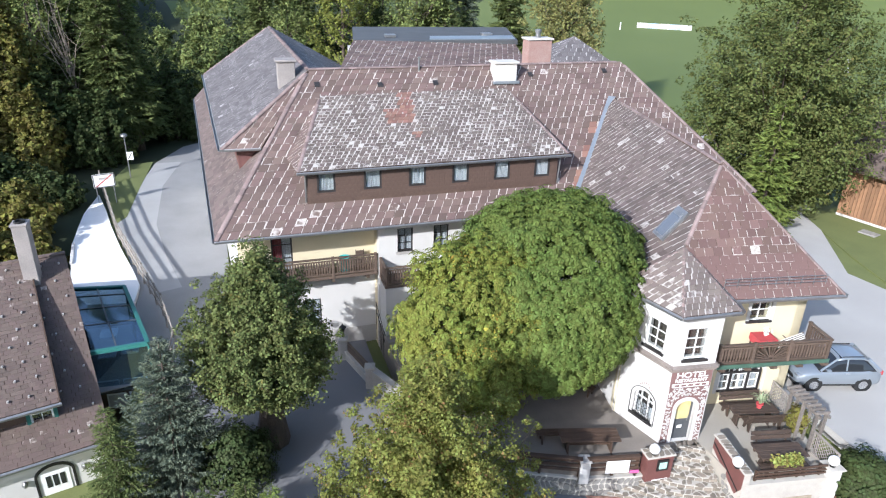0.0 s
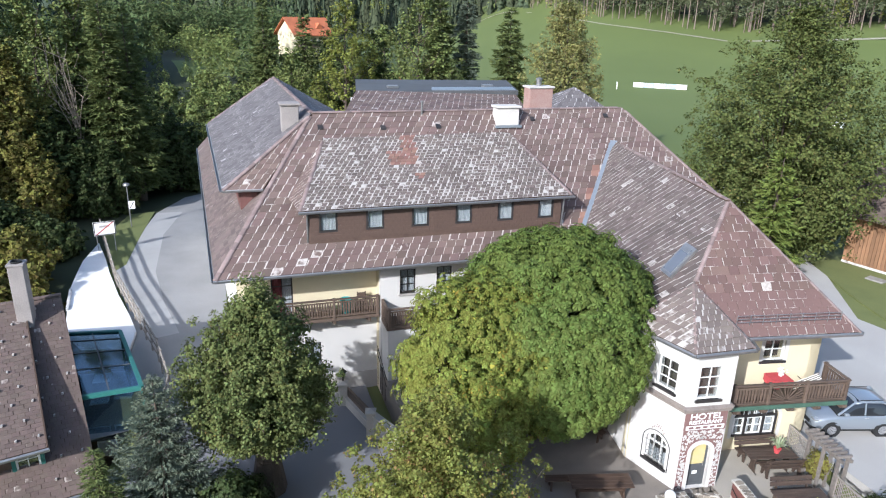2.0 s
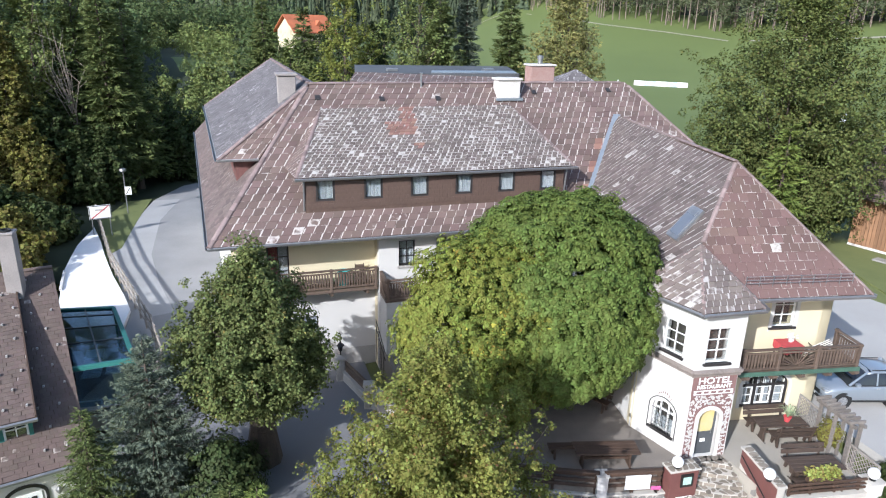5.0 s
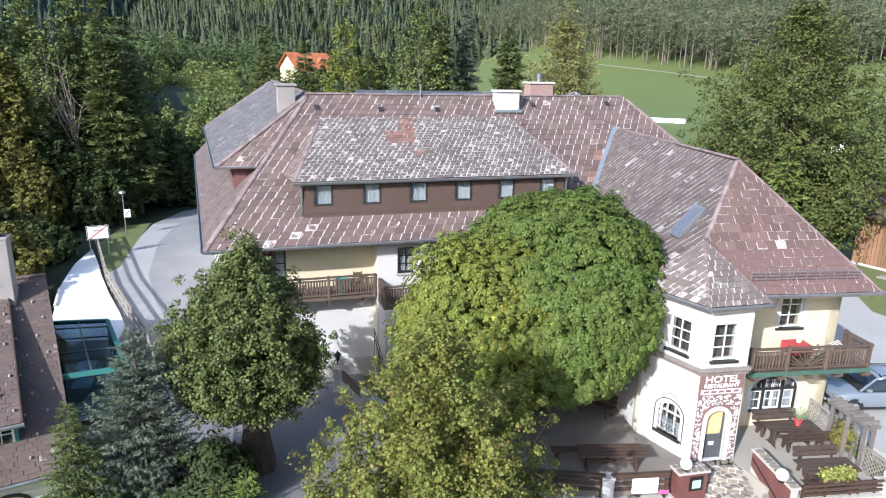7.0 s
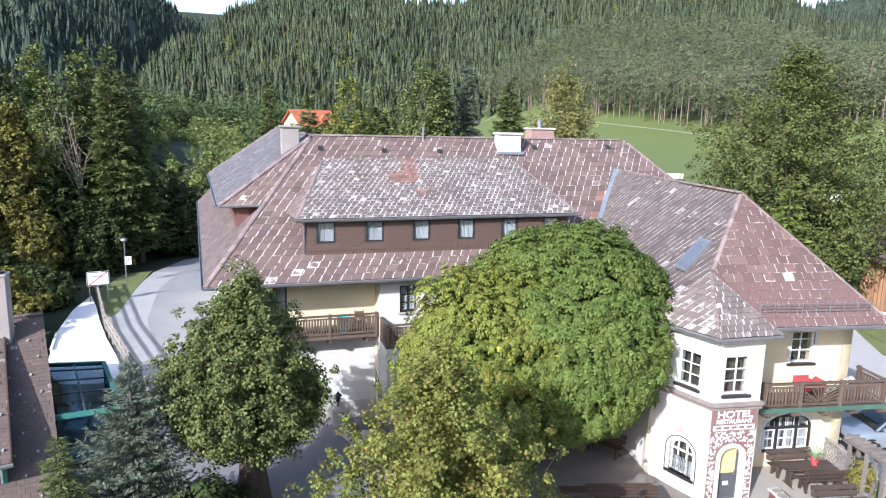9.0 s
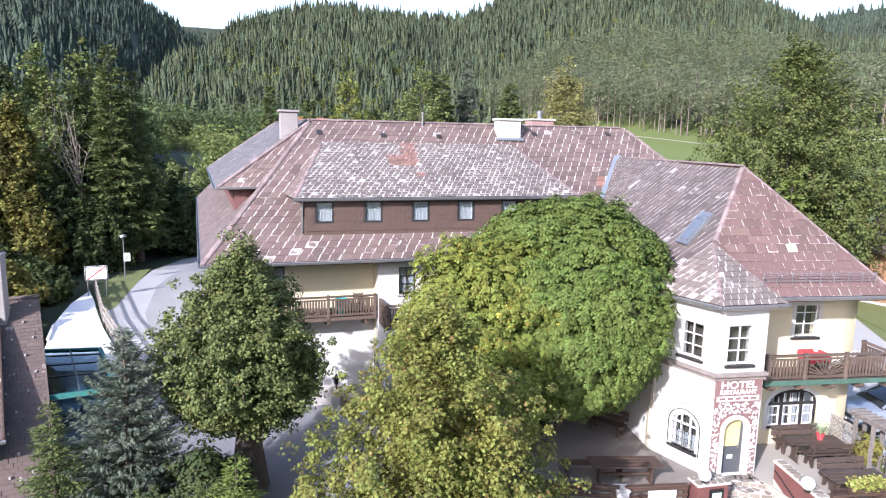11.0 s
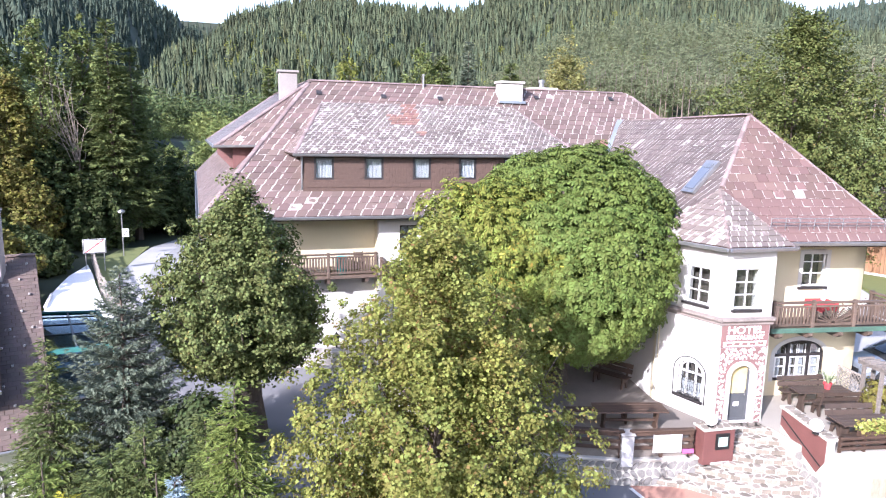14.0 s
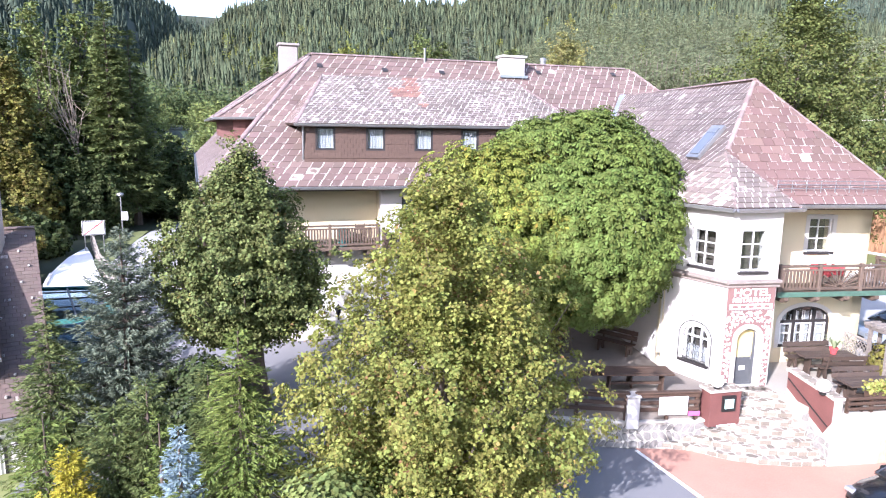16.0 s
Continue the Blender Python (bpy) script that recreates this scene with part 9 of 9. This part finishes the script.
part("balcony", box(B(), -4.5, 4.5, -5.1, -4, 2.6, 3.5), M_WOOD_BALC, fh)
part("dormer", prism(B(), [(1, -3.2, 6.6), (3, -3.2, 6.6), (2, -3.2, 7.9)], (0, 3.0, 0)), M_ORANGE_ROOF, fh)
shed = empty("shed", pose(27.2, 118, gz(27.2, 118) - 0.2, 0, 0, 10), "brown wooden shed with an orange roof", "shed")
part("wall", box(B(), -2, 2, -2, 2, 0, 3), M_WOOD_BARN, shed)
for s in (-1, 1):
    part("roof", prism(B(), [(s * 2.7, -2.5, 2.6), (s * 2.7, 2.5, 2.6), (0, 2.5, 4.8), (0, -2.5, 4.8)], (0, 0, 0.15)), M_ORANGE_ROOF, shed)
ban = empty("field_banner", pose(104.8, 162.1, gz(110, 158) - 0.1, 0, 0, -36), "long low white and blue banner on the meadow", "banner")
for i in range(5):
    part("panel", box(B(), 2.75 * i, 2.75 * i + 2.7, -0.06, 0.06, 0.1, 1.35), M_FRAME_WHITE if i % 2 == 0 else M_BANNER, ban)
for i in range(6):
    part("post", box(B(), 2.75 * i - 0.06, 2.75 * i + 0.02, -0.1, 0.1, 0, 1.5), M_METAL, ban)
for x, y in ((98.5, 160), (91, 163)):
    p = empty("field_post", pose(x, y, gz(x, y) - 0.1), "white marker post on the meadow", "post", "marker posts on the meadow")
    part("shaft", tube(B(), (0, 0, 0), (0, 0, 2.0), 0.14), M_FRAME_WHITE, p)
van = empty("caravan", pose(108.5, 98.5, gz(108, 98) , 0, 0, 40), "white caravan parked on the meadow", "caravan")
part("body", box(B(), -3, 3, -1.1, 1.1, 0.5, 2.7, None, 0.25), M_FRAME_WHITE, van)
part("window", box(B(), -1.5, 1.5, -1.12, -1.09, 1.5, 2.2), M_GLASS, van)
for x in (-0.8, 0.8):
    part("wheel", lathe(B(), [(0.33, -0.1), (0.33, 0.1)], 14, pose(x, -0.95, 0.33, 90)), M_TYRE, van)

# no piece lies deeper than thing > part > sub-part
deepest = [o for o in scene.objects if o.parent and o.parent.parent and o.parent.parent.parent]
for o in deepest:
    o.parent = o.parent.parent
